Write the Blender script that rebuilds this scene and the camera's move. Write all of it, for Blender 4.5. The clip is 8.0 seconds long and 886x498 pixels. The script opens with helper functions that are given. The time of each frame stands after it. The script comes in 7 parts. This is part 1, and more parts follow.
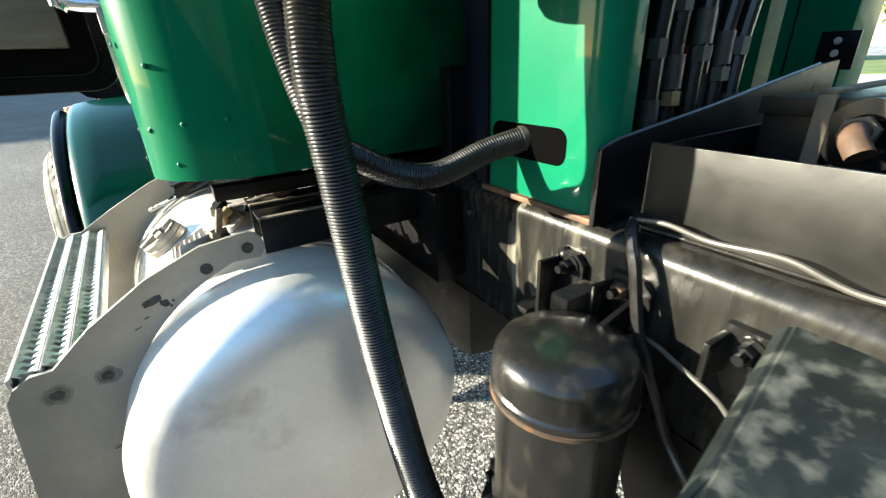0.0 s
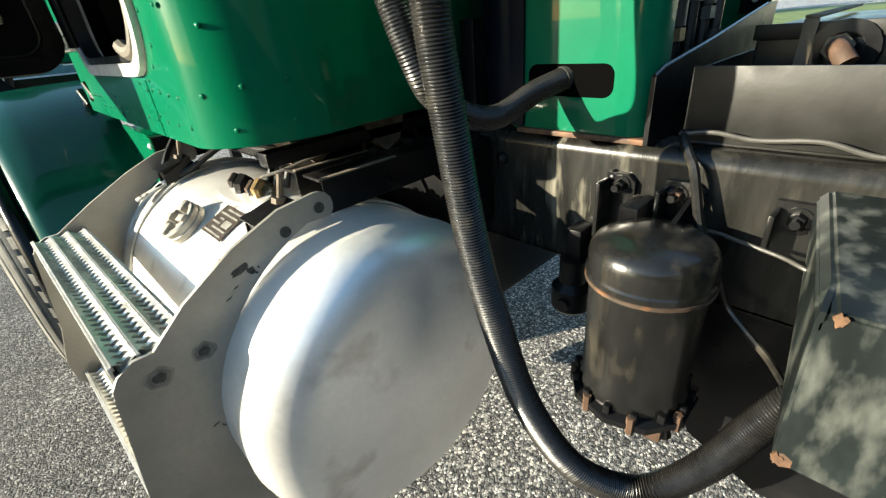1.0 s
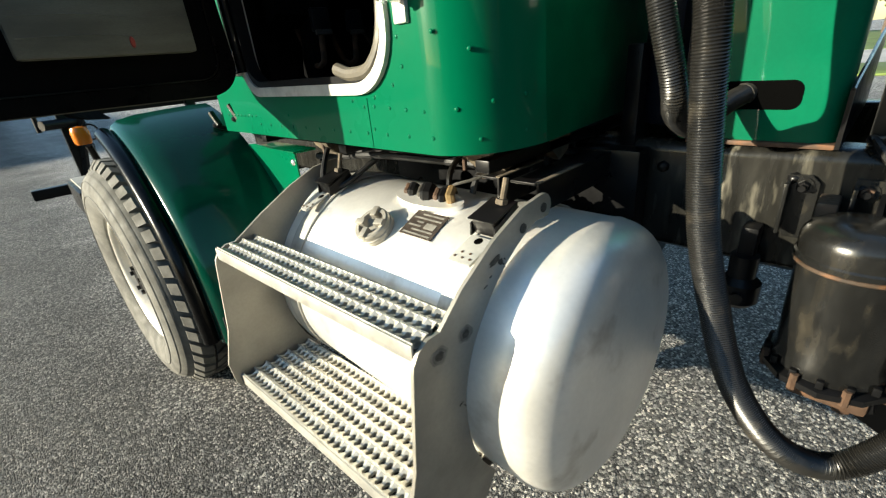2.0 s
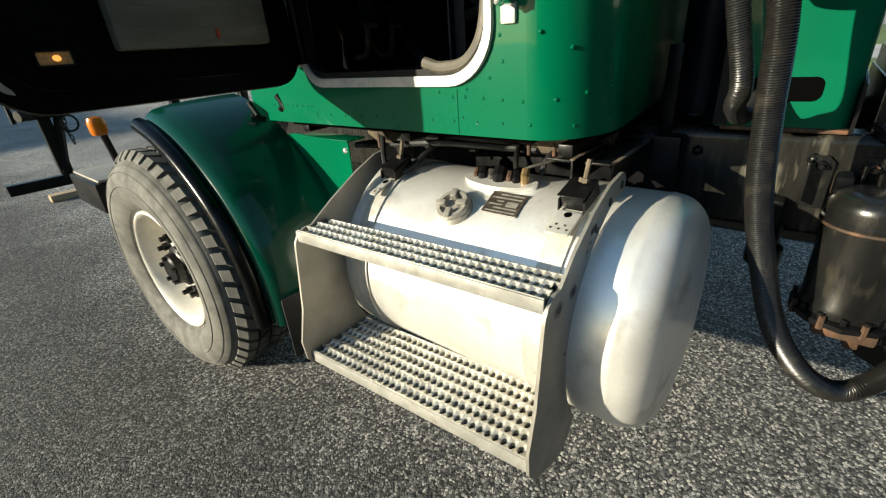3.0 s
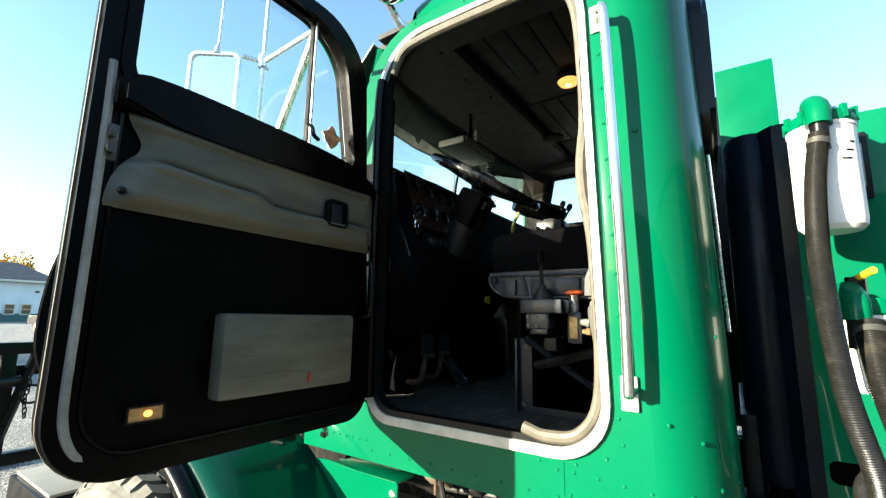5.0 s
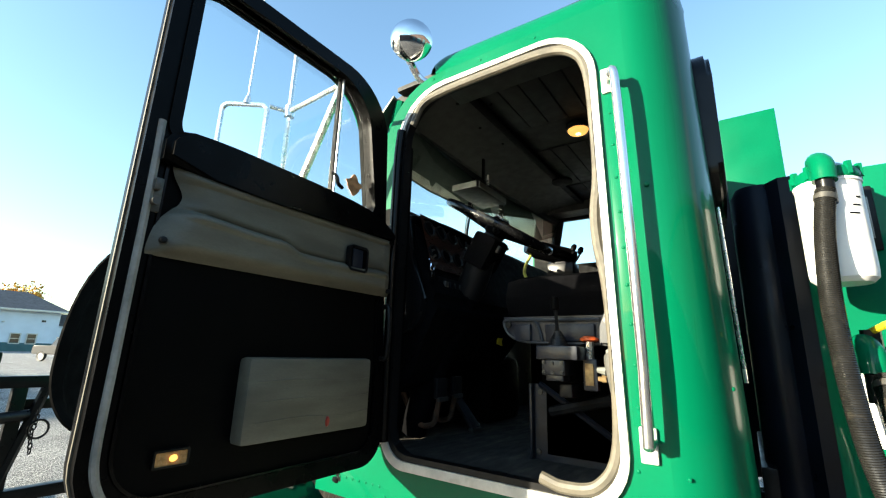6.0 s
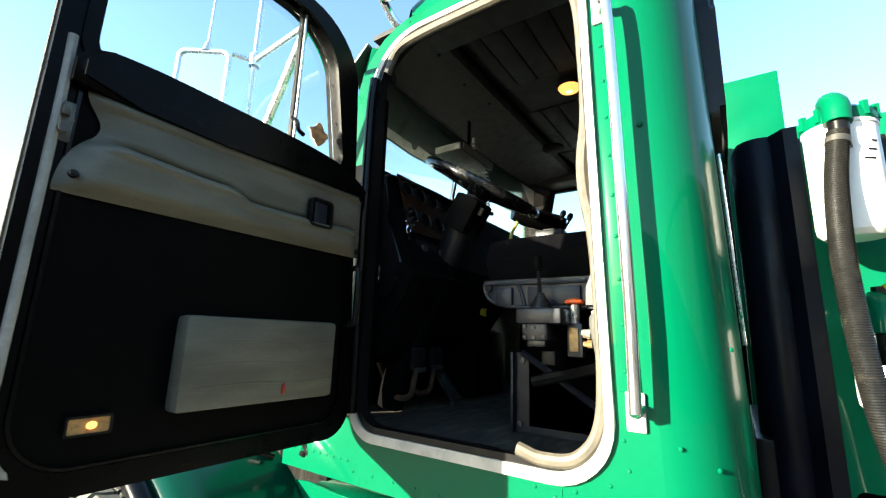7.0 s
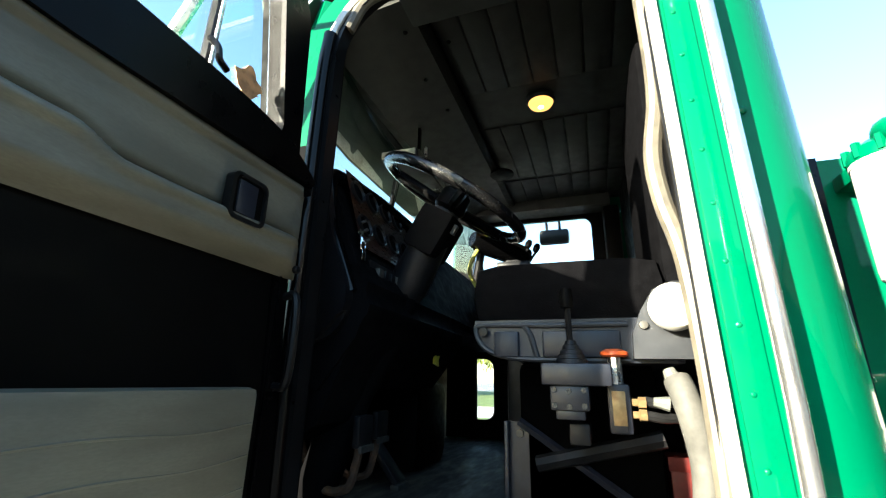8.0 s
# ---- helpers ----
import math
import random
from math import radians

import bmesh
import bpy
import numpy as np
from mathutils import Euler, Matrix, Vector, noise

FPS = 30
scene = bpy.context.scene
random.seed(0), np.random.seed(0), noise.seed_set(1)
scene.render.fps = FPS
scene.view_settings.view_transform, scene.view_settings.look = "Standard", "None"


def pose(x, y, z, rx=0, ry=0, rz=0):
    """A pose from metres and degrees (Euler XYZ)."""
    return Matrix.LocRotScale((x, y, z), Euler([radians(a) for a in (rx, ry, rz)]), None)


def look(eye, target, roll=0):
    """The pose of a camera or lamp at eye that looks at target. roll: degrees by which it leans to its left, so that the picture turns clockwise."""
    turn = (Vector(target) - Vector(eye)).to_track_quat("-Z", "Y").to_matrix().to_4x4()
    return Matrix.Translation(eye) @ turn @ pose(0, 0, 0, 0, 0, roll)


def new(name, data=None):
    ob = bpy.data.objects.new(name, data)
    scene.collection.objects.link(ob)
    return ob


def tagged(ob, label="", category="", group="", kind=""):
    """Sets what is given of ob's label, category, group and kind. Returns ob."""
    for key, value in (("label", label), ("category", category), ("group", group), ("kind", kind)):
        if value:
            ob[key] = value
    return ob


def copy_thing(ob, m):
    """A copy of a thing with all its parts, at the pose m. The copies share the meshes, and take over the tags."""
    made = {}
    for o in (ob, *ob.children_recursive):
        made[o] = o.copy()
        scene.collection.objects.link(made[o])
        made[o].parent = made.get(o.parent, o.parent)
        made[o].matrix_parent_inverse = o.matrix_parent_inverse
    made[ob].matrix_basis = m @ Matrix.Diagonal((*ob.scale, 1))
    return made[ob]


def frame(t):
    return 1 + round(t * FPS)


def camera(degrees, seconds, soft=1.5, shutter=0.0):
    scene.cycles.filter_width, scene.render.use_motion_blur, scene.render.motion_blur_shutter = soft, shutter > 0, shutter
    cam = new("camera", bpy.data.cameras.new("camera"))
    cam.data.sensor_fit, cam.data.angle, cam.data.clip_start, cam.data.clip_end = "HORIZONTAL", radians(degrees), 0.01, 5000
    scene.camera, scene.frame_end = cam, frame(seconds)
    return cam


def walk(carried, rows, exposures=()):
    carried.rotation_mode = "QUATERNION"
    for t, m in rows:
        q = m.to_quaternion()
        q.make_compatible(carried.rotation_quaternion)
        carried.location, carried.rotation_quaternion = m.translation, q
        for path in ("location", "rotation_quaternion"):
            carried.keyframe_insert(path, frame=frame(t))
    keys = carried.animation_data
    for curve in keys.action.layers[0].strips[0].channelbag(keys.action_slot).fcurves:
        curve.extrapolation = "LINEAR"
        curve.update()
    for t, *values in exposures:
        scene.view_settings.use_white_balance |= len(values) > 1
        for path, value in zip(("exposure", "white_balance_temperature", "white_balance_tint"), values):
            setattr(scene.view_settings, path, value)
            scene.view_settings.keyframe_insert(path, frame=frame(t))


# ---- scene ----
cam = camera(92.2, 8.0, 1.2, 0.15)
EXPOSURES = [(0.0, 2.92, 6700, 4), (0.5, 2.6, 6750, 4), (1.0, 2.36, 6800, 4), (1.5, 2.13, 6850, 3), (2.0, 1.85, 6850, 3), (3.5, 1.28, 6900, 3), (4.0, 1.6, 6900, 3), (4.5, 2.2, 6900, 3), (5.0, 2.72, 6850, 3), (6.5, 2.5, 7000, 3), (7.0, 2.97, 6900, 3), (7.5, 3.32, 6800, 3), (8.0, 3.27, 6700, 3)]
PATH = [
    (0, (0.096, -0.042, 1.32), (1.048, 1.52, 0.512), -2.3),
    (0.3, (0.012, 0.075, 1.322), (1.086, 1.541, 0.488), -3.1),
    (0.5, (-0.019, 0.099, 1.314), (1.112, 1.465, 0.39), -3.3),
    (0.7, (-0.061, 0.096, 1.303), (1.076, 1.426, 0.334), -4.0),
    (1, (-0.177, 0.062, 1.294), (1.028, 1.37, 0.379), -5.2),
    (1.2, (-0.259, 0.035, 1.315), (0.901, 1.397, 0.421), -6.9),
    (1.5, (-0.395, 0.078, 1.329), (0.782, 1.476, 0.516), -4.3),
    (1.7, (-0.462, 0.142, 1.318), (0.729, 1.539, 0.525), -3.8),
    (2, (-0.563, 0.303, 1.318), (0.691, 1.631, 0.504), -5.4),
    (2.2, (-0.625, 0.398, 1.316), (0.713, 1.639, 0.497), -5.7),
    (3.3, (-0.938, 0.498, 1.380), (0.449, 1.657, 0.53), -3.6),
    (3.5, (-0.963, 0.561, 1.402), (0.492, 1.745, 0.709), -2.6),
    (3.8, (-0.966, 0.658, 1.446), (0.554, 1.884, 1.016), -1.3),
    (4, (-0.97, 0.722, 1.487), (0.607, 1.91, 1.167), 0.0),
    (4.3, (-0.976, 0.771, 1.515), (0.646, 1.932, 1.383), 0.8),
    (4.5, (-0.982, 0.787, 1.538), (0.658, 1.932, 1.557), 0.3),
    (5, (-1.006, 0.796, 1.584), (0.626, 1.907, 1.901), 0.9),
    (5.2, (-1.018, 0.798, 1.601), (0.592, 1.917, 1.998), 1.4),
    (6.3, (-1.065, 0.805, 1.609), (0.52, 1.922, 2.084), 1.8),
    (6.5, (-1.063, 0.81, 1.607), (0.528, 1.937, 2.056), 1.6),
    (6.8, (-0.965, 0.808, 1.569), (0.62, 1.973, 1.928), 0.8),
    (7, (-0.914, 0.823, 1.559), (0.702, 1.932, 1.96), 1.8),
    (7.2, (-0.862, 0.846, 1.568), (0.743, 1.956, 2.006), 3.3),
    (7.5, (-0.797, 0.97, 1.568), (0.842, 1.95, 2.163), 3.4),
    (7.8, (-0.717, 1.14, 1.591), (1.066, 1.836, 2.171), -0.3),
    (8, (-0.675, 1.218, 1.604), (1.125, 1.861, 2.192), 1.4),
]
walk(cam, [(t, look(eye, target, roll)) for t, eye, target, roll in PATH], exposures=EXPOSURES)

# ---- world, sun ----
SUN_FROM = Vector((-0.81, 0.49, 0.235)).normalized()
world = bpy.data.worlds.new("sky")
scene.world = world
world.use_nodes = True
wn = world.node_tree.nodes
sky = wn.new("ShaderNodeTexSky")
sky.sky_type = "NISHITA"
sky.sun_disc = False
sky.sun_elevation = math.asin(SUN_FROM.z)
sky.sun_rotation = math.atan2(SUN_FROM.x, SUN_FROM.y)
sky.air_density, sky.dust_density, sky.ozone_density = 1.2, 0.4, 3.2
wn["Background"].inputs["Strength"].default_value = 0.084
world.node_tree.links.new(sky.outputs[0], wn["Background"].inputs["Color"])
sun = new("sun", bpy.data.lights.new("sun", "SUN"))
sun.data.energy, sun.data.angle, sun.data.color = 3.9, radians(0.53), (1.0, 0.91, 0.77)
sun.matrix_world = look(SUN_FROM * 60, (0, 0, 0))


# ---- materials ----
def mat(name, base, rough=0.5, metal=0.0, vary=0.15, scale=6.0, fine=120.0, bump=0.1, coat=0.0,
        dirt=None, dirt_scale=3.0, dirt_amount=0.45, per_object=0.0, stretch=(1, 1, 1), spec=0.5, sun_reach=None):
    """A surface with large and fine variation of colour and gloss, dirt patches and fine relief, at real-world size."""
    m = bpy.data.materials.new(name)
    m.use_nodes = True
    nt = m.node_tree
    n, l = nt.nodes, nt.links
    b = n["Principled BSDF"]
    tc = n.new("ShaderNodeTexCoord")
    mp = n.new("ShaderNodeMapping")
    mp.inputs["Scale"].default_value = stretch
    l.new(tc.outputs["Object"], mp.inputs[0])

    def noisy(sc, detail=4.0):
        t = n.new("ShaderNodeTexNoise")
        t.inputs["Scale"].default_value, t.inputs["Detail"].default_value = sc, detail
        l.new(mp.outputs[0], t.inputs["Vector"])
        return t.outputs["Fac"]

    def ramp(src, lo, hi, a=0.0, z=1.0):
        r = n.new("ShaderNodeMapRange")
        r.inputs["From Min"].default_value, r.inputs["From Max"].default_value = lo, hi
        r.inputs["To Min"].default_value, r.inputs["To Max"].default_value = a, z
        l.new(src, r.inputs["Value"])
        return r.outputs["Result"]

    def mix(fac, a, c):
        x = n.new("ShaderNodeMix")
        x.data_type = "RGBA"
        for sock, v in ((x.inputs["Factor"], fac), (x.inputs[6], a), (x.inputs[7], c)):
            if isinstance(v, tuple):
                sock.default_value = (*v, 1)
            elif isinstance(v, float):
                sock.default_value = v
            else:
                l.new(v, sock)
        return x.outputs[2]

    big, small = noisy(scale), noisy(fine, 3.0)
    low = tuple(c * (1 - vary) for c in base)
    high = tuple(min(1.0, c * (1 + vary)) for c in base)
    col = mix(ramp(big, 0.35, 0.65), low, high)
    col = mix(ramp(small, 0.3, 0.7, 0.0, min(1.0, vary * 1.5)), col, tuple(c * 0.6 for c in base))
    if dirt:
        d = ramp(noisy(dirt_scale, 8.0), 1.0 - dirt_amount, 1.1 - dirt_amount + 0.12)
        if sun_reach:               # worn dirt fades at two places along y, painting the sunlit stretch's ends
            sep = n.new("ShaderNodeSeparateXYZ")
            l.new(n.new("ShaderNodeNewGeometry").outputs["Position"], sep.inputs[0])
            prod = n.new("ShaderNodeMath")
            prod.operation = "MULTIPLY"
            l.new(ramp(sep.outputs["Y"], sun_reach[0] - 0.04, sun_reach[0] + 0.04, 0.12, 1.0), prod.inputs[0])
            l.new(ramp(sep.outputs["Y"], sun_reach[1] - 0.06, sun_reach[1] + 0.06, 1.0, 0.08), prod.inputs[1])
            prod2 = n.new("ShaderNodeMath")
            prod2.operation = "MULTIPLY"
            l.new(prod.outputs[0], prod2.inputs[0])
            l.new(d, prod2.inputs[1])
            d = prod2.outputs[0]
        col = mix(d, col, dirt)
    if per_object:
        oi = n.new("ShaderNodeObjectInfo")
        col = mix(ramp(oi.outputs["Random"], 0.0, 1.0, 0.0, per_object), col, tuple(c * 0.4 for c in base))
    l.new(col, b.inputs["Base Color"])
    l.new(ramp(noisy(scale * 2.3), 0.3, 0.7, max(0.02, rough * 0.8), min(1.0, rough * 1.25)), b.inputs["Roughness"])
    b.inputs["Metallic"].default_value = metal
    b.inputs["Specular IOR Level"].default_value = spec
    if coat:
        b.inputs["Coat Weight"].default_value, b.inputs["Coat Roughness"].default_value = coat, 0.04
    if bump:
        bp = n.new("ShaderNodeBump")
        bp.inputs["Strength"].default_value, bp.inputs["Distance"].default_value = bump, 0.004
        l.new(small, bp.inputs["Height"])
        l.new(bp.outputs[0], b.inputs["Normal"])
    return m


def glass(name, tint=(1, 1, 1), rough=0.0):
    m = bpy.data.materials.new(name)
    m.use_nodes = True
    b = m.node_tree.nodes["Principled BSDF"]
    b.inputs["Base Color"].default_value = (*tint, 1)
    b.inputs["Transmission Weight"].default_value = 1.0
    b.inputs["Roughness"].default_value = rough
    b.inputs["IOR"].default_value = 1.45
    return m


def glow(name, colour, strength):
    m = bpy.data.materials.new(name)
    m.use_nodes = True
    b = m.node_tree.nodes["Principled BSDF"]
    b.inputs["Base Color"].default_value = (*colour, 1)
    b.inputs["Emission Color"].default_value = (*colour, 1)
    b.inputs["Emission Strength"].default_value = strength
    return m


def asphalt_material():
    """Worn open-graded asphalt: light and dark stones in a dark binder, with patches."""
    m = bpy.data.materials.new("asphalt")
    m.use_nodes = True
    n, l = m.node_tree.nodes, m.node_tree.links
    b = n["Principled BSDF"]
    tc = n.new("ShaderNodeTexCoord")
    vor = n.new("ShaderNodeTexVoronoi")
    vor.inputs["Scale"].default_value = 105.0
    vor2 = n.new("ShaderNodeTexVoronoi")
    vor2.inputs["Scale"].default_value = 190.0
    big = n.new("ShaderNodeTexNoise")
    big.inputs["Scale"].default_value, big.inputs["Detail"].default_value = 0.6, 6.0
    for t in (vor, vor2, big):
        l.new(tc.outputs["Object"], t.inputs["Vector"])
    sep = n.new("ShaderNodeSeparateColor")
    l.new(vor.outputs["Color"], sep.inputs[0])
    cr = n.new("ShaderNodeValToRGB")
    e = cr.color_ramp.elements
    e[0].position, e[0].color = 0.0, (0.03, 0.03, 0.03, 1)
    e[1].position, e[1].color = 1.0, (0.42, 0.4, 0.37, 1)
    for p, c in ((0.35, 0.065), (0.72, 0.17)):
        k = e.new(p)
        k.color = (c, c * 0.97, c * 0.93, 1)
    l.new(sep.outputs[0], cr.inputs[0])
    gap = n.new("ShaderNodeMapRange")
    gap.inputs["From Min"].default_value, gap.inputs["From Max"].default_value = 0.55, 0.8
    l.new(vor.outputs["Distance"], gap.inputs["Value"])
    mx = n.new("ShaderNodeMix")
    mx.data_type = "RGBA"
    mx.inputs[7].default_value = (0.012, 0.012, 0.013, 1)
    l.new(gap.outputs[0], mx.inputs["Factor"])
    l.new(cr.outputs[0], mx.inputs[6])
    patch = n.new("ShaderNodeMapRange")
    patch.inputs["From Min"].default_value, patch.inputs["From Max"].default_value = 0.35, 0.7
    patch.inputs["To Min"].default_value, patch.inputs["To Max"].default_value = 0.8, 1.35
    l.new(big.outputs["Fac"], patch.inputs["Value"])
    mul = n.new("ShaderNodeMix")
    mul.data_type, mul.blend_type = "RGBA", "MULTIPLY"
    mul.inputs["Factor"].default_value = 1.0
    l.new(mx.outputs[2], mul.inputs[6])
    l.new(patch.outputs[0], mul.inputs[7])
    # painted light: the colour brightens along x under the truck, with an uneven border
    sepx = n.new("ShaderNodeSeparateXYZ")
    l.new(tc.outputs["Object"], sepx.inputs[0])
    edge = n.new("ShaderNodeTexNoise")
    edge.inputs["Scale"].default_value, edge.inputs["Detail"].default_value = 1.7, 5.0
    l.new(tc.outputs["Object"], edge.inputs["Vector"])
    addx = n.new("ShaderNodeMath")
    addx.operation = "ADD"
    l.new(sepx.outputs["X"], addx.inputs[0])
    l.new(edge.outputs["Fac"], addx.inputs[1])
    lit_gain = n.new("ShaderNodeMapRange")
    lit_gain.inputs["From Min"].default_value, lit_gain.inputs["From Max"].default_value = -0.1, 0.7
    lit_gain.inputs["To Min"].default_value, lit_gain.inputs["To Max"].default_value = 0.8, 2.5
    l.new(addx.outputs[0], lit_gain.inputs["Value"])
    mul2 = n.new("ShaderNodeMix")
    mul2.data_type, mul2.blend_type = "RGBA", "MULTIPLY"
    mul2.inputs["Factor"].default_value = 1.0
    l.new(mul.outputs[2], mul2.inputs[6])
    l.new(lit_gain.outputs[0], mul2.inputs[7])
    l.new(mul2.outputs[2], b.inputs["Base Color"])
    b.inputs["Roughness"].default_value = 0.8
    h = n.new("ShaderNodeMath")
    h.operation = "ADD"
    l.new(vor.outputs["Distance"], h.inputs[0])
    l.new(vor2.outputs["Distance"], h.inputs[1])
    bp = n.new("ShaderNodeBump")
    bp.invert = True
    bp.inputs["Strength"].default_value, bp.inputs["Distance"].default_value = 1.0, 0.018
    l.new(h.outputs[0], bp.inputs["Height"])
    l.new(bp.outputs[0], b.inputs["Normal"])
    return m


GREEN = mat("green_paint", (0.0004, 0.104, 0.0475), 0.3, vary=0.06, scale=2.0, fine=60, bump=0.012, coat=0.28, spec=0.05)
GREEN_STREAK = mat("green_paint_streaked", (0.0004, 0.104, 0.0475), 0.3, vary=0.06, scale=2.0, fine=60, bump=0.012, coat=0.28, spec=0.05, dirt=(0.09, 0.11, 0.05), dirt_scale=20, dirt_amount=0.36, stretch=(1, 1, 0.05))
GREEN_DULL = mat("green_paint_worn", (0.0006, 0.1, 0.046), 0.36, vary=0.12, scale=3, bump=0.02, coat=0.12, dirt=(0.004, 0.07, 0.034), dirt_amount=0.3, spec=0.06)
# dark green patches paint shade into the cab's back wall
GREEN_SHADED = mat("green_paint_shaded", (0.0006, 0.1, 0.043), 0.36, vary=0.15, scale=2.5, bump=0.02, coat=0.25, dirt=(0.003, 0.03, 0.016), dirt_scale=3, dirt_amount=0.5, spec=0.05)
TANKGREEN = mat("tank_green_paint", (0.001, 0.112, 0.054), 0.42, vary=0.12, scale=3, bump=0.02, coat=0.25, dirt=(0.003, 0.03, 0.016), dirt_scale=4, dirt_amount=0.3, spec=0.05)
FENDERGREEN = mat("fender_gel_coat", (0.0006, 0.042, 0.025), 0.2, vary=0.12, scale=3, fine=60, bump=0.006, coat=0.38, spec=0.2)
ALU = mat("tank_aluminium", (0.88, 0.86, 0.81), 0.36, metal=0.62, vary=0.08, scale=5, fine=90, bump=0.025, dirt=(0.4, 0.35, 0.27), dirt_scale=8, dirt_amount=0.4)
STRAPALU = mat("strap_aluminium", (0.6, 0.58, 0.53), 0.45, metal=0.5, vary=0.15, scale=14, bump=0.04, dirt=(0.3, 0.25, 0.18), dirt_scale=18, dirt_amount=0.42)
FOAM = mat("bare_foam", (0.42, 0.32, 0.2), 0.9, vary=0.25, scale=22, bump=0.3)
VISORGREEN = mat("visor_green", (0.055, 0.075, 0.06), 0.5, vary=0.15, scale=6, bump=0.02)
DUSTY = mat("dusty_casting", (0.14, 0.11, 0.075), 0.85, vary=0.35, scale=18, bump=0.1, dirt=(0.03, 0.027, 0.022), dirt_scale=14, dirt_amount=0.5)
PLATE = mat("bracket_aluminium", (0.33, 0.31, 0.27), 0.5, metal=0.55, vary=0.12, scale=7, bump=0.05, dirt=(0.16, 0.14, 0.11), dirt_scale=9, dirt_amount=0.33)
TREAD = mat("tread_aluminium", (0.64, 0.61, 0.53), 0.36, metal=0.5, vary=0.25, scale=20, bump=0.04, dirt=(0.24, 0.205, 0.15), dirt_scale=16, dirt_amount=0.42)
TREADEDGE = mat("tread_edge", (0.55, 0.53, 0.48), 0.42, metal=0.6, vary=0.15, scale=14, bump=0.03, dirt=(0.25, 0.22, 0.17), dirt_scale=14, dirt_amount=0.4)
PANSHADE = mat("tread_shade", (0.05, 0.046, 0.038), 0.5, metal=0.2, vary=0.3, scale=20, bump=0.05)
CHROME = mat("chrome", (0.85, 0.85, 0.86), 0.08, metal=1.0, vary=0.03, bump=0.0)
BRIGHT = mat("bright_trim", (0.8, 0.79, 0.76), 0.28, metal=0.85, vary=0.08, scale=20, bump=0.02)
POLISHED = mat("polished_aluminium", (0.8, 0.8, 0.79), 0.2, metal=0.95, vary=0.04, scale=5, bump=0.0)
SILL = mat("sill_white", (0.5, 0.49, 0.45), 0.4, metal=0.25, vary=0.15, scale=14, bump=0.04, dirt=(0.22, 0.19, 0.14), dirt_scale=12, dirt_amount=0.42)
BLACK = mat("black_steel", (0.0055, 0.0055, 0.006), 0.33, vary=0.3, scale=9, bump=0.035, dirt=(0.02, 0.019, 0.017), dirt_scale=9, dirt_amount=0.36, spec=0.22)
FRAME = mat("frame_steel", (0.015, 0.0145, 0.0125), 0.24, vary=0.5, scale=26, bump=0.06, dirt=(0.16, 0.148, 0.115), dirt_scale=34, dirt_amount=0.46, stretch=(1, 1, 0.2), spec=0.3, sun_reach=(0.39, 0.62))
CANPAINT = mat("canister_paint", (0.009, 0.009, 0.0085), 0.22, vary=0.4, scale=14, bump=0.05, dirt=(0.032, 0.028, 0.021), dirt_scale=30, dirt_amount=0.46, stretch=(1, 1, 0.4), spec=0.5)
UNDERHOOD = mat("hood_underside", (0.004, 0.004, 0.004), 0.85, vary=0.3, scale=8, bump=0.05, spec=0.03)
# the navy of shade and sky sheen is put into this near-black base
NAVYBLACK = mat("navy_shade_sheen", (0.003, 0.005, 0.011), 0.34, vary=0.3, scale=8, bump=0.02, spec=0.14)
LIPRUST = mat("lip_rust", (0.05, 0.032, 0.02), 0.6, vary=0.4, scale=40, bump=0.1, dirt=(0.2, 0.08, 0.025), dirt_scale=22, dirt_amount=0.42)
TRAYSTEEL = mat("tray_steel", (0.009, 0.009, 0.008), 0.42, vary=0.2, scale=9, bump=0.03, dirt=(0.02, 0.019, 0.016), dirt_scale=16, dirt_amount=0.48, spec=0.2)
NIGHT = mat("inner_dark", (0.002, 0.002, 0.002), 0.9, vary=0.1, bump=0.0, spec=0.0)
RUSTY = mat("rusty_steel", (0.075, 0.04, 0.022), 0.7, vary=0.4, scale=30, bump=0.2, dirt=(0.2, 0.085, 0.035), dirt_scale=30, dirt_amount=0.42)
BRASS = mat("brass", (0.36, 0.25, 0.12), 0.45, metal=0.7, vary=0.3, scale=40, bump=0.08, dirt=(0.16, 0.09, 0.045), dirt_scale=40, dirt_amount=0.5)
RUBBER = mat("rubber", (0.011, 0.011, 0.0115), 0.55, vary=0.25, scale=18, bump=0.08, dirt=(0.04, 0.036, 0.03), dirt_scale=8, dirt_amount=0.35)
HOSE = mat("hose_rubber", (0.011, 0.0105, 0.0095), 0.33, vary=0.3, scale=30, bump=0.06, dirt=(0.05, 0.043, 0.032), dirt_scale=16, dirt_amount=0.42)
TYRE = mat("tyre_rubber", (0.02, 0.0195, 0.0185), 0.75, vary=0.25, scale=14, bump=0.15, dirt=(0.16, 0.15, 0.125), dirt_scale=9, dirt_amount=0.58)
SIDEWALL = mat("tyre_sidewall", (0.125, 0.12, 0.105), 0.85, vary=0.3, scale=11, bump=0.1, dirt=(0.055, 0.053, 0.048), dirt_scale=9, dirt_amount=0.46)
RIM = mat("rim_paint", (0.72, 0.68, 0.6), 0.42, metal=0.1, vary=0.12, scale=9, bump=0.04, dirt=(0.33, 0.28, 0.2), dirt_scale=9, dirt_amount=0.3)
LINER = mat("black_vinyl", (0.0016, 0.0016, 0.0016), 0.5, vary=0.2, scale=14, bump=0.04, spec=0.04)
GLOSSVINYL = mat("black_gloss_vinyl", (0.0016, 0.0016, 0.0018), 0.22, vary=0.2, scale=14, bump=0.03, spec=0.2)
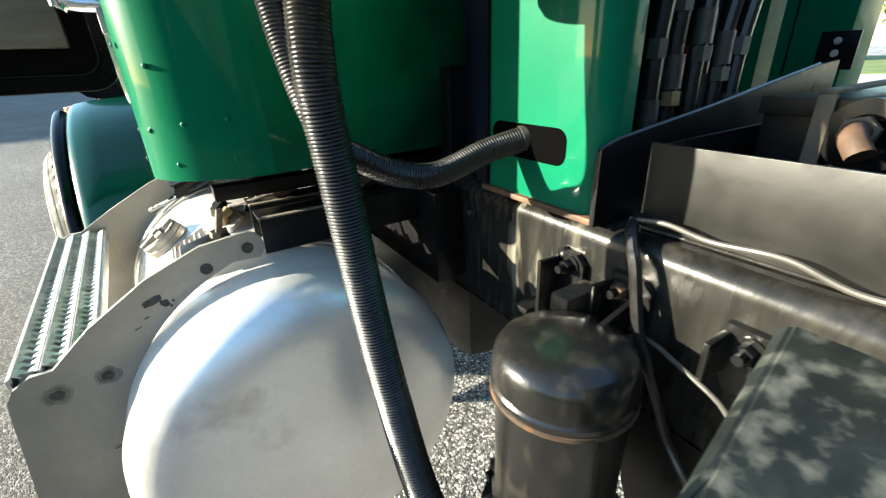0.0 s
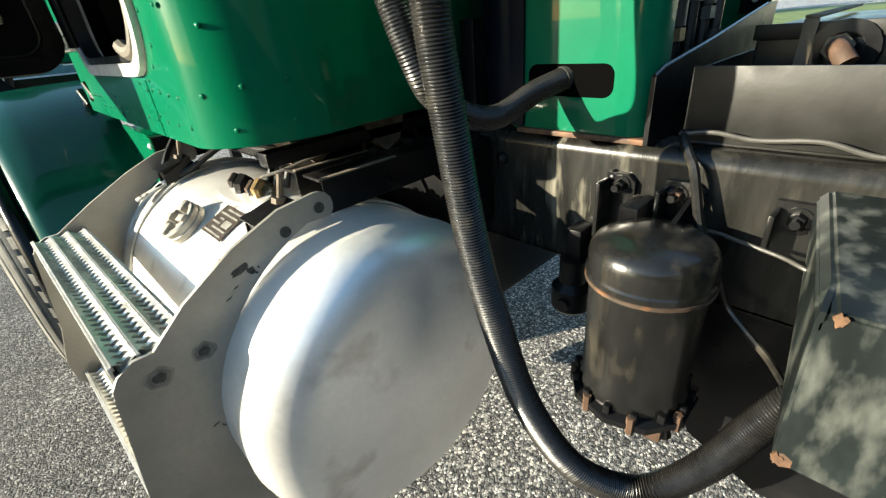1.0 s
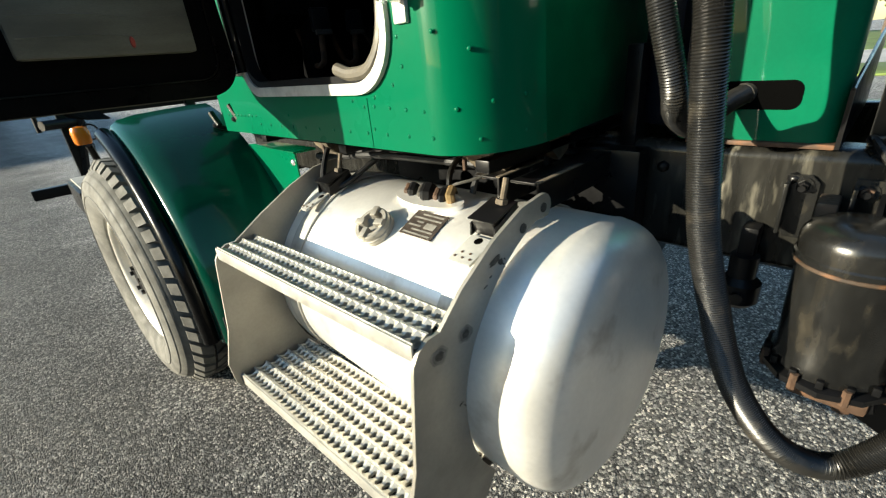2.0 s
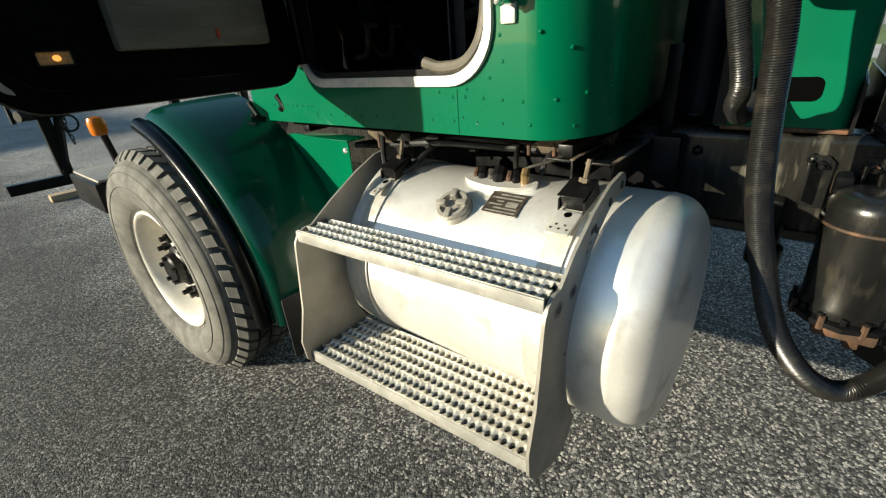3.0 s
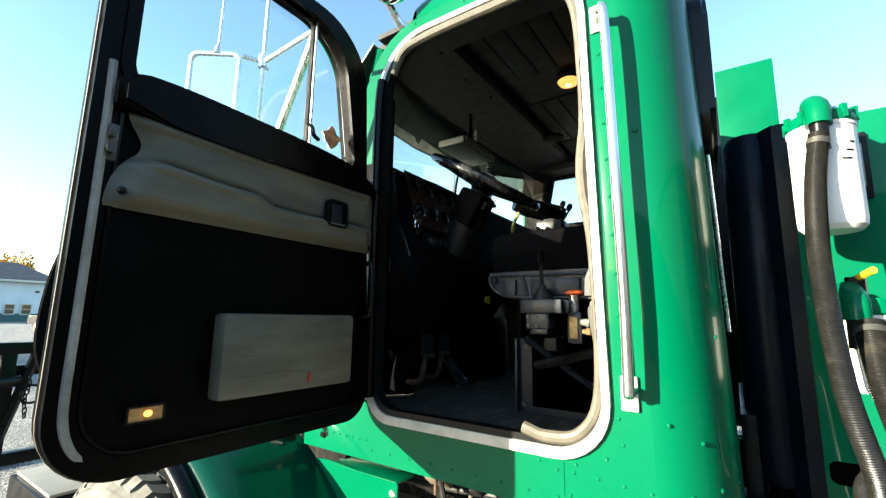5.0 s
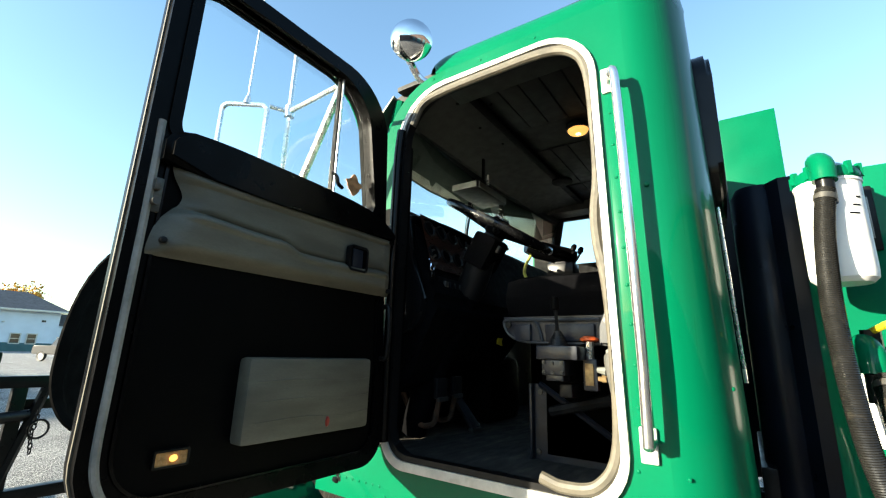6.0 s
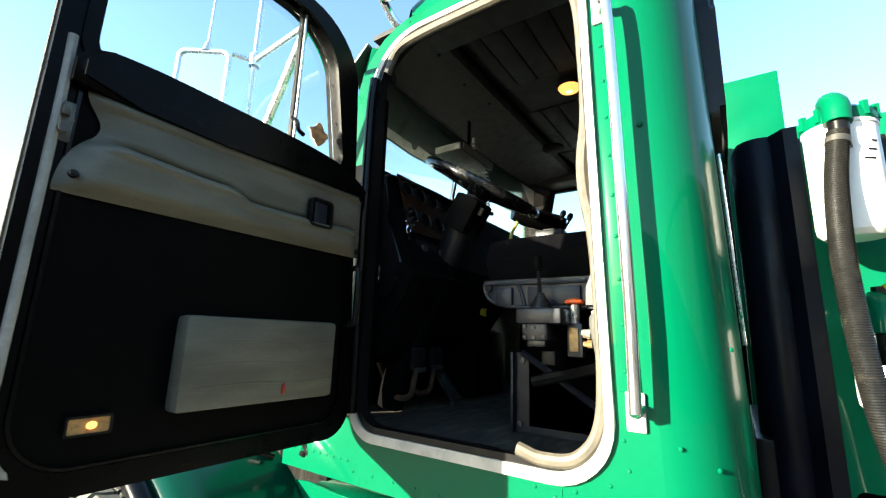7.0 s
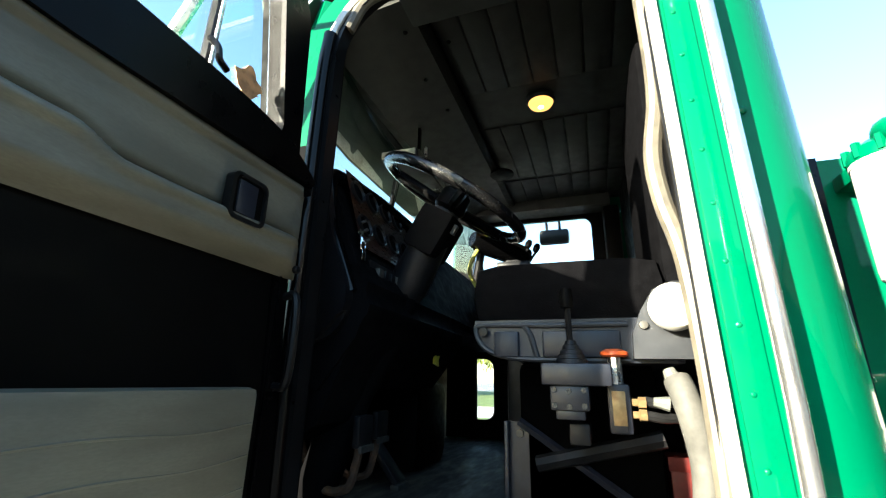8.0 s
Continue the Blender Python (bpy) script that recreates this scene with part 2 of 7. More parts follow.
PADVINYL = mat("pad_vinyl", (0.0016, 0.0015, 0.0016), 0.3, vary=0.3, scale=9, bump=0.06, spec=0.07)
SEALGREY = mat("seal_rubber_grey", (0.1, 0.088, 0.066), 0.5, vary=0.2, scale=20, bump=0.05, dirt=(0.045, 0.04, 0.03), dirt_scale=18, dirt_amount=0.45)
DOORSTRIP = mat("door_strip", (0.28, 0.27, 0.245), 0.5, vary=0.25, scale=12, bump=0.03, dirt=(0.07, 0.066, 0.056), dirt_scale=9, dirt_amount=0.45)
CRIMP = mat("crimp_steel", (0.09, 0.085, 0.075), 0.45, metal=0.5, vary=0.3, scale=30, bump=0.04, dirt=(0.03, 0.027, 0.02), dirt_scale=30, dirt_amount=0.45)
LOOM = mat("loom_plastic", (0.05, 0.047, 0.04), 0.5, vary=0.2, scale=60, bump=0.05)
GREYVINYL = mat("grey_vinyl", (0.105, 0.1, 0.076), 0.5, vary=0.25, scale=9, fine=260, bump=0.05, dirt=(0.075, 0.072, 0.055), dirt_scale=11, dirt_amount=0.42, stretch=(0.5, 1, 2), spec=0.4)
HEADLINER = mat("headliner", (0.014, 0.0145, 0.0135), 0.55, vary=0.15, scale=9, bump=0.04, spec=0.3)
FLOORMAT = mat("floor_mat", (0.034, 0.031, 0.026), 0.65, vary=0.4, scale=9, bump=0.2, dirt=(0.15, 0.128, 0.095), dirt_scale=9, dirt_amount=0.47, stretch=(0.6, 2, 1))
FABRIC = mat("seat_fabric", (0.0035, 0.0035, 0.004), 0.9, vary=0.2, scale=40, fine=300, bump=0.2, spec=0.0)
INTBLACK = mat("inside_black", (0.009, 0.009, 0.01), 0.42, vary=0.3, scale=14, bump=0.02, spec=0.25, dirt=(0.022, 0.02, 0.018), dirt_scale=20, dirt_amount=0.42)
DASHBLACK = mat("dash_plastic", (0.006, 0.006, 0.007), 0.38, vary=0.3, scale=12, fine=300, bump=0.03, spec=0.3)
DASHMATT = mat("dash_matt", (0.004, 0.004, 0.0045), 0.75, vary=0.3, scale=12, fine=200, bump=0.05, spec=0.02)
RADIOGREY = mat("radio_grey", (0.12, 0.124, 0.108), 0.5, vary=0.1, scale=20, bump=0.03)
SEATGREY = mat("seat_plastic", (0.011, 0.0145, 0.024), 0.36, vary=0.2, scale=9, bump=0.02, spec=0.3)
SEATSHELL = mat("seat_shell", (0.02, 0.022, 0.026), 0.4, vary=0.2, scale=12, bump=0.03, spec=0.4)
STANDBLUE = mat("stand_steel", (0.0105, 0.0125, 0.02), 0.36, vary=0.35, scale=18, bump=0.05, spec=0.45, dirt=(0.045, 0.026, 0.017), dirt_scale=26, dirt_amount=0.4)
WHEELRIM = mat("wheel_rim", (0.006, 0.006, 0.0065), 0.24, vary=0.3, scale=22, bump=0.02, spec=0.5, dirt=(0.12, 0.115, 0.1), dirt_scale=7, dirt_amount=0.4)
SLEEVE = mat("cloth_sleeve", (0.07, 0.068, 0.06), 0.75, vary=0.25, scale=20, bump=0.1, dirt=(0.03, 0.028, 0.024), dirt_scale=14, dirt_amount=0.4)
WOODDASH = mat("dash_wood", (0.028, 0.007, 0.0035), 0.3, vary=0.4, scale=20, bump=0.0, coat=0.4, stretch=(1, 1, 8))
WHITE = mat("filter_white", (0.8, 0.8, 0.79), 0.35, vary=0.05, scale=9, bump=0.02, dirt=(0.5, 0.48, 0.43), dirt_scale=9, dirt_amount=0.25)
AMBER = mat("amber_lens", (0.6, 0.16, 0.012), 0.2, vary=0.1, bump=0.05)
YELLOW = mat("yellow_plastic", (0.75, 0.6, 0.03), 0.4, vary=0.1)
YELLOWGREEN = mat("wire_yellow_green", (0.3, 0.32, 0.06), 0.5, vary=0.3, scale=60)
RED = mat("red_plastic", (0.3, 0.03, 0.02), 0.4, vary=0.2)
ORANGE = mat("orange_knob", (0.75, 0.12, 0.03), 0.35, vary=0.1)
STICKER = mat("old_sticker", (0.62, 0.3, 0.12), 0.7, vary=0.5, scale=60, bump=0.1)
PALEYELLOW = mat("pale_yellow_paint", (0.6, 0.55, 0.3), 0.5, vary=0.15, scale=12, bump=0.03)
LABELPLATE = mat("data_plate", (0.07, 0.055, 0.045), 0.4, metal=0.3, vary=0.4, scale=50)
LABELBAR = mat("label_print", (0.2, 0.19, 0.165), 0.6, vary=0.3, scale=60)
SCUFF = mat("dark_scuff", (0.05, 0.046, 0.038), 0.7, vary=0.5, scale=90)
SCUFFHALO = mat("faint_scuff", (0.24, 0.225, 0.195), 0.55, metal=0.3, vary=0.3, scale=60)
SCUFFPALE = mat("pale_scuff", (0.15, 0.14, 0.12), 0.6, vary=0.4, scale=90)
GLASS = glass("window_glass", (0.94, 0.98, 0.97))
MIRROR = mat("mirror_glass", (0.9, 0.92, 0.93), 0.015, metal=1.0, vary=0.0, bump=0.0)
LENS = mat("courtesy_lens", (0.5, 0.27, 0.1), 0.25, vary=0.3, scale=120)
AMBERGLOW = glow("courtesy_bulb", (1.0, 0.45, 0.1), 0.4)
DOMEGLOW = glow("dome_lens", (1.0, 0.46, 0.12), 0.24)
BULBGLOW = glow("dome_bulb", (1.0, 0.7, 0.35), 1.5)
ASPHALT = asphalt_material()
GRASS = mat("grass", (0.12, 0.17, 0.035), 0.9, vary=0.4, scale=0.8, fine=30, bump=0.6)
CONCRETE = mat("concrete_road", (0.42, 0.4, 0.37), 0.85, vary=0.12, scale=0.5, fine=40, bump=0.1)
CLAPBOARD = mat("painted_siding", (0.62, 0.68, 0.74), 0.6, vary=0.05, scale=0.7, fine=20, bump=0.05)
TEALBASE = mat("teal_base", (0.03, 0.1, 0.11), 0.6, vary=0.15, scale=1.0)
ROOFING = mat("roof_shingle", (0.07, 0.075, 0.085), 0.85, vary=0.2, scale=1.5, fine=14, bump=0.3)
DARKPANE = mat("dark_pane", (0.02, 0.025, 0.03), 0.08, vary=0.1, scale=2)
BARK = mat("bark", (0.1, 0.07, 0.05), 0.9, vary=0.3, scale=8, bump=0.6)
LEAF_Y = mat("autumn_leaves", (0.5, 0.27, 0.04), 0.8, vary=0.4, scale=1.5, per_object=0.1)
LEAF_G = mat("green_leaves", (0.16, 0.2, 0.03), 0.8, vary=0.4, scale=1.5, per_object=0.1)
CARPAINT = mat("dark_car_paint", (0.012, 0.014, 0.018), 0.4, vary=0.05, bump=0.0, coat=0.2, spec=0.2)
BRICKDARK = mat("dark_brick", (0.09, 0.055, 0.045), 0.85, vary=0.25, scale=2.0, fine=12, bump=0.2)
WOOD = mat("timber", (0.4, 0.29, 0.17), 0.8, vary=0.3, scale=9, bump=0.3, stretch=(1, 6, 6))


# ---- building blocks ----
def box(bm, x0, x1, y0, y1, z0, z1, bevel=0.0, m=None):
    """A bevelled block between two corners."""
    g = bmesh.ops.create_cube(bm, size=1.0, matrix=Matrix.LocRotScale(
        ((x0 + x1) / 2, (y0 + y1) / 2, (z0 + z1) / 2), None, (abs(x1 - x0), abs(y1 - y0), abs(z1 - z0))))
    vs = g["verts"]
    if bevel:
        es = list({e for v in vs for e in v.link_edges})
        r = bmesh.ops.bevel(bm, geom=es, offset=bevel, segments=2, affect="EDGES", profile=0.6)
        vs = list({v for v in r["verts"]} | {v for v in vs if v.is_valid})
        vs = list({v for f in bm.faces for v in f.verts if v in set(vs)}) if m else vs
    if m:
        bmesh.ops.transform(bm, matrix=m, verts=[v for v in vs if v.is_valid])
    return bm


def tube(bm, pts, r, seg=12, ends=True, ridge=0.0):
    """A round bar or hose along a path; r is one radius or one for each point; ridge: every other ring is thinner."""
    pts = [Vector(p) for p in pts]
    rs = r if isinstance(r, (list, tuple)) else [r] * len(pts)
    rings, up = [], None
    for i, p in enumerate(pts):
        d = (pts[min(i + 1, len(pts) - 1)] - pts[max(i - 1, 0)]).normalized()
        if up is None:
            up = d.orthogonal().normalized()
        up = (up - d * up.dot(d)).normalized()
        side = d.cross(up)
        rad = rs[i] * (1 - ridge * (i % 2))
        rings.append([bm.verts.new(p + rad * (math.cos(a) * up + math.sin(a) * side)) for a in
                      (2 * math.pi * k / seg for k in range(seg))])
    for a, b in zip(rings, rings[1:]):
        for k in range(seg):
            bm.faces.new((a[k], a[(k + 1) % seg], b[(k + 1) % seg], b[k]))
    if ends:
        bm.faces.new(rings[0][::-1])
        bm.faces.new(rings[-1])
    return bm


def smooth_path(pts, steps=8):
    """A smooth curve through points."""
    p = [Vector(q) for q in pts]
    p = [2 * p[0] - p[1], *p, 2 * p[-1] - p[-2]]
    out = []
    for a, b, c, d in zip(p, p[1:], p[2:], p[3:]):
        for k in range(steps):
            t = k / steps
            out.append(0.5 * (2 * b + (c - a) * t + (2 * a - 5 * b + 4 * c - d) * t * t + (3 * b - a - 3 * c + d) * t ** 3))
    return [*out, p[-2]]


def lathe(bm, profile, m, seg=32, closed=False):
    """A body of revolution: profile of (radius, height) turned about z and laid out by the pose m."""
    rings = []
    for r, h in profile:
        if r < 1e-5:
            rings.append([bm.verts.new(m @ Vector((0, 0, h)))])
        else:
            rings.append([bm.verts.new(m @ Vector((r * math.cos(2 * math.pi * k / seg), r * math.sin(2 * math.pi * k / seg), h)))
                          for k in range(seg)])
    pairs = list(zip(rings, rings[1:]))
    if closed:
        pairs.append((rings[-1], rings[0]))
    for a, b in pairs:
        for k in range(seg):
            q = (a[k % len(a)], a[(k + 1) % len(a)], b[(k + 1) % len(b)], b[k % len(b)])
            q = list(dict.fromkeys(q))
            if len(q) > 2:
                bm.faces.new(q)
    return bm


def rounded(u0, u1, v0, v1, r, seg=6):
    """The outline of a rectangle with rounded corners; r is one radius or four, from (u0, v0) round by (u1, v0)."""
    rs = r if isinstance(r, (list, tuple)) else [r] * 4
    out = []
    for (cu, cv, su, sv), rad, a0 in zip(((u0, v0, 1, 1), (u1, v0, -1, 1), (u1, v1, -1, -1), (u0, v1, 1, -1)), rs, (180, 270, 0, 90)):
        for k in range(seg + 1):
            a = radians(a0 + 90 * k / seg)
            out.append((cu + su * rad + rad * math.cos(a), cv + sv * rad + rad * math.sin(a)))
    return out


def at_plane(axis, d, uv):
    """A point of a plane across an axis: u, v are the two other axes in order."""
    u, v = uv
    return Vector(((d, u, v), (u, d, v), (u, v, d))[axis])


def sheet(bm, axis, d0, d1, outline):
    """A solid plate with that outline, between two planes across an axis."""
    a = [bm.verts.new(at_plane(axis, d0, q)) for q in outline]
    b = [bm.verts.new(at_plane(axis, d1, q)) for q in outline]
    bm.faces.new(a)
    bm.faces.new(b[::-1])
    for k in range(len(a)):
        j = (k + 1) % len(a)
        bm.faces.new((a[j], a[k], b[k], b[j]))
    return bm


def ring(bm, axis, d0, d1, outer, inner):
    """A solid frame between two outlines with as many corners each."""
    loops = [[bm.verts.new(at_plane(axis, d, q)) for q in o] for d, o in ((d0, outer), (d0, inner), (d1, inner), (d1, outer))]
    for a, b in zip(loops, loops[1:] + loops[:1]):
        for k in range(len(a)):
            j = (k + 1) % len(a)
            bm.faces.new((a[k], a[j], b[j], b[k]))
    return bm


def holed(bm, axis, d0, d1, outer, hole):
    """A solid plate with that outer rectangle (u0, u1, v0, v1) and a hole of any round outline inside it."""
    u0, u1, v0, v1 = outer
    cu = sum(q[0] for q in hole) / len(hole)
    cv = sum(q[1] for q in hole) / len(hole)
    rim = []
    for u, v in hole:
        du, dv = u - cu, v - cv
        t = min(((u1 if du > 0 else u0) - cu) / du if abs(du) > 1e-6 else 1e9, ((v1 if dv > 0 else v0) - cv) / dv if abs(dv) > 1e-6 else 1e9)
        rim.append([cu + du * t, cv + dv * t])
    for c in ((u0, v0), (u1, v0), (u1, v1), (u0, v1)):
        k = min(range(len(rim)), key=lambda i: (rim[i][0] - c[0]) ** 2 + (rim[i][1] - c[1]) ** 2)
        rim[k] = list(c)
    return ring(bm, axis, d0, d1, [tuple(q) for q in rim], hole)


def grid_faces(bm, rows, flip=False):
    """A surface through rows of points."""
    vs = [[bm.verts.new(p) for p in r] for r in rows]
    for a, b in zip(vs, vs[1:]):
        for k in range(len(a) - 1):
            q = (a[k], a[k + 1], b[k + 1], b[k])
            bm.faces.new(q[::-1] if flip else q)
    return bm


def thing(name, at, label, category, group="", kind=""):
    ob = new(name)
    ob.empty_display_size = 0.05
    ob.location = at
    return tagged(ob, label, category, group, kind)


def part(name, bm, material, parent=None, label="", angle=35):
    """Links a bmesh as one mesh object under a thing or under a part, smooth but for its sharp edges."""
    bmesh.ops.recalc_face_normals(bm, faces=bm.faces[:])
    for f in bm.faces:
        f.smooth = True
    for e in bm.edges:
        e.smooth = len(e.link_faces) == 2 and e.calc_face_angle(0.0) < radians(angle)
    me = bpy.data.meshes.new(name)
    bm.to_mesh(me)
    bm.free()
    me.materials.append(material)
    return child(new(name, me), parent, label)


def child(ob, parent, label=""):
    if parent:
        ob.parent = parent
        if parent.type == "EMPTY":
            ob.matrix_parent_inverse = Matrix.Translation(parent.location).inverted()
    return tagged(ob, label)


def B():
    return bmesh.new()


def stud(r, h, seg=8):
    """The mesh of a small domed head, standing along -x at the origin."""
    bm = lathe(B(), [(r, 0), (r * 0.85, h * 0.6), (r * 0.45, h), (0, h)], pose(0, 0, 0, 0, -90, 0), seg)
    me = bpy.data.meshes.new("rivet")
    for f in bm.faces:
        f.smooth = True
    bm.to_mesh(me)
    bm.free()
    return me


def rivets(parent, me, material, places, turn=(0, 0, 0), name="rivet"):
    if not me.materials:
        me.materials.append(material)
    for p in places:
        ob = new(name, me)
        ob.matrix_basis = pose(*p, *turn)
        child(ob, parent)


# ---- ground and distance ----
GR = 400.0
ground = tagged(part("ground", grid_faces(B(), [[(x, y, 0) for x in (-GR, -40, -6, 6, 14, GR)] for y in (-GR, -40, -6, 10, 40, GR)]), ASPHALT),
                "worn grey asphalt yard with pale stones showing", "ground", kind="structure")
verge = tagged(part("grass_verge", box(B(), 15, 19, -60, 30, 0.0, 0.06, 0.02), GRASS), "mown green grass strip beside the yard", "grass", kind="structure")
road = tagged(part("road", box(B(), 19, 28, -90, 60, 0.0, 0.03), CONCRETE), "pale concrete road beyond the grass", "road", kind="structure")
lawn = tagged(part("lawn", box(B(), 28, 70, -90, 60, 0.0, 0.05), GRASS), "green lawn beyond the road", "grass", kind="structure")

# ---- the truck: cab shell ----
CX = 1.04                       # centreline of the truck
XL, XR = 0.05, 2 * CX - 0.05    # outer faces of the cab's sides
YB, YF = 0.81, 2.12             # back wall and windscreen foot
ZB, ZT = 1.135, 2.62            # sill edge and start of the roof's curve
RC, RX = 0.15, 0.2              # the back corners: their reach along the side and along the back
truck = thing("truck", (CX, 1.5, 0), "green heavy truck, driver's door open, hood tilted forward", "truck")

LEAN = 0.027                    # the back of the cab leans forward towards its top
ASKEW = 0.075


def leant(y, z, x=0.0):
    """The back wall leans, and stands a little askew to the tapering side of the cab."""
    return y + LEAN * (z - 1.25) + ASKEW * max(0.0, x - 0.3)


def opening_y(y, z):
    """The back edge of the door opening leans forward in its upper part."""
    return y + 0.027 * max(0.0, z - 1.6) * min(1.0, max(0.0, (1.45 - y) / 0.3))


def lean_opening(bm):
    for v in bm.verts:
        v.co.y = opening_y(v.co.y, v.co.z)
    return bm


side = ring(B(), 0, XL, XL + 0.03, rounded(YB + RC, 1.87, ZB, ZT, [0.002, 0.002, 0.25, 0.002], 8), rounded(1.045, 1.80, 1.257, 2.569, [0.135, 0.1, 0.2, 0.165], 8))
for v in side.verts:
    v.co.y = leant(v.co.y, v.co.z) if v.co.y < YB + RC + 0.003 else opening_y(v.co.y, v.co.z)
cab = part("cab_side", side, GREEN, truck)
part("cowl_panel", box(B(), XL, XL + 0.03, 1.87, 2.1, ZB, 2.15, 0), GREEN, truck)
corner = B()
arc = [(XL + RX - RX * math.cos(a), YB + RC - RC * math.sin(a)) for a in (math.pi / 2 * k / 24 for k in range(25))]
grid_faces(corner, [[(x, leant(y, z), z) for x, y in arc] for z in (ZB, 1.6, 2.1, ZT)])
part("cab_corner", corner, GREEN_STREAK, truck)
corner2 = B()
grid_faces(corner2, [[(2 * CX - x, leant(y, z, 2 * CX - x), z) for x, y in reversed(arc)] for z in (ZB, 1.6, 2.1, ZT)])
part("cab_corner", corner2, GREEN, truck)
part("corner_lining", box(B(), XR - 0.19, XR - 0.06, YB + 0.22, YB + 0.31, 1.28, 2.62, 0.02), LINER, truck)
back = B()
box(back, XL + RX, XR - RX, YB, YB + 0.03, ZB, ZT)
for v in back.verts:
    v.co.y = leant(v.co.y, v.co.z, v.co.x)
part("back_wall", back, GREEN_SHADED, truck, "green back wall with shade painted into its colour")


def roof_z(y):
    return 2.83 - 0.05 * max(0.0, 1.55 - y) - 0.95 * max(0.0, y - 1.75) ** 1.6


def roof_row(y):
    """Half a hoop over the cab: up the side, round the shoulder and over to the other side."""
    top = roof_z(y)
    z0 = min(ZT, top - 0.12)
    h = top - z0
    w = (CX - XL)
    row = []
    for k in range(13):
        a = math.pi / 2 * k / 12
        row.append((XL + 0.30 * (1 - math.cos(a)), y, z0 + (h - 0.02) * math.sin(a)))
    return row + [(CX, y, top), *((2 * CX - x, y, z) for x, y, z in reversed(row))]


roof_rows = []
for k in range(7):
    a = math.pi / 2 * k / 6
    y = leant(YB + RC - RC * math.cos(a), ZT)
    s = RX * (1 - math.sin(a))
    roof_rows.append([(XL + s + (x - XL) * ((CX - XL - s) / (CX - XL)) if x < CX else (XR - s - (XR - x) * ((CX - XL - s) / (CX - XL)) if x > CX else x), y,
                       ZT + (z - ZT) * (1 - 0.25 * (1 - math.sin(a)))) for x, _, z in roof_row(YB + RC)])
    roof_rows[-1] = [(x, y + ASKEW * max(0.0, x - 0.3), z) for x, y, z in roof_rows[-1]]


def drawn_back(row):
    """The roof's front corners stand back beside the windscreen."""
    return [(x, y - 0.72 * max(0.0, y - 1.55) * (abs(x - CX) / (CX - XL)) ** 4, z) for x, y, z in row]


roof_rows += [drawn_back(roof_row(y)) for y in (1.15, 1.3, 1.5, 1.65, 1.75, 1.82, 1.88)]
front_row = [(x, 1.88 + 0.17 * (1 - (abs(x - CX) / (CX - XL)) ** 2), z - 0.1 * (1 - (abs(x - CX) / (CX - XL)) ** 2)) for x, _, z in roof_row(1.88)]
part("roof", grid_faces(B(), roof_rows + [drawn_back(front_row)]), GREEN, truck)
# the other side, with its window and low look-down pane
far = B()
holed(far, 0, XR - 0.03, XR, (YB + RC + 0.115, 2.1, 2.2, ZT), rounded(1.12, 1.91, 2.24, 2.612, 0.07, 8))
box(far, XR - 0.03, XR, YB + RC + 0.115, 1.78, ZB, 2.2)
holed(far, 0, XR - 0.03, XR, (1.78, 2.119, ZB, 2.2), rounded(1.805, 1.99, 1.37, 1.75, 0.06, 8))
part("far_side", far, GREEN, truck)
part("far_lining", ring(B(), 0, XR - 0.045, XR - 0.031, rounded(1.08, 2.08, 2.2, 2.66, 0.02, 8), rounded(1.19, 1.885, 2.27, 2.607, 0.06, 8)), LINER, truck)
lin = B()
box(lin, XR - 0.05, XR - 0.031, 1.08, 1.80, 1.28, 2.2)
holed(lin, 0, XR - 0.05, XR - 0.031, (1.80, 2.119, 1.28, 2.2), rounded(1.82, 1.968, 1.385, 1.735, 0.055, 8))
part("far_lining", lin, LINER, truck)
for nm, o in (("far_window", rounded(1.12, 1.91, 2.24, 2.612, 0.07, 8)), ("look_down_window", rounded(1.805, 1.99, 1.37, 1.75, 0.06, 8))):
    w = part(nm, sheet(B(), 0, XR - 0.02, XR - 0.016, o), GLASS, truck)
    w.visible_shadow = False

# front: firewall, cowl, pillars and the two windscreen panes
fw = B()
box(fw, XL + 0.031, XR - 0.02, 2.12, 2.16, ZB, 2.2, 0.01)
part("firewall", fw, BLACK, truck)
part("cowl", box(B(), XL + 0.12, XR - 0.12, 2.0, 2.3, 2.1, 2.19, 0.03), GREEN, truck)
for x in (XL + 0.04, XR - 0.04):
    part("windscreen_pillar", tube(B(), [(x, 1.95, 1.2), (x, 1.95, 2.15), (x + 0.02 * (1 if x < CX else -1), 1.855, 2.6)], 0.026, 10), GREEN if x < CX else LINER, truck)
part("windscreen_header", tube(B(), smooth_path([(XL + 0.06, 1.885, 2.6), (XL + 0.4, 1.99, 2.66), (CX, 2.05, 2.68), (XR - 0.4, 1.99, 2.66), (XR - 0.06, 1.885, 2.6)]), 0.03, 10), INTBLACK, truck)
part("windscreen_post", tube(B(), [(CX, 2.13, 2.2), (CX, 2.07, 2.66)], 0.014, 8), BLACK, truck)
for x0, x1 in ((XL + 0.08, CX - 0.012), (CX + 0.012, XR - 0.08)):
    xs = [x0 + (x1 - x0) * k / 6 for k in range(7)]
    g = grid_faces(B(), [[(x, 2.135 - 0.18 * abs(x - CX) ** 2 / 0.85, 2.2) for x in xs], [(x, 2.05 - 0.17 * abs(x - CX) ** 2 / 0.85, 2.66 - 0.06 * abs(x - CX) ** 2) for x in xs]])
    pane = part("windscreen_pane", g, GLASS, truck)
    pane.modifiers.new("thick", "SOLIDIFY").thickness = 0.005
    pane.visible_shadow = False
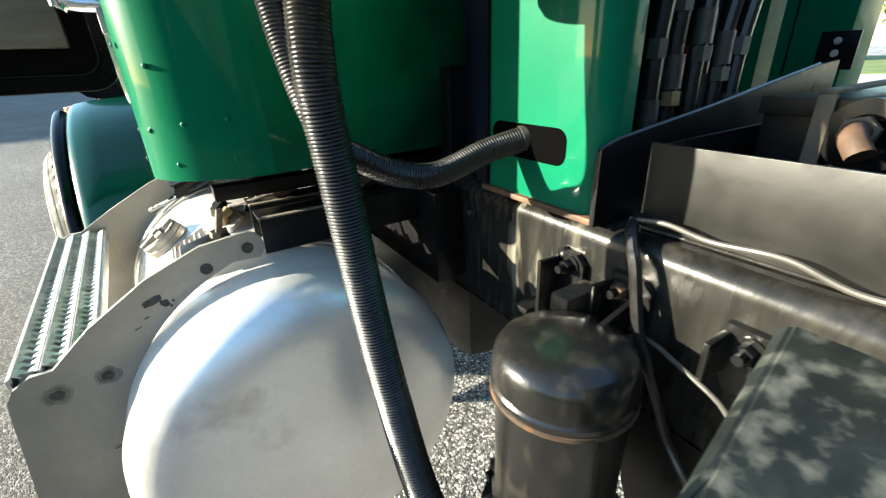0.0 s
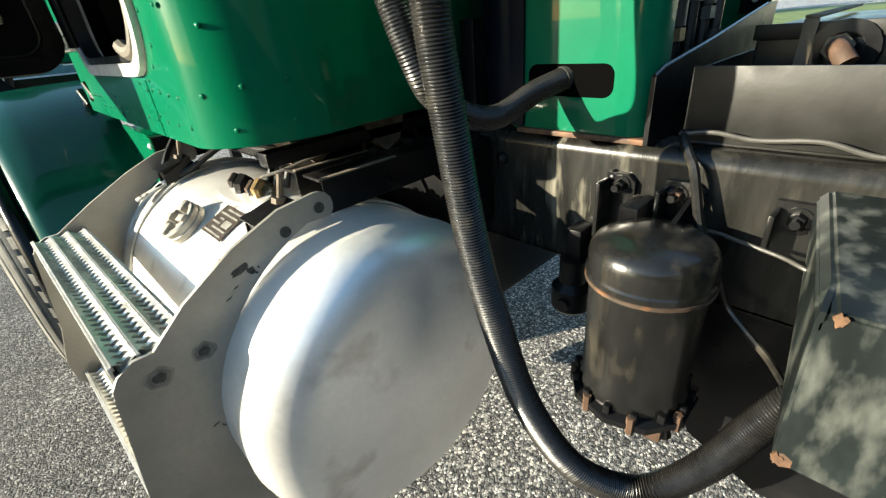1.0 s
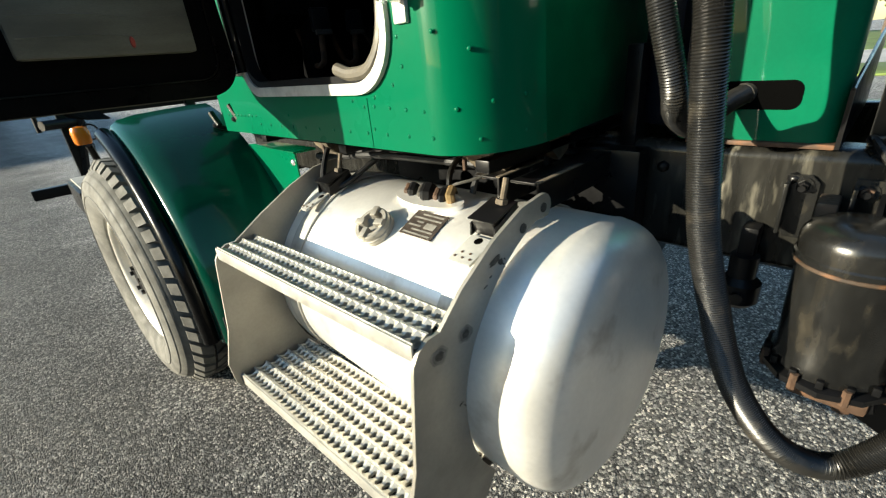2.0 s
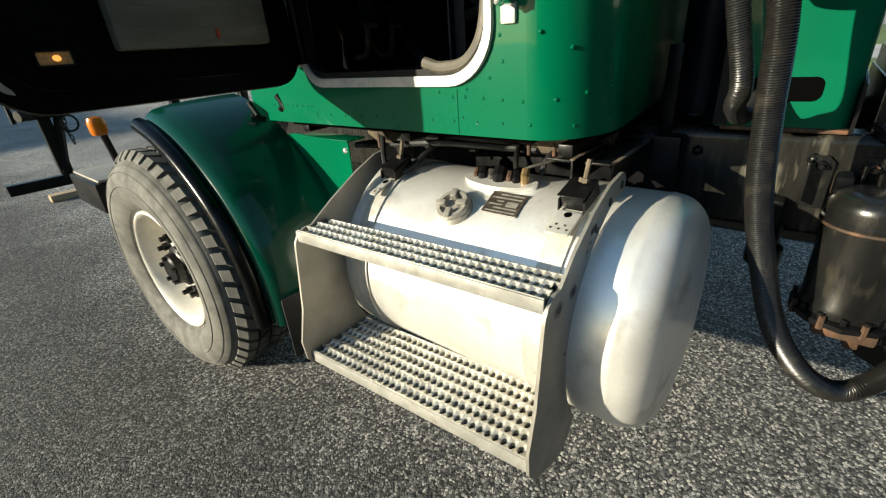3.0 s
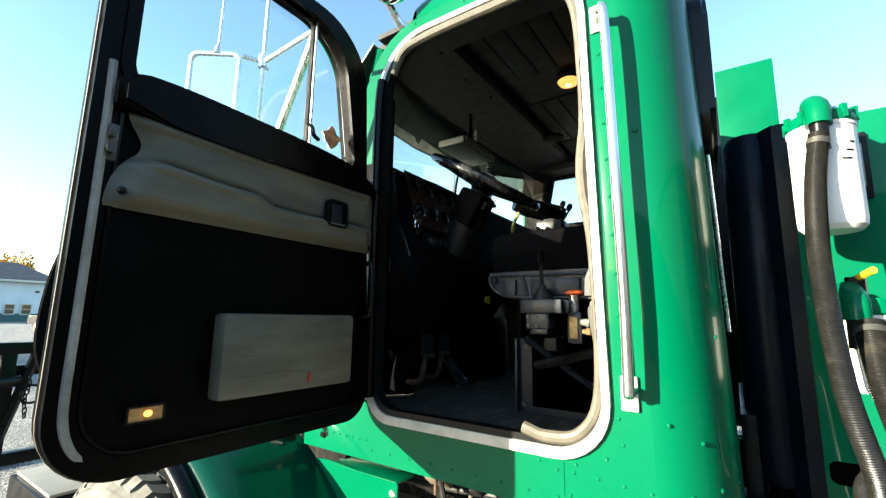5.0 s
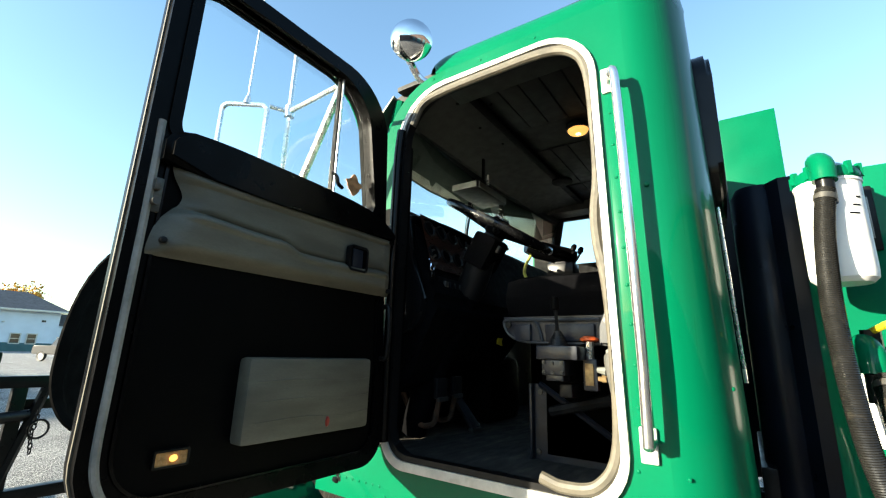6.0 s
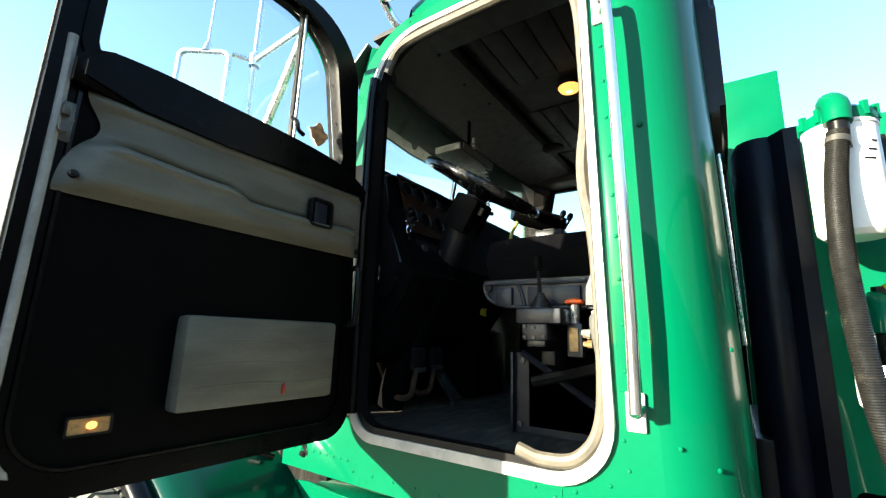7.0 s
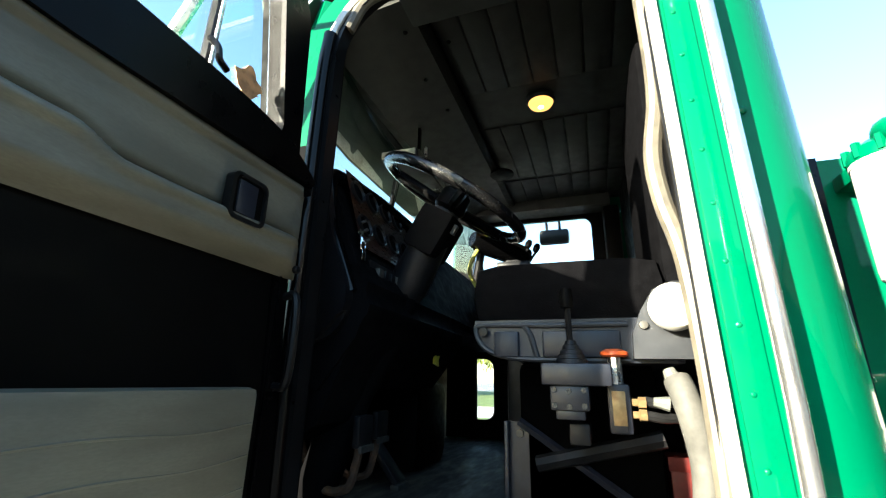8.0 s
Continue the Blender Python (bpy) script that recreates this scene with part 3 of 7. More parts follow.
visor_top = [(0.02, 1.87, 2.62), (0.2, 1.94, 2.665), (0.4, 1.99, 2.69), (0.7, 2.04, 2.705), (CX - XL, 2.06, 2.71)]
visor_low = [(-0.012, 1.9, 2.53), (0.12, 1.98, 2.468), (0.3, 2.06, 2.437), (0.6, 2.11, 2.455), (CX - XL, 2.16, 2.5)]


def visor_row(half, drop):
    return [(XL + x, y, z - drop) for x, y, z in half] + [(XR - x, y, z - drop) for x, y, z in reversed(half[:-1])]


outer_visor = part("sun_visor", grid_faces(B(), [visor_row(visor_top, 0), visor_row(visor_low, 0)]), SILL, truck, "pale outside sun visor")
outer_visor.modifiers.new("thick", "SOLIDIFY").thickness = 0.006
under = part("visor_underside", grid_faces(B(), [visor_row(visor_top, 0.01), visor_row(visor_low, 0.009)]), VISORGREEN, outer_visor, "dull grey-green underside")
under.modifiers.new("thick", "SOLIDIFY").thickness = 0.003
# inside lining
part("windscreen_lining", sheet(B(), 0, XL + 0.14, XR - 0.14, [(1.86, 2.725), (1.97, 2.70), (2.0, 2.64), (1.95, 2.62), (1.9, 2.66), (1.86, 2.695)]), HEADLINER, truck)
part("floor", box(B(), XL + 0.031, XR - 0.05, YB + RC + 0.02, 2.12, 1.235, 1.275), FLOORMAT, truck, "dusty rubber floor mat")
bl = box(B(), XL + RX, XR - RX, YB + 0.031, YB + 0.06, 1.2, 2.7)
for v in bl.verts:
    v.co.y = leant(v.co.y, v.co.z, v.co.x)
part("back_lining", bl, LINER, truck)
head = part("headliner", box(B(), XL + 0.1, XR - 0.1, YB + 0.18, 1.92, 2.7, 2.72), HEADLINER, truck, "dark panelled headliner")
for x0, x1 in ((0.26, 0.72), (0.98, 1.5), (1.53, 1.88)):
    for j in range(7):
        y = 1.0 + 0.092 * j
        part("ceiling_panel", box(B(), x0, x1, y, y + 0.087, 2.693, 2.7005, 0.005), HEADLINER, head)
part("front_ceiling", sheet(B(), 0, XL + 0.16, XR - 0.16, [(1.66, 2.699), (1.655, 2.68), (1.7, 2.672), (1.86, 2.655), (1.95, 2.615), (1.965, 2.63), (1.9, 2.69)]), HEADLINER, head, "smooth sloping front panel")
part("ceiling_beam", box(B(), XL + 0.16, XR - 0.16, 1.635, 1.675, 2.668, 2.6995, 0.01), LINER, head)
part("speaker", lathe(B(), [(0.06, 0), (0.062, -0.012), (0.05, -0.016), (0.0, -0.014)], pose(1.35, 1.62, 2.66), 24), LINER, head)
for x, y in ((0.32, 1.72), (0.55, 1.74), (0.75, 1.72), (0.4, 1.6)):
    part("trim_screw", lathe(B(), [(0.008, 0), (0.006, -0.004), (0, -0.005)], pose(x, y, 2.668), 10), LINER, head)
part("back_pillar_lining", box(B(), XL + 0.05, XL + 0.1, YB + RC + 0.005, 1.04, 1.28, 2.62, 0.012), LINER, truck)

part("bare_foam", sheet(B(), 0, XL + 0.035, XL + 0.049, [(1.0, 1.78), (1.0, 2.08), (1.05, 2.03), (1.06, 1.95), (1.045, 1.9), (1.065, 1.86), (1.05, 1.8)]), FOAM, truck, "bare beige foam at the pillar")
part("side_header", box(B(), XR - 0.2, XR - 0.051, YB + RC + 0.115, 1.98, 2.625, 2.715, 0.01), HEADLINER, truck)
part("near_header", box(B(), XL + 0.045, XL + 0.2, YB + RC, 1.66, 2.6, 2.715, 0.01), HEADLINER, truck)
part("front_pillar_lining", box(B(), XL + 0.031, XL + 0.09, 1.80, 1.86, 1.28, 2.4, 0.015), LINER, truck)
dome = part("dome_light", lathe(B(), [(0.056, 0.008), (0.058, -0.008), (0.05, -0.018), (0.0, -0.02)], pose(0.822, 1.353, 2.69), 24), INTBLACK, truck)
part("lens", lathe(B(), [(0.049, -0.0185), (0.042, -0.03), (0.025, -0.036), (0, -0.038)], pose(0.822, 1.353, 2.69), 24), DOMEGLOW, dome, "lit warm lens")
part("bulb", lathe(B(), [(0.012, -0.0375), (0.009, -0.0395), (0, -0.04)], pose(0.822, 1.353, 2.69), 12), BULBGLOW, dome, "bright bulb")

# door opening: pale metal rim, rubber seal
part("door_rim", lean_opening(ring(B(), 0, XL - 0.012, XL + 0.04, rounded(1.045, 1.80, 1.257, 2.569, [0.135, 0.1, 0.2, 0.165], 8), rounded(1.063, 1.778, 1.283, 2.552, [0.12, 0.083, 0.182, 0.152], 8))), SILL, truck, "worn pale metal rim")
part("door_seal", lean_opening(ring(B(), 0, XL - 0.006, XL + 0.03, rounded(1.0635, 1.7775, 1.2835, 2.5515, [0.12, 0.083, 0.182, 0.152], 8), rounded(1.0675, 1.7655, 1.30, 2.535, [0.11, 0.08, 0.17, 0.14], 8))), BLACK, truck, "black rubber seal")
seal = smooth_path([(XL + 0.005, 1.745, 2.44), (XL + 0.005, 1.7, 2.515), (XL + 0.005, 1.6, 2.537), (XL + 0.005, 1.4, 2.54), (XL + 0.005, 1.2, 2.535), (XL + 0.005, 1.11, 2.5), (XL + 0.005, 1.072, 2.42), (XL + 0.01, 1.066, 2.25), (XL + 0.015, 1.07, 2.1), (XL + 0.025, 1.088, 1.99), (XL + 0.02, 1.086, 1.9), (XL + 0.01, 1.07, 1.79), (XL + 0.01, 1.066, 1.6), (XL + 0.005, 1.072, 1.4), (XL + 0.0, 1.12, 1.318), (XL + 0.0, 1.2, 1.302), (XL + 0.0, 1.26, 1.315)])
part("loose_seal", lean_opening(tube(B(), seal, 0.0155, 10)), SEALGREY, truck, "grey rubber seal hanging loose")

RIV = stud(0.0048, 0.0024)
rv = [(XL, 0.93 + 0.1 * k, 1.365) for k in range(2)]
rv += [(XL, 0.95 + 0.075 * k, 1.17) for k in range(12)]
rv += [(XL - 0.004, opening_y(1.02, 1.5 + 0.095 * k), 1.5 + 0.095 * k) for k in range(10)]
rv += [(XL, 1.80 + 0.03 * k, 1.195) for k in range(9)]
rv += [(XL, 1.25 + 0.2 * k, 2.60) for k in range(3)]
rv += [(XL, 0.97 + 0.055 * k, 1.222 + 0.003 * k) for k in range(4)]
rv += [(XL, y, z) for y, z in ((1.22, 1.243), (1.13, 1.25), (1.06, 1.275), (1.023, 1.31), (1.145, 1.18), (1.175, 1.23))]
rivets(cab, RIV, GREEN, rv)
for k, (u, z) in enumerate(((0.28, 1.225), (0.55, 1.235), (0.8, 1.24), (0.4, 1.33), (0.62, 1.55), (0.85, 1.62), (0.8, 1.17), (0.45, 1.165))):
    a = math.pi / 2 * u
    nx, ny = -math.cos(a), -math.sin(a)
    me = lathe(B(), [(0.005, 0), (0.0046, 0.0022), (0.0025, 0.0036), (0, 0.0038)], look((XL + RX + RX * nx, YB + RC + RC * ny, z), (XL + RX + RX * nx - nx, YB + RC + RC * ny - ny, z)), 10)
    part("corner_bolt", me, GREEN, cab)
part("sill_seam", box(B(), XL - 0.0015, XL + 0.004, 1.1585, 1.1612, ZB + 0.002, 1.25), GREEN_STREAK, cab)

jamb = smooth_path([(XL - 0.012, 1.785, 1.33), (XL - 0.014, 1.79, 1.6), (XL - 0.014, 1.79, 2.0), (XL - 0.014, 1.79, 2.3), (XL - 0.012, 1.783, 2.42)])
# added black strip that covers the green panel so the gap stays dark
part("hinge_seal", box(B(), XL - 0.004, XL + 0.001, 1.803, 1.866, 1.32, 2.12, 0.001), LINER, truck, "black strip added to keep the hinge gap dark")
part("jamb_rubber", tube(B(), jamb, 0.0165, 12), GLOSSVINYL, truck, "black rubber down the hinge side")
# short polished strips put in where sun glints show on the jamb
for z0, z1 in ((2.015, 2.068), (1.742, 1.79)):
    part("jamb_trim", tube(B(), [(0.164, 1.848 if z0 > 1.9 else 1.83, z0), (0.164, 1.848 if z0 > 1.9 else 1.83, z1)], 0.0045, 8), POLISHED, truck, "short polished strip put in as a glint on the jamb")

# grab handle with its plate and two feet
grab = part("grab_handle", lean_opening(tube(B(), smooth_path([(XL + 0.0, 1.012, 2.345), (XL - 0.045, 1.0, 2.35), (XL - 0.06, 0.988, 2.31), (XL - 0.06, 0.99, 1.9), (XL - 0.06, 0.994, 1.47), (XL - 0.05, 0.995, 1.435), (XL + 0.0, 0.996, 1.43)], 6), 0.0118, 14)), POLISHED, truck, "polished metal grab handle")
for z, dy in ((2.362, 0.012), (1.425, 0.0)):
    part("foot", lean_opening(box(B(), XL - 0.01, XL + 0.002, 0.985 + dy, 1.022 + dy, z - 0.04, z + 0.036, 0.004)), SILL, grab, "pale cast foot")
part("handle_plate", lean_opening(box(B(), XL - 0.004, XL + 0.002, 0.992, 1.0335, 1.46, 2.32, 0.001)), GREEN, grab)
part("side_bolt", lathe(B(), [(0.007, 0), (0.0065, 0.004), (0.003, 0.006), (0, 0.0062)], pose(XL, 0.963, 2.037, 0, -90, 0), 10), GREEN, cab)

# convex spot mirror on the roof edge
spot = part("spot_mirror", lathe(B(), [(0, 0.0), (0.04, 0.004), (0.07, 0.02), (0.078, 0.035), (0.072, 0.05), (0.045, 0.085), (0, 0.1)], look((-0.03, 1.70, 2.73), (-0.6, 1.2, 2.5)) @ pose(0, 0, -0.05), 24), CHROME, truck, "chrome round convex mirror")
part("arm", tube(B(), smooth_path([(0.0, 1.74, 2.70), (0.06, 1.72, 2.63), (0.1, 1.68, 2.62)]), 0.016, 10), CHROME, spot)

# ---- driver's door, swung out at a right angle ----
DY = 1.78


def slanted(bm):
    """Above the belt line the front edge of the door leans back."""
    for v in bm.verts:
        t = min(1.0, max(0.0, (v.co.x + 0.45) / 0.3))
        v.co.x -= 0.17 * max(0.0, v.co.z - 2.0) * t * t * (3 - 2 * t)
    return bm


door_out = rounded(-0.752, 0.008, 1.283, 2.518, [0.125, 0.085, 0.165, 0.1], 8)
door_in = rounded(-0.7, -0.075, 2.04, 2.475, [0.05, 0.05, 0.13, 0.06], 8)
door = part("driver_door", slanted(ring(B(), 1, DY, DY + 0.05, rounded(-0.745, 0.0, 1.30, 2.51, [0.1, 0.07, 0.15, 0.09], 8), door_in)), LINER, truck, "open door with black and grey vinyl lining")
part("door_skin", slanted(ring(B(), 1, DY + 0.045, DY + 0.058, door_out, rounded(-0.708, -0.065, 2.035, 2.482, [0.05, 0.05, 0.15, 0.08], 8))), GREEN, door, "green painted skin")
part("edge", slanted(ring(B(), 1, DY - 0.006, DY + 0.045, rounded(-0.76, 0.016, 1.274, 2.524, [0.125, 0.085, 0.165, 0.1], 8), rounded(-0.715, -0.025, 1.316, 2.484, [0.1, 0.06, 0.14, 0.08], 8))), PADVINYL, door)
part("edge_strip", tube(B(), smooth_path([(-0.735, DY - 0.005, 2.075), (-0.733, DY - 0.005, 1.95), (-0.733, DY - 0.005, 1.6), (-0.733, DY - 0.005, 1.43), (-0.727, DY - 0.005, 1.375), (-0.712, DY - 0.003, 1.34), (-0.695, DY + 0.002, 1.322)]), 0.0082, 8), DOORSTRIP, door, "pale seal strip")
part("edge_line", slanted(ring(B(), 1, DY + 0.0125, DY + 0.0175, rounded(-0.7635, 0.0125, 1.2705, 2.5275, [0.128, 0.085, 0.165, 0.1], 8), rounded(-0.755, 0.006, 1.28, 2.515, [0.12, 0.08, 0.16, 0.1], 8))), SEALGREY, door, "thin grey edge")
part("panel_bead", ring(B(), 1, DY - 0.008, DY + 0.002, rounded(-0.712, -0.03, 1.318, 1.99, [0.095, 0.06, 0.01, 0.01], 8), rounded(-0.706, -0.035, 1.323, 1.985, [0.09, 0.057, 0.008, 0.008], 8)), GLOSSVINYL, door, "glossy panel bead")
part("window_frame", slanted(ring(B(), 1, DY - 0.012, DY + 0.02, rounded(-0.725, -0.03, 2.03, 2.5, [0.05, 0.05, 0.15, 0.08], 8), door_in)), PADVINYL, door)
pane = part("window_pane", slanted(sheet(B(), 1, DY + 0.03, DY + 0.034, door_in)), GLASS, door)
pane.visible_shadow = False
part("vent_post", tube(B(), [(-0.252, DY + 0.02, 2.05), (-0.252, DY + 0.02, 2.48)], 0.011, 8), BLACK, door)
part("post_strip", box(B(), -0.2555, -0.2495, DY + 0.005, DY + 0.0095, 2.06, 2.47, 0.001), BRIGHT, door, "bright strip on the vent post")
part("vent_latch", tube(B(), smooth_path([(-0.268, DY + 0.0, 2.135), (-0.26, DY - 0.012, 2.12), (-0.255, DY - 0.014, 2.1), (-0.235, DY - 0.012, 2.092)]), 0.006, 8), GLOSSVINYL, door)
stk = B()
sheet(stk, 1, DY + 0.0255, DY + 0.0265, [(-0.155 + (0.032 + 0.004 * math.sin(5 * a) + 0.003 * math.cos(11 * a)) * math.cos(a), 2.138 + (0.03 + 0.008 * math.cos(4 * a)) * math.sin(a)) for a in (2 * math.pi * k / 36 for k in range(36))])
part("sticker", stk, STICKER, pane, "peeling orange sticker")
belt = B()
ledge = [(p.x, p.z) for p in smooth_path([(-0.7, 0, 2.058), (-0.6, 0, 2.064), (-0.45, 0, 2.062), (-0.3, 0, 2.058), (-0.18, 0, 2.05), (-0.1, 0, 2.036), (-0.04, 0, 2.01), (0.0, 0, 1.982)], 5)]
sheet(belt, 1, DY - 0.04, DY + 0.01, [(-0.728, 1.985), (-0.728, 2.03), (-0.718, 2.048)] + ledge + [(0.0, 1.962), (-0.2, 1.972), (-0.45, 1.965), (-0.62, 1.972)])
bmesh.ops.bevel(belt, geom=[e for e in belt.edges if abs(e.verts[0].co.y - e.verts[1].co.y) < 0.001 and e.verts[0].co.y < DY], offset=0.02, segments=5, affect="EDGES", clamp_overlap=True)
part("belt_pad", belt, PADVINYL, door, "black padded window ledge", angle=60)


def smooth(a, b, v):
    t = min(1.0, max(0.0, (v - a) / (b - a)))
    return t * t * (3 - 2 * t)


def panel_left(z):
    """The notched left edge of the moulded panel."""
    return -0.715 + 0.045 * math.exp(-((z - 1.915) / 0.045) ** 2) + 0.012 * smooth(1.9, 1.99, z) - 0.005 * smooth(1.85, 1.79, z)


def panel_depth(x, z):
    """How far the moulding stands out: a soft shoulder under the ledge and a raised field below the swage."""
    line = 1.886 - 0.012 * smooth(-0.68, -0.45, x) - 0.022 * smooth(-0.43, -0.36, x) + 0.006 * smooth(-0.3, 0.0, x)
    return 0.022 + 0.014 * smooth(line + 0.006, line - 0.006, z) + 0.007 * math.exp(-((z - line + 0.01) / 0.007) ** 2) - 0.007 * math.exp(-((z - line - 0.009) / 0.006) ** 2) + 0.016 * smooth(1.95, 1.968, z) + 0.003 * math.sin(6 * x) * smooth(1.8, 1.86, z)


gp = B()
rows = []
for k in range(73):
    row = []
    for i in range(61):
        u, w = i / 60, k / 72
        z = 1.787 + w * 0.196
        x = panel_left(z) + u * (0.003 - panel_left(z))
        edge = min(1.0, 7 * w, 7 * (1 - w), 12 * u, 12 * (1 - u))
        row.append((x, DY - panel_depth(x, z) * smooth(-0.25, 1.0, edge), z))
    rows.append(row)
grid_faces(gp, rows)
grey = part("armrest_panel", gp, GREYVINYL, door, "grey moulded vinyl panel", angle=60)
grey.modifiers.new("thick", "SOLIDIFY").thickness = 0.004
for x, z in ((-0.70, 1.815), (-0.02, 1.80)):
    part("screw", lathe(B(), [(0.008, -0.006), (0.008, 0), (0.006, 0.003), (0, 0.004)], pose(x, DY - 0.032, z, 90, 0, 0), 10), BLACK, grey)
hd = ring(B(), 1, DY - 0.046, DY - 0.03, rounded(-0.213, -0.135, 1.838, 1.918, 0.014, 4), rounded(-0.206, -0.142, 1.845, 1.911, 0.01, 4))
latch = part("inside_latch", hd, BLACK, door)
part("latch_cup", sheet(B(), 1, DY - 0.0415, DY - 0.0385, rounded(-0.208, -0.14, 1.843, 1.913, 0.01, 4)), LINER, latch)
part("lever", box(B(), -0.198, -0.158, DY - 0.045, DY - 0.0415, 1.85, 1.906, 0.001), SEATGREY, latch)
pk = B()
box(pk, -0.484, -0.092, DY - 0.048, DY + 0.002, 1.395, 1.586, 0.012)
pocket = part("map_pocket", pk, GREYVINYL, door, "grey vinyl map pocket")
for z in (1.44, 1.485, 1.53):
    part("crease", tube(B(), smooth_path([(-0.47, DY - 0.0465, z), (-0.33, DY - 0.0475, z + 0.004), (-0.2, DY - 0.0465, z - 0.003), (-0.1, DY - 0.047, z + 0.003)]), 0.0022, 6), GREYVINYL, pocket)
part("badge", lathe(B(), [(0.014, 0), (0.011, 0.004), (0, 0.005)], pose(-0.245, DY - 0.048, 1.425, 90, 0, 0) @ Matrix.Diagonal((0.45, 1, 1, 1)), 14), RED, pocket, "small red and white badge")
lamp = part("courtesy_lamp", ring(B(), 1, DY - 0.011, DY + 0.002, rounded(-0.638, -0.569, 1.371, 1.405, 0.004, 4), rounded(-0.634, -0.573, 1.375, 1.401, 0.003, 4)), BLACK, door)
part("lamp_lens", sheet(B(), 1, DY - 0.008, DY - 0.003, rounded(-0.635, -0.572, 1.374, 1.402, 0.003, 4)), LENS, lamp, "cream lens")
part("bulb", lathe(B(), [(0, 0), (0.009, 0.001), (0.008, 0.003), (0, 0.004)], pose(-0.6, DY - 0.008, 1.388, 90, 0, 0) @ Matrix.Diagonal((0.9, 0.75, 1, 1)), 12), AMBERGLOW, lamp, "lit bulb")
part("pull_handle", tube(B(), smooth_path([(-0.012, DY - 0.004, 1.75), (-0.014, DY - 0.035, 1.74), (-0.014, DY - 0.035, 1.6), (-0.012, DY - 0.004, 1.585)]), 0.008, 8), BLACK, door)
lat = B()
box(lat, -0.748, -0.722, DY - 0.01, DY - 0.002, 1.885, 1.96, 0.003)
box(lat, -0.742, -0.73, DY - 0.022, DY - 0.008, 1.93, 1.955, 0.003)
tube(lat, [(-0.736, DY - 0.008, 1.905), (-0.736, DY - 0.026, 1.905)], 0.008, 10)
bmesh.ops.translate(lat, vec=(0.012, 0, -0.012), verts=lat.verts[:])
part("door_latch", lat, CRIMP, door, "worn steel door latch")
for x, z in ((-0.732, 1.978), (-0.734, 1.83), (-0.71, 2.03), (-0.71, 2.05)):
    part("screw", lathe(B(), [(0.006, 0), (0.005, 0.005), (0, 0.006)], pose(x, DY - 0.004, z, 90, 0, 0), 8), CHROME, door)
for z in (1.36, 2.0):
    part("hinge", box(B(), -0.01, 0.06, DY + 0.01, DY + 0.06, z - 0.04, z + 0.04, 0.008), BRIGHT, door)

# door mirror on its struts
mir = thing("door_mirror", (-0.2, 2.27, 2.3), "tall mirror in a bright tubular frame on struts", "mirror")
mbx = look((-0.265, 2.366, 2.38), (-0.265 - 0.8, 2.366 - 0.6, 2.38))
mh = B()
o = rounded(-0.095, 0.095, -0.19, 0.19, 0.03, 5)
ring(mh, 2, -0.012, 0.012, o, rounded(-0.083, 0.083, -0.178, 0.178, 0.022, 5))
bmesh.ops.transform(mh, matrix=mbx, verts=mh.verts[:])
part("mirror_frame", mh, BRIGHT, mir)
mg = sheet(B(), 2, -0.004, 0.004, rounded(-0.085, 0.085, -0.18, 0.18, 0.022, 5))
bmesh.ops.transform(mg, matrix=mbx, verts=mg.verts[:])
part("mirror_glass", mg, MIRROR, mir)
part("aerial", tube(B(), [(-0.262, 2.36, 2.57), (-0.255, 2.36, 3.1)], 0.005, 6), BRIGHT, mir)
part("aerial_foot", lathe(B(), [(0.018, 0), (0.014, 0.02), (0.008, 0.04), (0, 0.042)], pose(-0.262, 2.36, 2.565), 10), BRIGHT, mir)
part("pole", tube(B(), [(-0.13, 2.265, 2.15), (-0.13, 2.265, 2.95)], 0.011, 8), BRIGHT, mir)
part("clamp", lathe(B(), [(0.02, -0.025), (0.022, 0), (0.02, 0.025)], pose(-0.13, 2.265, 2.57), 10), BRIGHT, mir)
part("strut", tube(B(), [(-0.2, 2.3, 2.57), (-0.13, 2.265, 2.57), (-0.18, 1.9, 2.53)], 0.01, 8), BRIGHT, mir)
part("strut", tube(B(), [(-0.18, 1.88, 2.54), (-0.2, 2.05, 2.15)], 0.014, 8), BRIGHT, mir)
part("strut", tube(B(), [(-0.18, 1.84, 2.52), (-0.18, 1.9, 2.54)], 0.016, 8), BRIGHT, mir)

# ---- fuel tank ----
TX, TZ, TR, TY0, TY1 = 0.212, 0.667, 0.318, 0.562, 1.66
ftank = thing("fuel_tank", (TX, 1.1, TZ - TR), "round polished aluminium fuel tank slung under the cab", "fuel tank")


def tank_head(sign, y_end):
    prof = [(TR, -0.03), (TR + 0.0004, -0.014), (TR + 0.0022, -0.006), (TR + 0.0004, 0.0)]
    for k in range(1, 9):
        a = math.pi / 2 * k / 8
        prof.append((TR - 0.1 * (1 - math.cos(a)), 0.085 * math.sin(a)))
    for k in range(1, 7):
        t = k / 6
        prof.append(((TR - 0.1) * (1 - t), 0.085 + 0.015 * (1 - (1 - t) ** 2)))
    return prof


shell = B()
lathe(shell, [(r, -h) for r, h in reversed(tank_head(-1, 0))] + [(r, TY1 - TY0 - 0.2 + h) for r, h in tank_head(1, 0)][1:],
      pose(TX, TY0 + 0.1, TZ, -90, 0, 0), 72)
part("shell", shell, ALU, ftank, angle=50)


def on_tank(y, ang, lift=0.0):
    """A pose on the tank's skin: z outward, ang in degrees from the top towards the street."""
    a = radians(ang)
    return pose(TX - (TR + lift) * math.sin(a), y, TZ + (TR + lift) * math.cos(a), 0, -ang, 0)


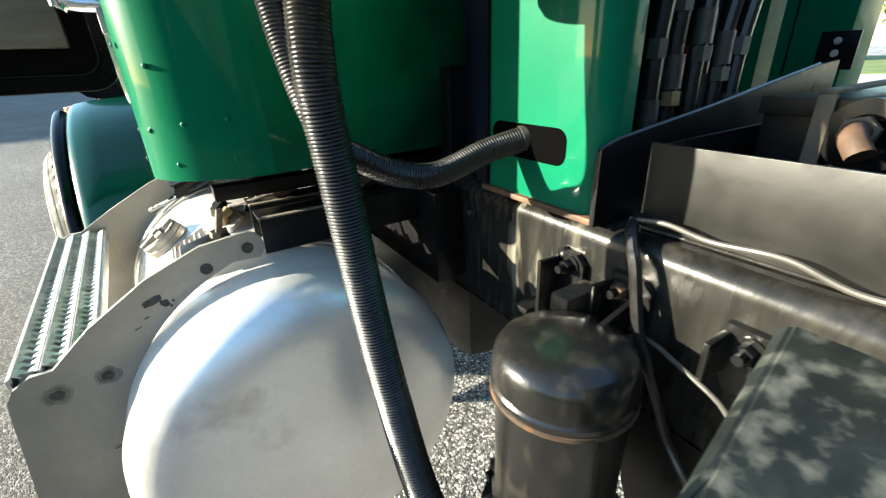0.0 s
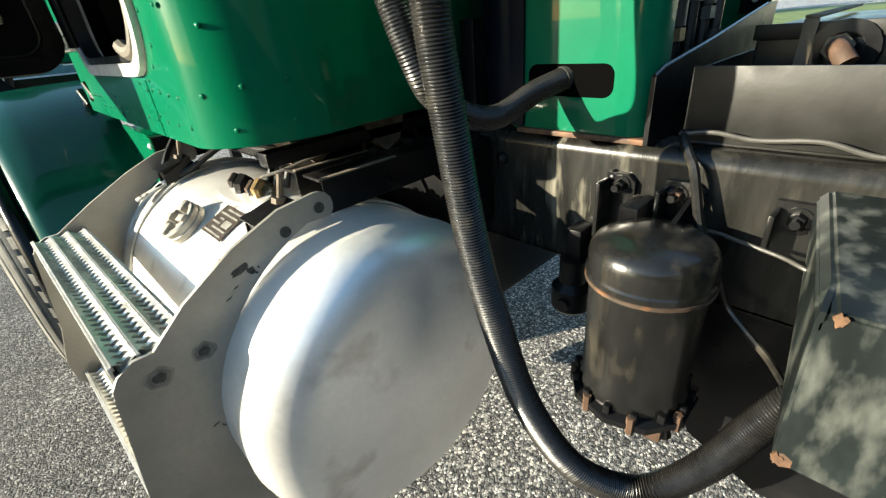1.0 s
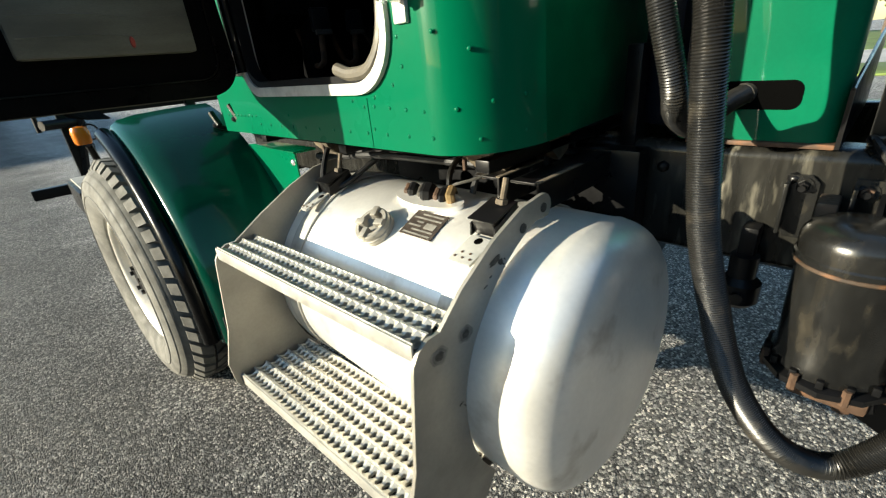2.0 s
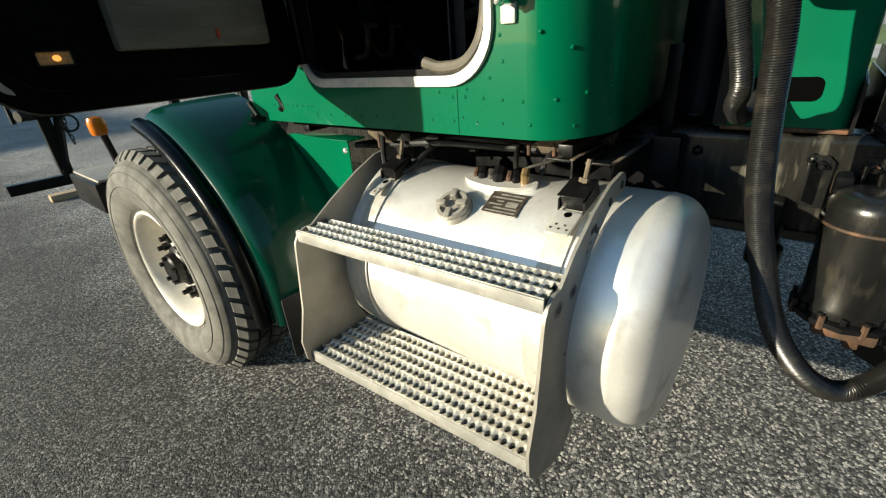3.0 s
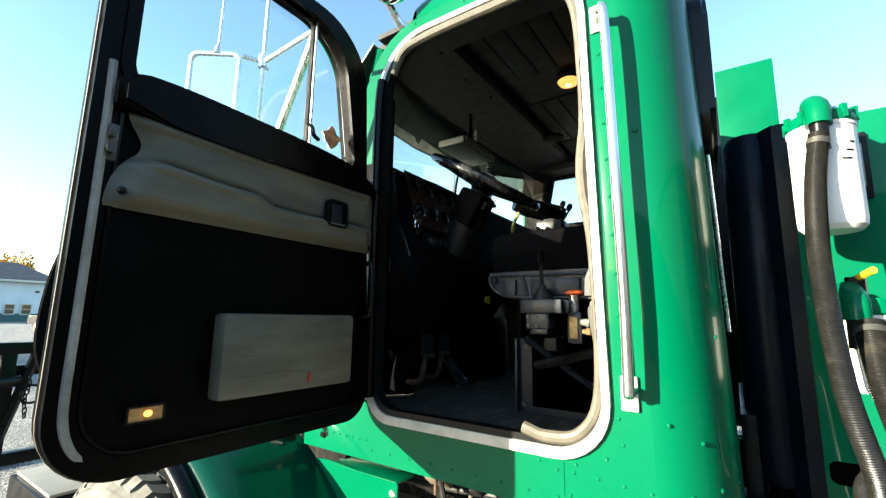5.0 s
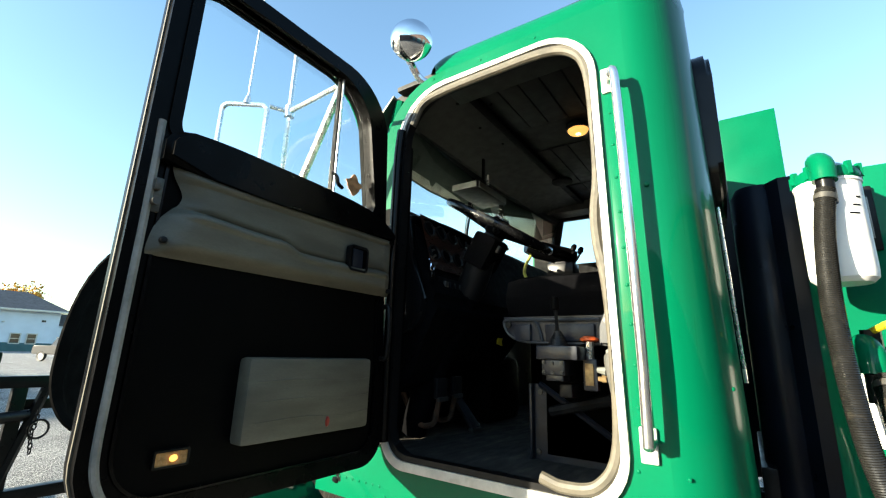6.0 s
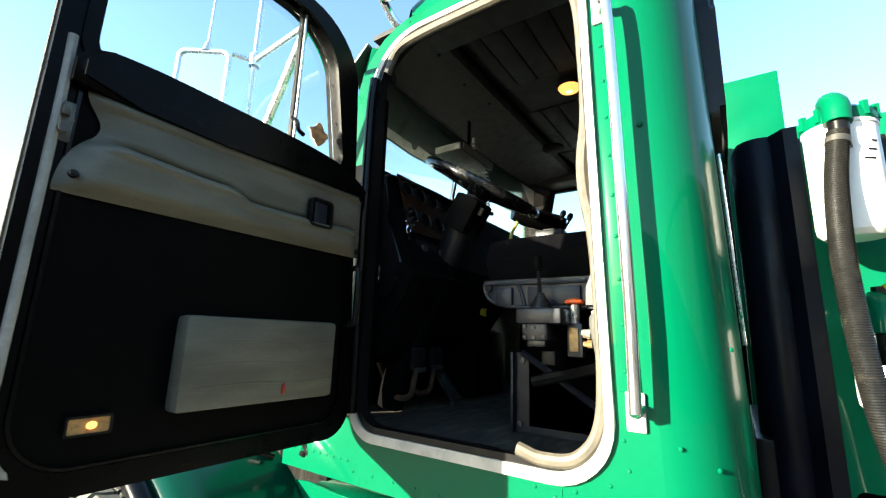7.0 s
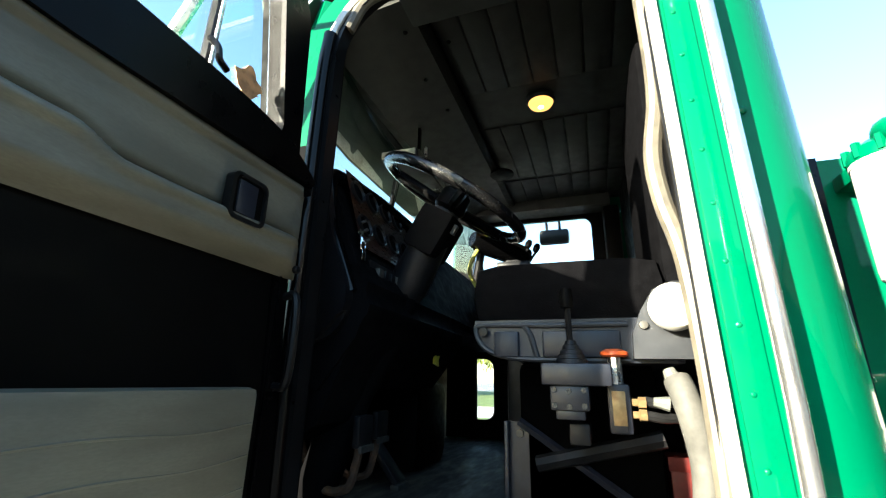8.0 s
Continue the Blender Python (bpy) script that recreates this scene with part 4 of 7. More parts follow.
for y in (0.845, 1.475):
    a0, a1 = -70, 200
    st = B()
    rows = [[(TX - r * math.sin(radians(a)), yy, TZ + r * math.cos(radians(a))) for r, yy in ((TR + 0.002, y - 0.03), (TR + 0.007, y - 0.03), (TR + 0.007, y + 0.03), (TR + 0.002, y + 0.03))] for a in range(a0, a1, 6)]
    grid_faces(st, rows)
    strap = part("strap", st, STRAPALU, ftank, "dull aluminium strap")
    # a pale folded bracket, open at its side, with an upright bolt through it
    lm = on_tank(y, 14)
    lug = B()
    sheet(lug, 1, -0.034, -0.03, [(-0.07, 0.008), (-0.062, 0.034), (0.02, 0.05), (0.03, 0.008)])
    sheet(lug, 1, 0.03, 0.034, [(-0.07, 0.008), (-0.062, 0.034), (0.02, 0.05), (0.03, 0.008)])
    box(lug, -0.066, 0.024, -0.034, 0.034, 0.046, 0.05, 0.001)
    bmesh.ops.transform(lug, matrix=lm, verts=lug.verts[:])
    part("strap_lug", lug, BLACK, strap, "folded strap bracket")
    wb = B()
    box(wb, -0.06, 0.02, -0.029, 0.029, 0.008, 0.045, 0.003)
    bmesh.ops.transform(wb, matrix=lm, verts=wb.verts[:])
    part("lug_block", wb, BLACK, strap)
    tb = B()
    tube(tb, [lm @ Vector((0.0, -0.005, 0.04)), lm @ Vector((0.03, -0.01, 0.1))], 0.0065, 8)
    tube(tb, [lm @ Vector((0.003, -0.005, 0.05)), lm @ Vector((0.008, -0.006, 0.06))], 0.014, 6)
    part("strap_bolt", tb, DUSTY, strap)
    tab = B()
    box(tab, -0.13, -0.045, -0.03 if y < 1 else -0.014, 0.03 if y < 1 else 0.014, 0.006, 0.014, 0.004)
    bmesh.ops.transform(tab, matrix=on_tank(y, 18), verts=tab.verts[:])
    part("strap_tab", tab, SILL, strap)
    mt2 = on_tank(y, 18)
    for dx, dy2 in ((-0.115, -0.02), (-0.115, 0.0), (-0.115, 0.02), (-0.1, -0.01), (-0.1, 0.012)):
        part("rivet", lathe(B(), [(0.0035, 0.0135), (0.003, 0.0155), (0, 0.016)], mt2 @ pose(dx, dy2, 0), 8), RUSTY, strap)
    # a near-black disc paints the shade inside the tab's hole
    part("hole", lathe(B(), [(0.011, 0.0138), (0.009, 0.0148), (0, 0.0148)], mt2 @ pose(-0.06, 0.0, 0), 12), NIGHT, strap)
cap = B()
m = on_tank(1.17, 35)
lathe(cap, [(0.052, 0), (0.052, 0.014), (0.05, 0.016), (0.05, 0.028), (0.047, 0.032), (0.037, 0.032), (0.034, 0.018), (0, 0.016)], m, 28)
filler = part("filler_cap", cap, PLATE, ftank, "cast aluminium filler cap")
for k in range(4):
    lug = box(B(), 0.018, 0.048, -0.009, 0.009, 0.015, 0.04, 0.003)
    bmesh.ops.transform(lug, matrix=m @ pose(0, 0, 0, 0, 0, 90 * k + 12), verts=lug.verts[:])
    part("lug", lug, PLATE, filler)
lb = B()
box(lb, -0.04, 0.04, -0.054, 0.054, 0.001, 0.004)
m = on_tank(1.034, 26)
bmesh.ops.transform(lb, matrix=m, verts=lb.verts[:])
lab = part("data_plate", lb, LABELPLATE, ftank, "dark data plate with worn print")
for k in range(6):
    pb = B()
    box(pb, -0.035 + k * 0.0125, -0.0305 + k * 0.0125, -0.047 + 0.05 * (k in (2, 3)), 0.045 - 0.02 * (k % 2), 0.0042, 0.0052)
    bmesh.ops.transform(pb, matrix=m, verts=pb.verts[:])
    part("print", pb, LABELBAR, lab)
pb = B()
box(pb, -0.012, 0.006, -0.042, -0.008, 0.0042, 0.0052)
bmesh.ops.transform(pb, matrix=m, verts=pb.verts[:])
part("print", pb, LABELBAR, lab)
m = on_tank(1.1, 10)
vf = B()
sheet(vf, 2, 0.0, 0.012, [(0.045 * math.cos(a), 0.12 * math.sin(a)) for a in (2 * math.pi * k / 28 for k in range(28))])
bmesh.ops.transform(vf, matrix=m, verts=vf.verts[:])
flange_p = part("sender_flange", vf, ALU, ftank)
for dy, h, rr, mt in ((-0.082, 0.03, 0.012, BRASS), (0.0, 0.021, 0.022, BLACK), (0.06, 0.018, 0.014, BLACK), (-0.055, 0.02, 0.013, BLACK), (0.03, 0.016, 0.01, CRIMP), (0.085, 0.016, 0.008, RUSTY), (-0.03, 0.018, 0.009, RUSTY)):
    part("fitting", tube(B(), [m @ Vector((0, dy, 0.01)), m @ Vector((0, dy, h)), m @ Vector((0.02, dy + 0.006, h + 0.01))], rr, 8), mt, flange_p)

# two angle bars that carry the tank from the chassis
for y in (0.795, 0.902):
    ab = B()
    box(ab, 0.2, 0.615, y, y + 0.006, 0.985, 1.055, 0.001)
    box(ab, 0.2, 0.615, y + 0.006, y + 0.075, 1.049, 1.055, 0.001)
    bar = part("angle_bar", ab, BLACK, ftank, "black angle bar with a pale worn edge")
    part("worn_edge", box(B(), 0.2, 0.385, y - 0.003, y + 0.009, 1.0555, 1.0585, 0.0005), DUSTY, bar)
# added plate, placed to keep stray sun off the chassis rail
part("hanger_plate", box(B(), 0.545, 0.615, 0.72, 1.7, 0.84, 1.06, 0.006), BLACK, ftank)

# ---- step unit: two cut plates with two serrated treads ----
steps = thing("step_unit", (-0.2, 1.16, 0.35), "aluminium cab steps with serrated treads between two plates", "step")


SKEW = 0.045                    # the steps stand closer in at the back


def step_plate(y0, y1, name, dx):
    """One side plate: an arm over the tank, a straight outer edge, and an inner edge that follows the tank."""
    outer = [(0.166 + 0.03 * math.cos(radians(d)), 1.019 + 0.03 * math.sin(radians(d))) for d in range(-50, 101, 25)]
    outer += [(0.09, 1.04), (0.0, 1.003), (-0.112 + 0.4 * dx, 0.943)]
    outer += [(-0.215 + dx + 0.055 * math.cos(a), 0.835 + 0.055 * math.sin(a)) for a in (radians(d) for d in (75, 105, 135, 160, 180))]
    outer += [(-0.295 + dx, 0.63), (-0.325 + dx, 0.52), (-0.32 + dx, 0.45), (-0.29 + dx, 0.405), (-0.2 + dx, 0.365)]
    inner = [(0.263 - 0.367 * math.sin(radians(d)), 0.653 + 0.367 * math.cos(radians(d))) for d in range(128, 17, -6)]
    return part(name, sheet(B(), 1, y0, y1, outer + [(-0.11, 0.352), (-0.06, 0.375)] + inner), PLATE, steps)


rear = step_plate(0.762, 0.77, "side_plate", SKEW)
front = step_plate(1.552, 1.56, "side_plate", 0.0)
for x, z, rr in ((-0.163, 0.842, 0.0125), (-0.093, 0.85, 0.0115)):
    for grow, lift, mt in ((1.75, 0.0003, SCUFFHALO), (1.35, 0.0006, SCUFFPALE), (0.85, 0.0009, SCUFF)):
        part("scuff", sheet(B(), 1, 0.7617 - lift, 0.7617, [(x + rr * grow * (1 + 0.06 * math.sin(3 * a + x * 40) + 0.04 * math.sin(7 * a)) * math.cos(a), z + rr * grow * 0.85 * (1 + 0.12 * math.cos(5 * a)) * math.sin(a)) for a in (2 * math.pi * j / 28 for j in range(28))]), mt, rear)
for x, z in ((0.093, 0.997), (0.166, 1.019)):
    part("bolt_hole", lathe(B(), [(0.0105, 0.0), (0.01, 0.002), (0.005, 0.0025), (0, 0.0025)], pose(x, 0.7617, z, 90, 0, 0), 16), SCUFF, rear)
rnd = random.Random(5)
for x, z, w, h in ((0.0, 0.962, 0.03, 0.011), (0.018, 0.954, 0.012, 0.012), (0.026, 0.946, 0.004, 0.003), (0.031, 0.955, 0.003, 0.004), (-0.014, 0.935, 0.008, 0.0012), (-0.03, 0.92, 0.011, 0.001), (0.03, 0.938, 0.003, 0.002), (-0.12, 0.70, 0.012, 0.0012), (-0.11, 0.69, 0.002, 0.008)):
    n = 18
    out = [(x + w * 0.5 * (1 + rnd.uniform(-0.22, 0.15)) * math.copysign(abs(math.cos(a)) ** 0.6, math.cos(a)) - 0.35 * h * math.sin(a), z + h * 0.5 * (1 + rnd.uniform(-0.3, 0.2)) * math.copysign(abs(math.sin(a)) ** 0.6, math.sin(a)) + 0.42 * w * 0.5 * math.cos(a)) for a in (2 * math.pi * j / n for j in range(n))]
    part("chipped_patch", sheet(B(), 1, 0.7606, 0.7617, out), SCUFF, rear)


def tread(name, x0, x1, z, rows, lip):
    """A step of pressed plank: rows of staggered lens-shaped openings between toothed ridges, over a dark sheet that
    paints the shade below.
    """
    skew = Matrix(((1, -SKEW / 0.79, 0, SKEW / 0.79 * 1.56), (0, 1, 0, 0), (0, 0, 1, 0), (0, 0, 0, 1)))
    bm = B()
    box(bm, x0, x1, 0.771, 1.551, z - 0.03, z - 0.026, 0)
    bmesh.ops.transform(bm, matrix=skew, verts=bm.verts[:])
    t = part(name, bm, PANSHADE, steps, "serrated aluminium tread")
    ed = B()
    box(ed, x0 - 0.005, x0, 0.771, 1.551, z - lip, z + 0.004, 0.0015)
    box(ed, x1, x1 + 0.005, 0.771, 1.551, z - 0.03, z + 0.004, 0.0015)
    bmesh.ops.transform(ed, matrix=skew, verts=ed.verts[:])
    part("folded_edge", ed, TREADEDGE, t)
    w, n = (x1 - x0) / rows, 34
    step = 0.778 / n
    for i in range(rows):
        sb = B()
        c, off = x0 + (i + 0.5) * w, (0.5 if i % 2 else 0.0)
        for k in range(n - 1):
            y = 0.7725 + (k + 0.5 + off) * step
            a, b = 0.42 * w, 0.5 * step
            # the frame of the cell: its long sides are ridges whose teeth rise towards the corners
            top = [sb.verts.new((c + u * a, y + v * b, z + h)) for u, v, h in
                   ((-1, -1, 0.007), (0, -1, -0.001), (1, -1, 0.007), (1, 0, 0.001), (1, 1, 0.007), (0, 1, -0.001), (-1, 1, 0.007), (-1, 0, 0.001))]
            hole = [sb.verts.new((c + u * a, y + v * b, z + h)) for u, v, h in
                    ((-0.5, -0.5, 0.001), (0, -0.62, -0.004), (0.5, -0.5, 0.001), (0.8, 0, -0.001), (0.5, 0.5, 0.001), (0, 0.62, -0.004), (-0.5, 0.5, 0.001), (-0.8, 0, -0.001))]
            deep = [sb.verts.new((v.co.x, v.co.y, z - 0.013)) for v in hole]
            for j in range(8):
                q = (j + 1) % 8
                sb.faces.new((top[j], top[q], hole[q], hole[j]))
                sb.faces.new((hole[j], hole[q], deep[q], deep[j]))
        bmesh.ops.transform(sb, matrix=skew, verts=sb.verts[:])
        part("toothed_band", sb, TREAD, t, angle=25)
        rd = B()
        for e in (c - 0.5 * w, c + 0.42 * w):
            box(rd, e, e + 0.08 * w, 0.7725, 1.5495, z - 0.004, z + 0.0062, 0.0012)
        bmesh.ops.transform(rd, matrix=skew, verts=rd.verts[:])
        part("ridge", rd, TREADEDGE, t)
    return t


tread("upper_tread", -0.255, -0.145, 0.885, 3, 0.03)
tread("lower_tread", -0.298, -0.07, 0.468, 6, 0.035)

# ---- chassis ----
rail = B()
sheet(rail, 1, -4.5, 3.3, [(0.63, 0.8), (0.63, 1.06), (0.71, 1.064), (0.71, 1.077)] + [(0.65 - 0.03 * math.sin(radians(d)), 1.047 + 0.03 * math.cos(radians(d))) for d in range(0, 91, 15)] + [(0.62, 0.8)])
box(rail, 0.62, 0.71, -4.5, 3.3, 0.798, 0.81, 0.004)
part("frame_rail", rail, FRAME, truck, "dirty black chassis rail, its pale worn patches kept to the sunlit stretch")
rail2 = B()
box(rail2, 2 * CX - 0.63, 2 * CX - 0.62, -4.5, 3.3, 0.8, 1.075, 0.004)
box(rail2, 2 * CX - 0.71, 2 * CX - 0.62, -4.5, 3.3, 1.065, 1.077, 0.004)
part("frame_rail", rail2, FRAME, truck)
for y in (0.5, -0.6, -2.0, 1.4):
    part("cross_member", box(B(), 0.63, 2 * CX - 0.63, y - 0.05, y + 0.05, 0.82, 1.06, 0.01), BLACK, truck)
# added black plate that fills the dark area below the rail
part("hanger_plate", sheet(B(), 0, 0.632, 0.646, [(-0.7, 0.797), (0.265, 0.797), (0.255, 0.62), (0.19, 0.45), (0.05, 0.38), (-0.5, 0.38), (-0.64, 0.5)]), BLACK, truck, "black plate added for the dark under the rail")
# unseen black bulk added to fill the deep shade under the cab
part("gearbox", box(B(), 0.72, 1.36, 0.85, 2.05, 0.42, 0.88, 0.08), BLACK, truck)
part("driveline_housing", tube(B(), [(CX, 2.6, 0.75), (CX, 1.6, 0.8), (CX, 1.2, 0.8), (CX, 1.0, 0.72), (CX, -3, 0.65)], [0.3, 0.28, 0.2, 0.1, 0.06], 14), BLACK, truck)
HEX = stud(0.016, 0.014, 6)
rivets(truck, HEX, BLACK, [(0.618, 0.41, 1.01), (0.612, 0.30, 1.0), (0.618, 0.685, 1.01), (0.618, 0.11, 0.98), (0.618, 0.03, 0.97)], name="frame_bolt")

for x, y, w in ((0.26, 0.98, 0.05), (0.3, 1.08, 0.035), (0.2, 1.62, 0.04), (0.42, 0.93, 0.05)):
    mnt = part("cab_mount", sheet(B(), 1, y - w, y + w, [(x - 0.05, 1.125), (x + 0.07, 1.125), (x + 0.05, 1.07), (x + 0.01, 1.05), (x - 0.03, 1.085)]), DUSTY, truck, "dusty cast cab mount")
    part("mount_bolt", tube(B(), [(x - 0.03, y - 0.01, 1.13), (x - 0.03, y - 0.01, 1.04)], 0.006, 8), RUSTY, mnt)
# near-black sheet: the shade under the cab put into its colour
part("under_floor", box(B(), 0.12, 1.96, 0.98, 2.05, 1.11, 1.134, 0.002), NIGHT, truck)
for y in (0.9, 1.45, 2.0):
    part("floor_rib", box(B(), 0.14, 1.94, y - 0.02, y + 0.02, 1.08, 1.1095, 0.004), BLACK, truck)

# unseen block added behind to cut sky light and darken reflections
part("rear_body", box(B(), 0.0, 2 * CX, -6.0, -1.1, 0.55, 2.7, 0.05), BLACK, truck, "unseen black block added behind to darken light and reflections")

# ---- front wheel, fender, hood, bumper ----
WX, WY, WZ, WR = -0.368, 2.516, 0.53, 0.535
wheel = thing("front_wheel", (WX, WY, 0), "dusty front wheel with a pale painted rim and chunky tread", "wheel")
wm = pose(WX, WY, WZ, 0, 90, 2.5)      # z points inward, along +x
tb = B()
lathe(tb, [(0.272, 0.04), (0.276, 0.02), (0.288, 0.0), (0.325, -0.025), (0.375, -0.04), (0.43, -0.038), (0.468, -0.022), (0.492, 0.004), (0.506, 0.03), (0.513, 0.06), (0.515, 0.14), (0.513, 0.22), (0.5, 0.262), (0.43, 0.295), (0.30, 0.275)], wm, 72)
tyre = part("tyre", tb, SIDEWALL, wheel)
N = 46
for row, (h0, h1, skew, gap, mt) in enumerate(((0.012, 0.082, 0.075, 0.33, SIDEWALL), (0.092, 0.138, -0.06, 0.4, TYRE), (0.148, 0.194, 0.06, 0.4, TYRE), (0.204, 0.262, -0.06, 0.36, TYRE))):
    lug = B()
    for k in range(N):
        a0 = 2 * math.pi * (k + 0.5 * (row % 2)) / N
        da = 2 * math.pi / N * gap
        ladder = []
        for f, zig in ((0.0, 0.0), (0.35, 0.25), (0.65, 0.75), (1.0, 1.0)):
            h = h0 + (h1 - h0) * f
            rad = 0.534 - (0.03 if (row == 0 and f == 0.0) else 0.016 if row == 3 and f == 1.0 else 0.0)
            ladder.append([lug.verts.new(wm @ Vector((rr * math.cos(a0 + d + skew * zig), rr * math.sin(a0 + d + skew * zig), h))) for rr in (0.488, rad) for d in (-da, da)])
        for p, q in zip(ladder, ladder[1:]):
            for i, j in ((0, 1), (1, 3), (3, 2), (2, 0)):
                lug.faces.new((p[i], p[j], q[j], q[i]))
        lug.faces.new([ladder[0][j] for j in (0, 2, 3, 1)])
        lug.faces.new([ladder[-1][j] for j in (0, 1, 3, 2)])
    part("tread", lug, mt, tyre, "dusty shoulder blocks" if row == 0 else "dark worn tread blocks")
for r0, lift in ((0.30, -0.009), (0.40, -0.0405), (0.458, -0.0275), (0.482, -0.0085)):
    part("sidewall_rib", lathe(B(), [(r0 - 0.004, lift + 0.003), (r0, lift - 0.0018), (r0 + 0.004, lift + 0.004)], wm, 72), SIDEWALL, tyre)
rb = B()
lathe(rb, [(0.276, 0.04), (0.284, 0.008), (0.282, -0.003), (0.274, -0.006), (0.266, -0.001), (0.259, 0.014), (0.247, 0.035), (0.242, 0.12), (0.225, 0.15), (0.2, 0.13), (0.185, 0.088), (0.17, 0.078), (0.11, 0.078), (0.0, 0.078)], wm, 64)
rim = part("rim", rb, RIM, wheel, "cream painted steel rim")
hb = B()
lathe(hb, [(0.098, 0.08), (0.095, 0.05), (0.075, 0.04), (0.07, 0.012), (0.06, 0.004), (0, 0.004)], wm, 28)
hub = part("hub", hb, BLACK, wheel, "greasy black hub")
for k in range(10):
    a = 2 * math.pi * (k + 0.3) / 10
    nb = B()
    p0, p1, p2 = (wm @ Vector((0.142 * math.cos(a), 0.142 * math.sin(a), h)) for h in (0.082, 0.05, 0.028))
    tube(nb, [p0, p1], 0.02, 6)
    tube(nb, [p1, p2], 0.012, 8)
    part("wheel_nut", nb, BLACK, rim)
for k in range(5):
    a = 2 * math.pi * (k + 0.5) / 5
    nb = B()
    tube(nb, [wm @ Vector((0.06 * math.cos(a), 0.06 * math.sin(a), 0.006)), wm @ Vector((0.06 * math.cos(a), 0.06 * math.sin(a), -0.008))], 0.011, 6)
    part("hub_bolt", nb, BLACK, hub)
part("axle", tube(B(), [(WX + 0.2, WY, WZ), (2 * CX - WX - 0.2, WY, WZ)], 0.06, 10), BLACK, truck)
wheel2 = copy_thing(wheel, pose(2 * CX - WX, WY, 0, 0, 0, 180))

FY, FZ = 2.56, 0.50


def fender_row(deg):
    a = radians(deg)
    row = []
    for x, r in ((-0.262, 0.675), (-0.262, 0.69), (-0.252, 0.712), (-0.225, 0.73), (-0.16, 0.742), (-0.05, 0.748), (0.06, 0.752), (0.12, 0.752)):
        r = r + 0.02 * (deg - 117) / 63
        row.append((x, FY + r * math.cos(a), FZ + r * math.sin(a) * (0.93 + 0.05 * max(0, 130 - deg) / 34)))
    return row


fen = part("fender", grid_faces(B(), [fender_row(d) for d in range(96, 187, 3)]), FENDERGREEN, truck, "glossy green quarter fender")
fen.modifiers.new("thick", "SOLIDIFY").thickness = 0.006
flare = B()
tube(flare, [(-0.285, FY + 0.672 * math.cos(radians(d)), FZ + 0.672 * (0.93 + 0.05 * max(0, 130 - d) / 34) * math.sin(radians(d))) for d in range(96, 189, 3)], 0.03, 14)
part("flare", flare, GLOSSVINYL, fen, "black rubber flare")
part("mud_flap", box(B(), -0.25, 0.2, 1.78, 1.786, 0.3, 0.56, 0.002), RUBBER, truck)
sp = B()
sheet(sp, 0, 0.115, 0.121, [(1.72, 0.5), (1.72, 1.06), (2.04, 1.075), (2.2, 1.06), (2.05, 0.95), (1.92, 0.8), (1.86, 0.5)])
box(sp, 0.112, 0.2, 1.72, 2.03, 1.06, 1.068, 0.002)
splash = part("splash_panel", sp, GREEN, truck)
rivets(splash, stud(0.012, 0.006), BRIGHT, [(0.114, 1.74, 1.03)], name="panel_bolt")
cs = B()
sheet(cs, 0, 0.13, 0.15, [(2.02, 1.14), (2.1, 1.25), (2.15, 1.5), (2.15, 2.0), (2.3, 2.0), (2.35, 1.14)])
part("cowl_side", cs, GREEN, truck)
for y, z in ((2.2, 1.13), (1.98, 1.16)):
    part("latch_stub", tube(B(), [(0.06, y, z + 0.02), (0.05, y + 0.03, z + 0.07)], 0.012, 8), BLACK, truck)
    part("rubber_latch", tube(B(), smooth_path([(0.09, y, z), (0.05, y + 0.02, z + 0.02), (0.08, y + 0.05, z + 0.01)]), 0.01, 8), BLACK, truck)
# hood tilted forward: the inside of its wheel arch shows beyond the door
hood = part("hood", grid_faces(B(), [[(-0.40 + 0.30 * (1 - math.sin(radians(a))) ** 1.1 + (0.22 if e > 2 else 0.05 * e), 3.5 + (0.0, 0.03, 0.16, 0.28)[e], 1.5 + 0.67 * math.cos(radians(a)) * (1.0 if a < 90 else 0.55) - 0.015 * e) for e in range(4)] for a in range(2, 150, 8)]), UNDERHOOD, truck, "dark underside of the tilted green hood")
hood.modifiers.new("thick", "SOLIDIFY").thickness = 0.012
hb2 = B()
grid_faces(hb2, [[(x, 3.78 + 0.05 * math.cos((x - CX) * 1.6), z) for x in (-0.18, 0.3, 0.7, CX, 1.4, 1.8, 2.26)] for z in (1.3, 1.5, 1.8, 2.1)])
part("hood_top", hb2, GREEN, truck)
bump = B()
box(bump, -0.405, 2 * CX + 0.405, 3.02, 3.5, 0.72, 0.87, 0.012)
fb = part("front_bumper", bump, BLACK, truck, "black steel bumper")
part("bumper_tread", box(B(), -0.385, 2 * CX + 0.385, 3.03, 3.48, 0.8715, 0.884, 0.003), PLATE, fb, "paler plate on top")
mk = part("marker_lamp", lathe(B(), [(0.03, -0.04), (0.036, -0.03), (0.039, 0.015), (0.032, 0.038), (0, 0.045)], pose(-0.305, 3.0, 1.13), 14), AMBER, truck, "amber marker lamp")
part("stalk", tube(B(), [(-0.29, 3.02, 1.08), (-0.25, 3.1, 0.86)], 0.016, 8), BLACK, mk)

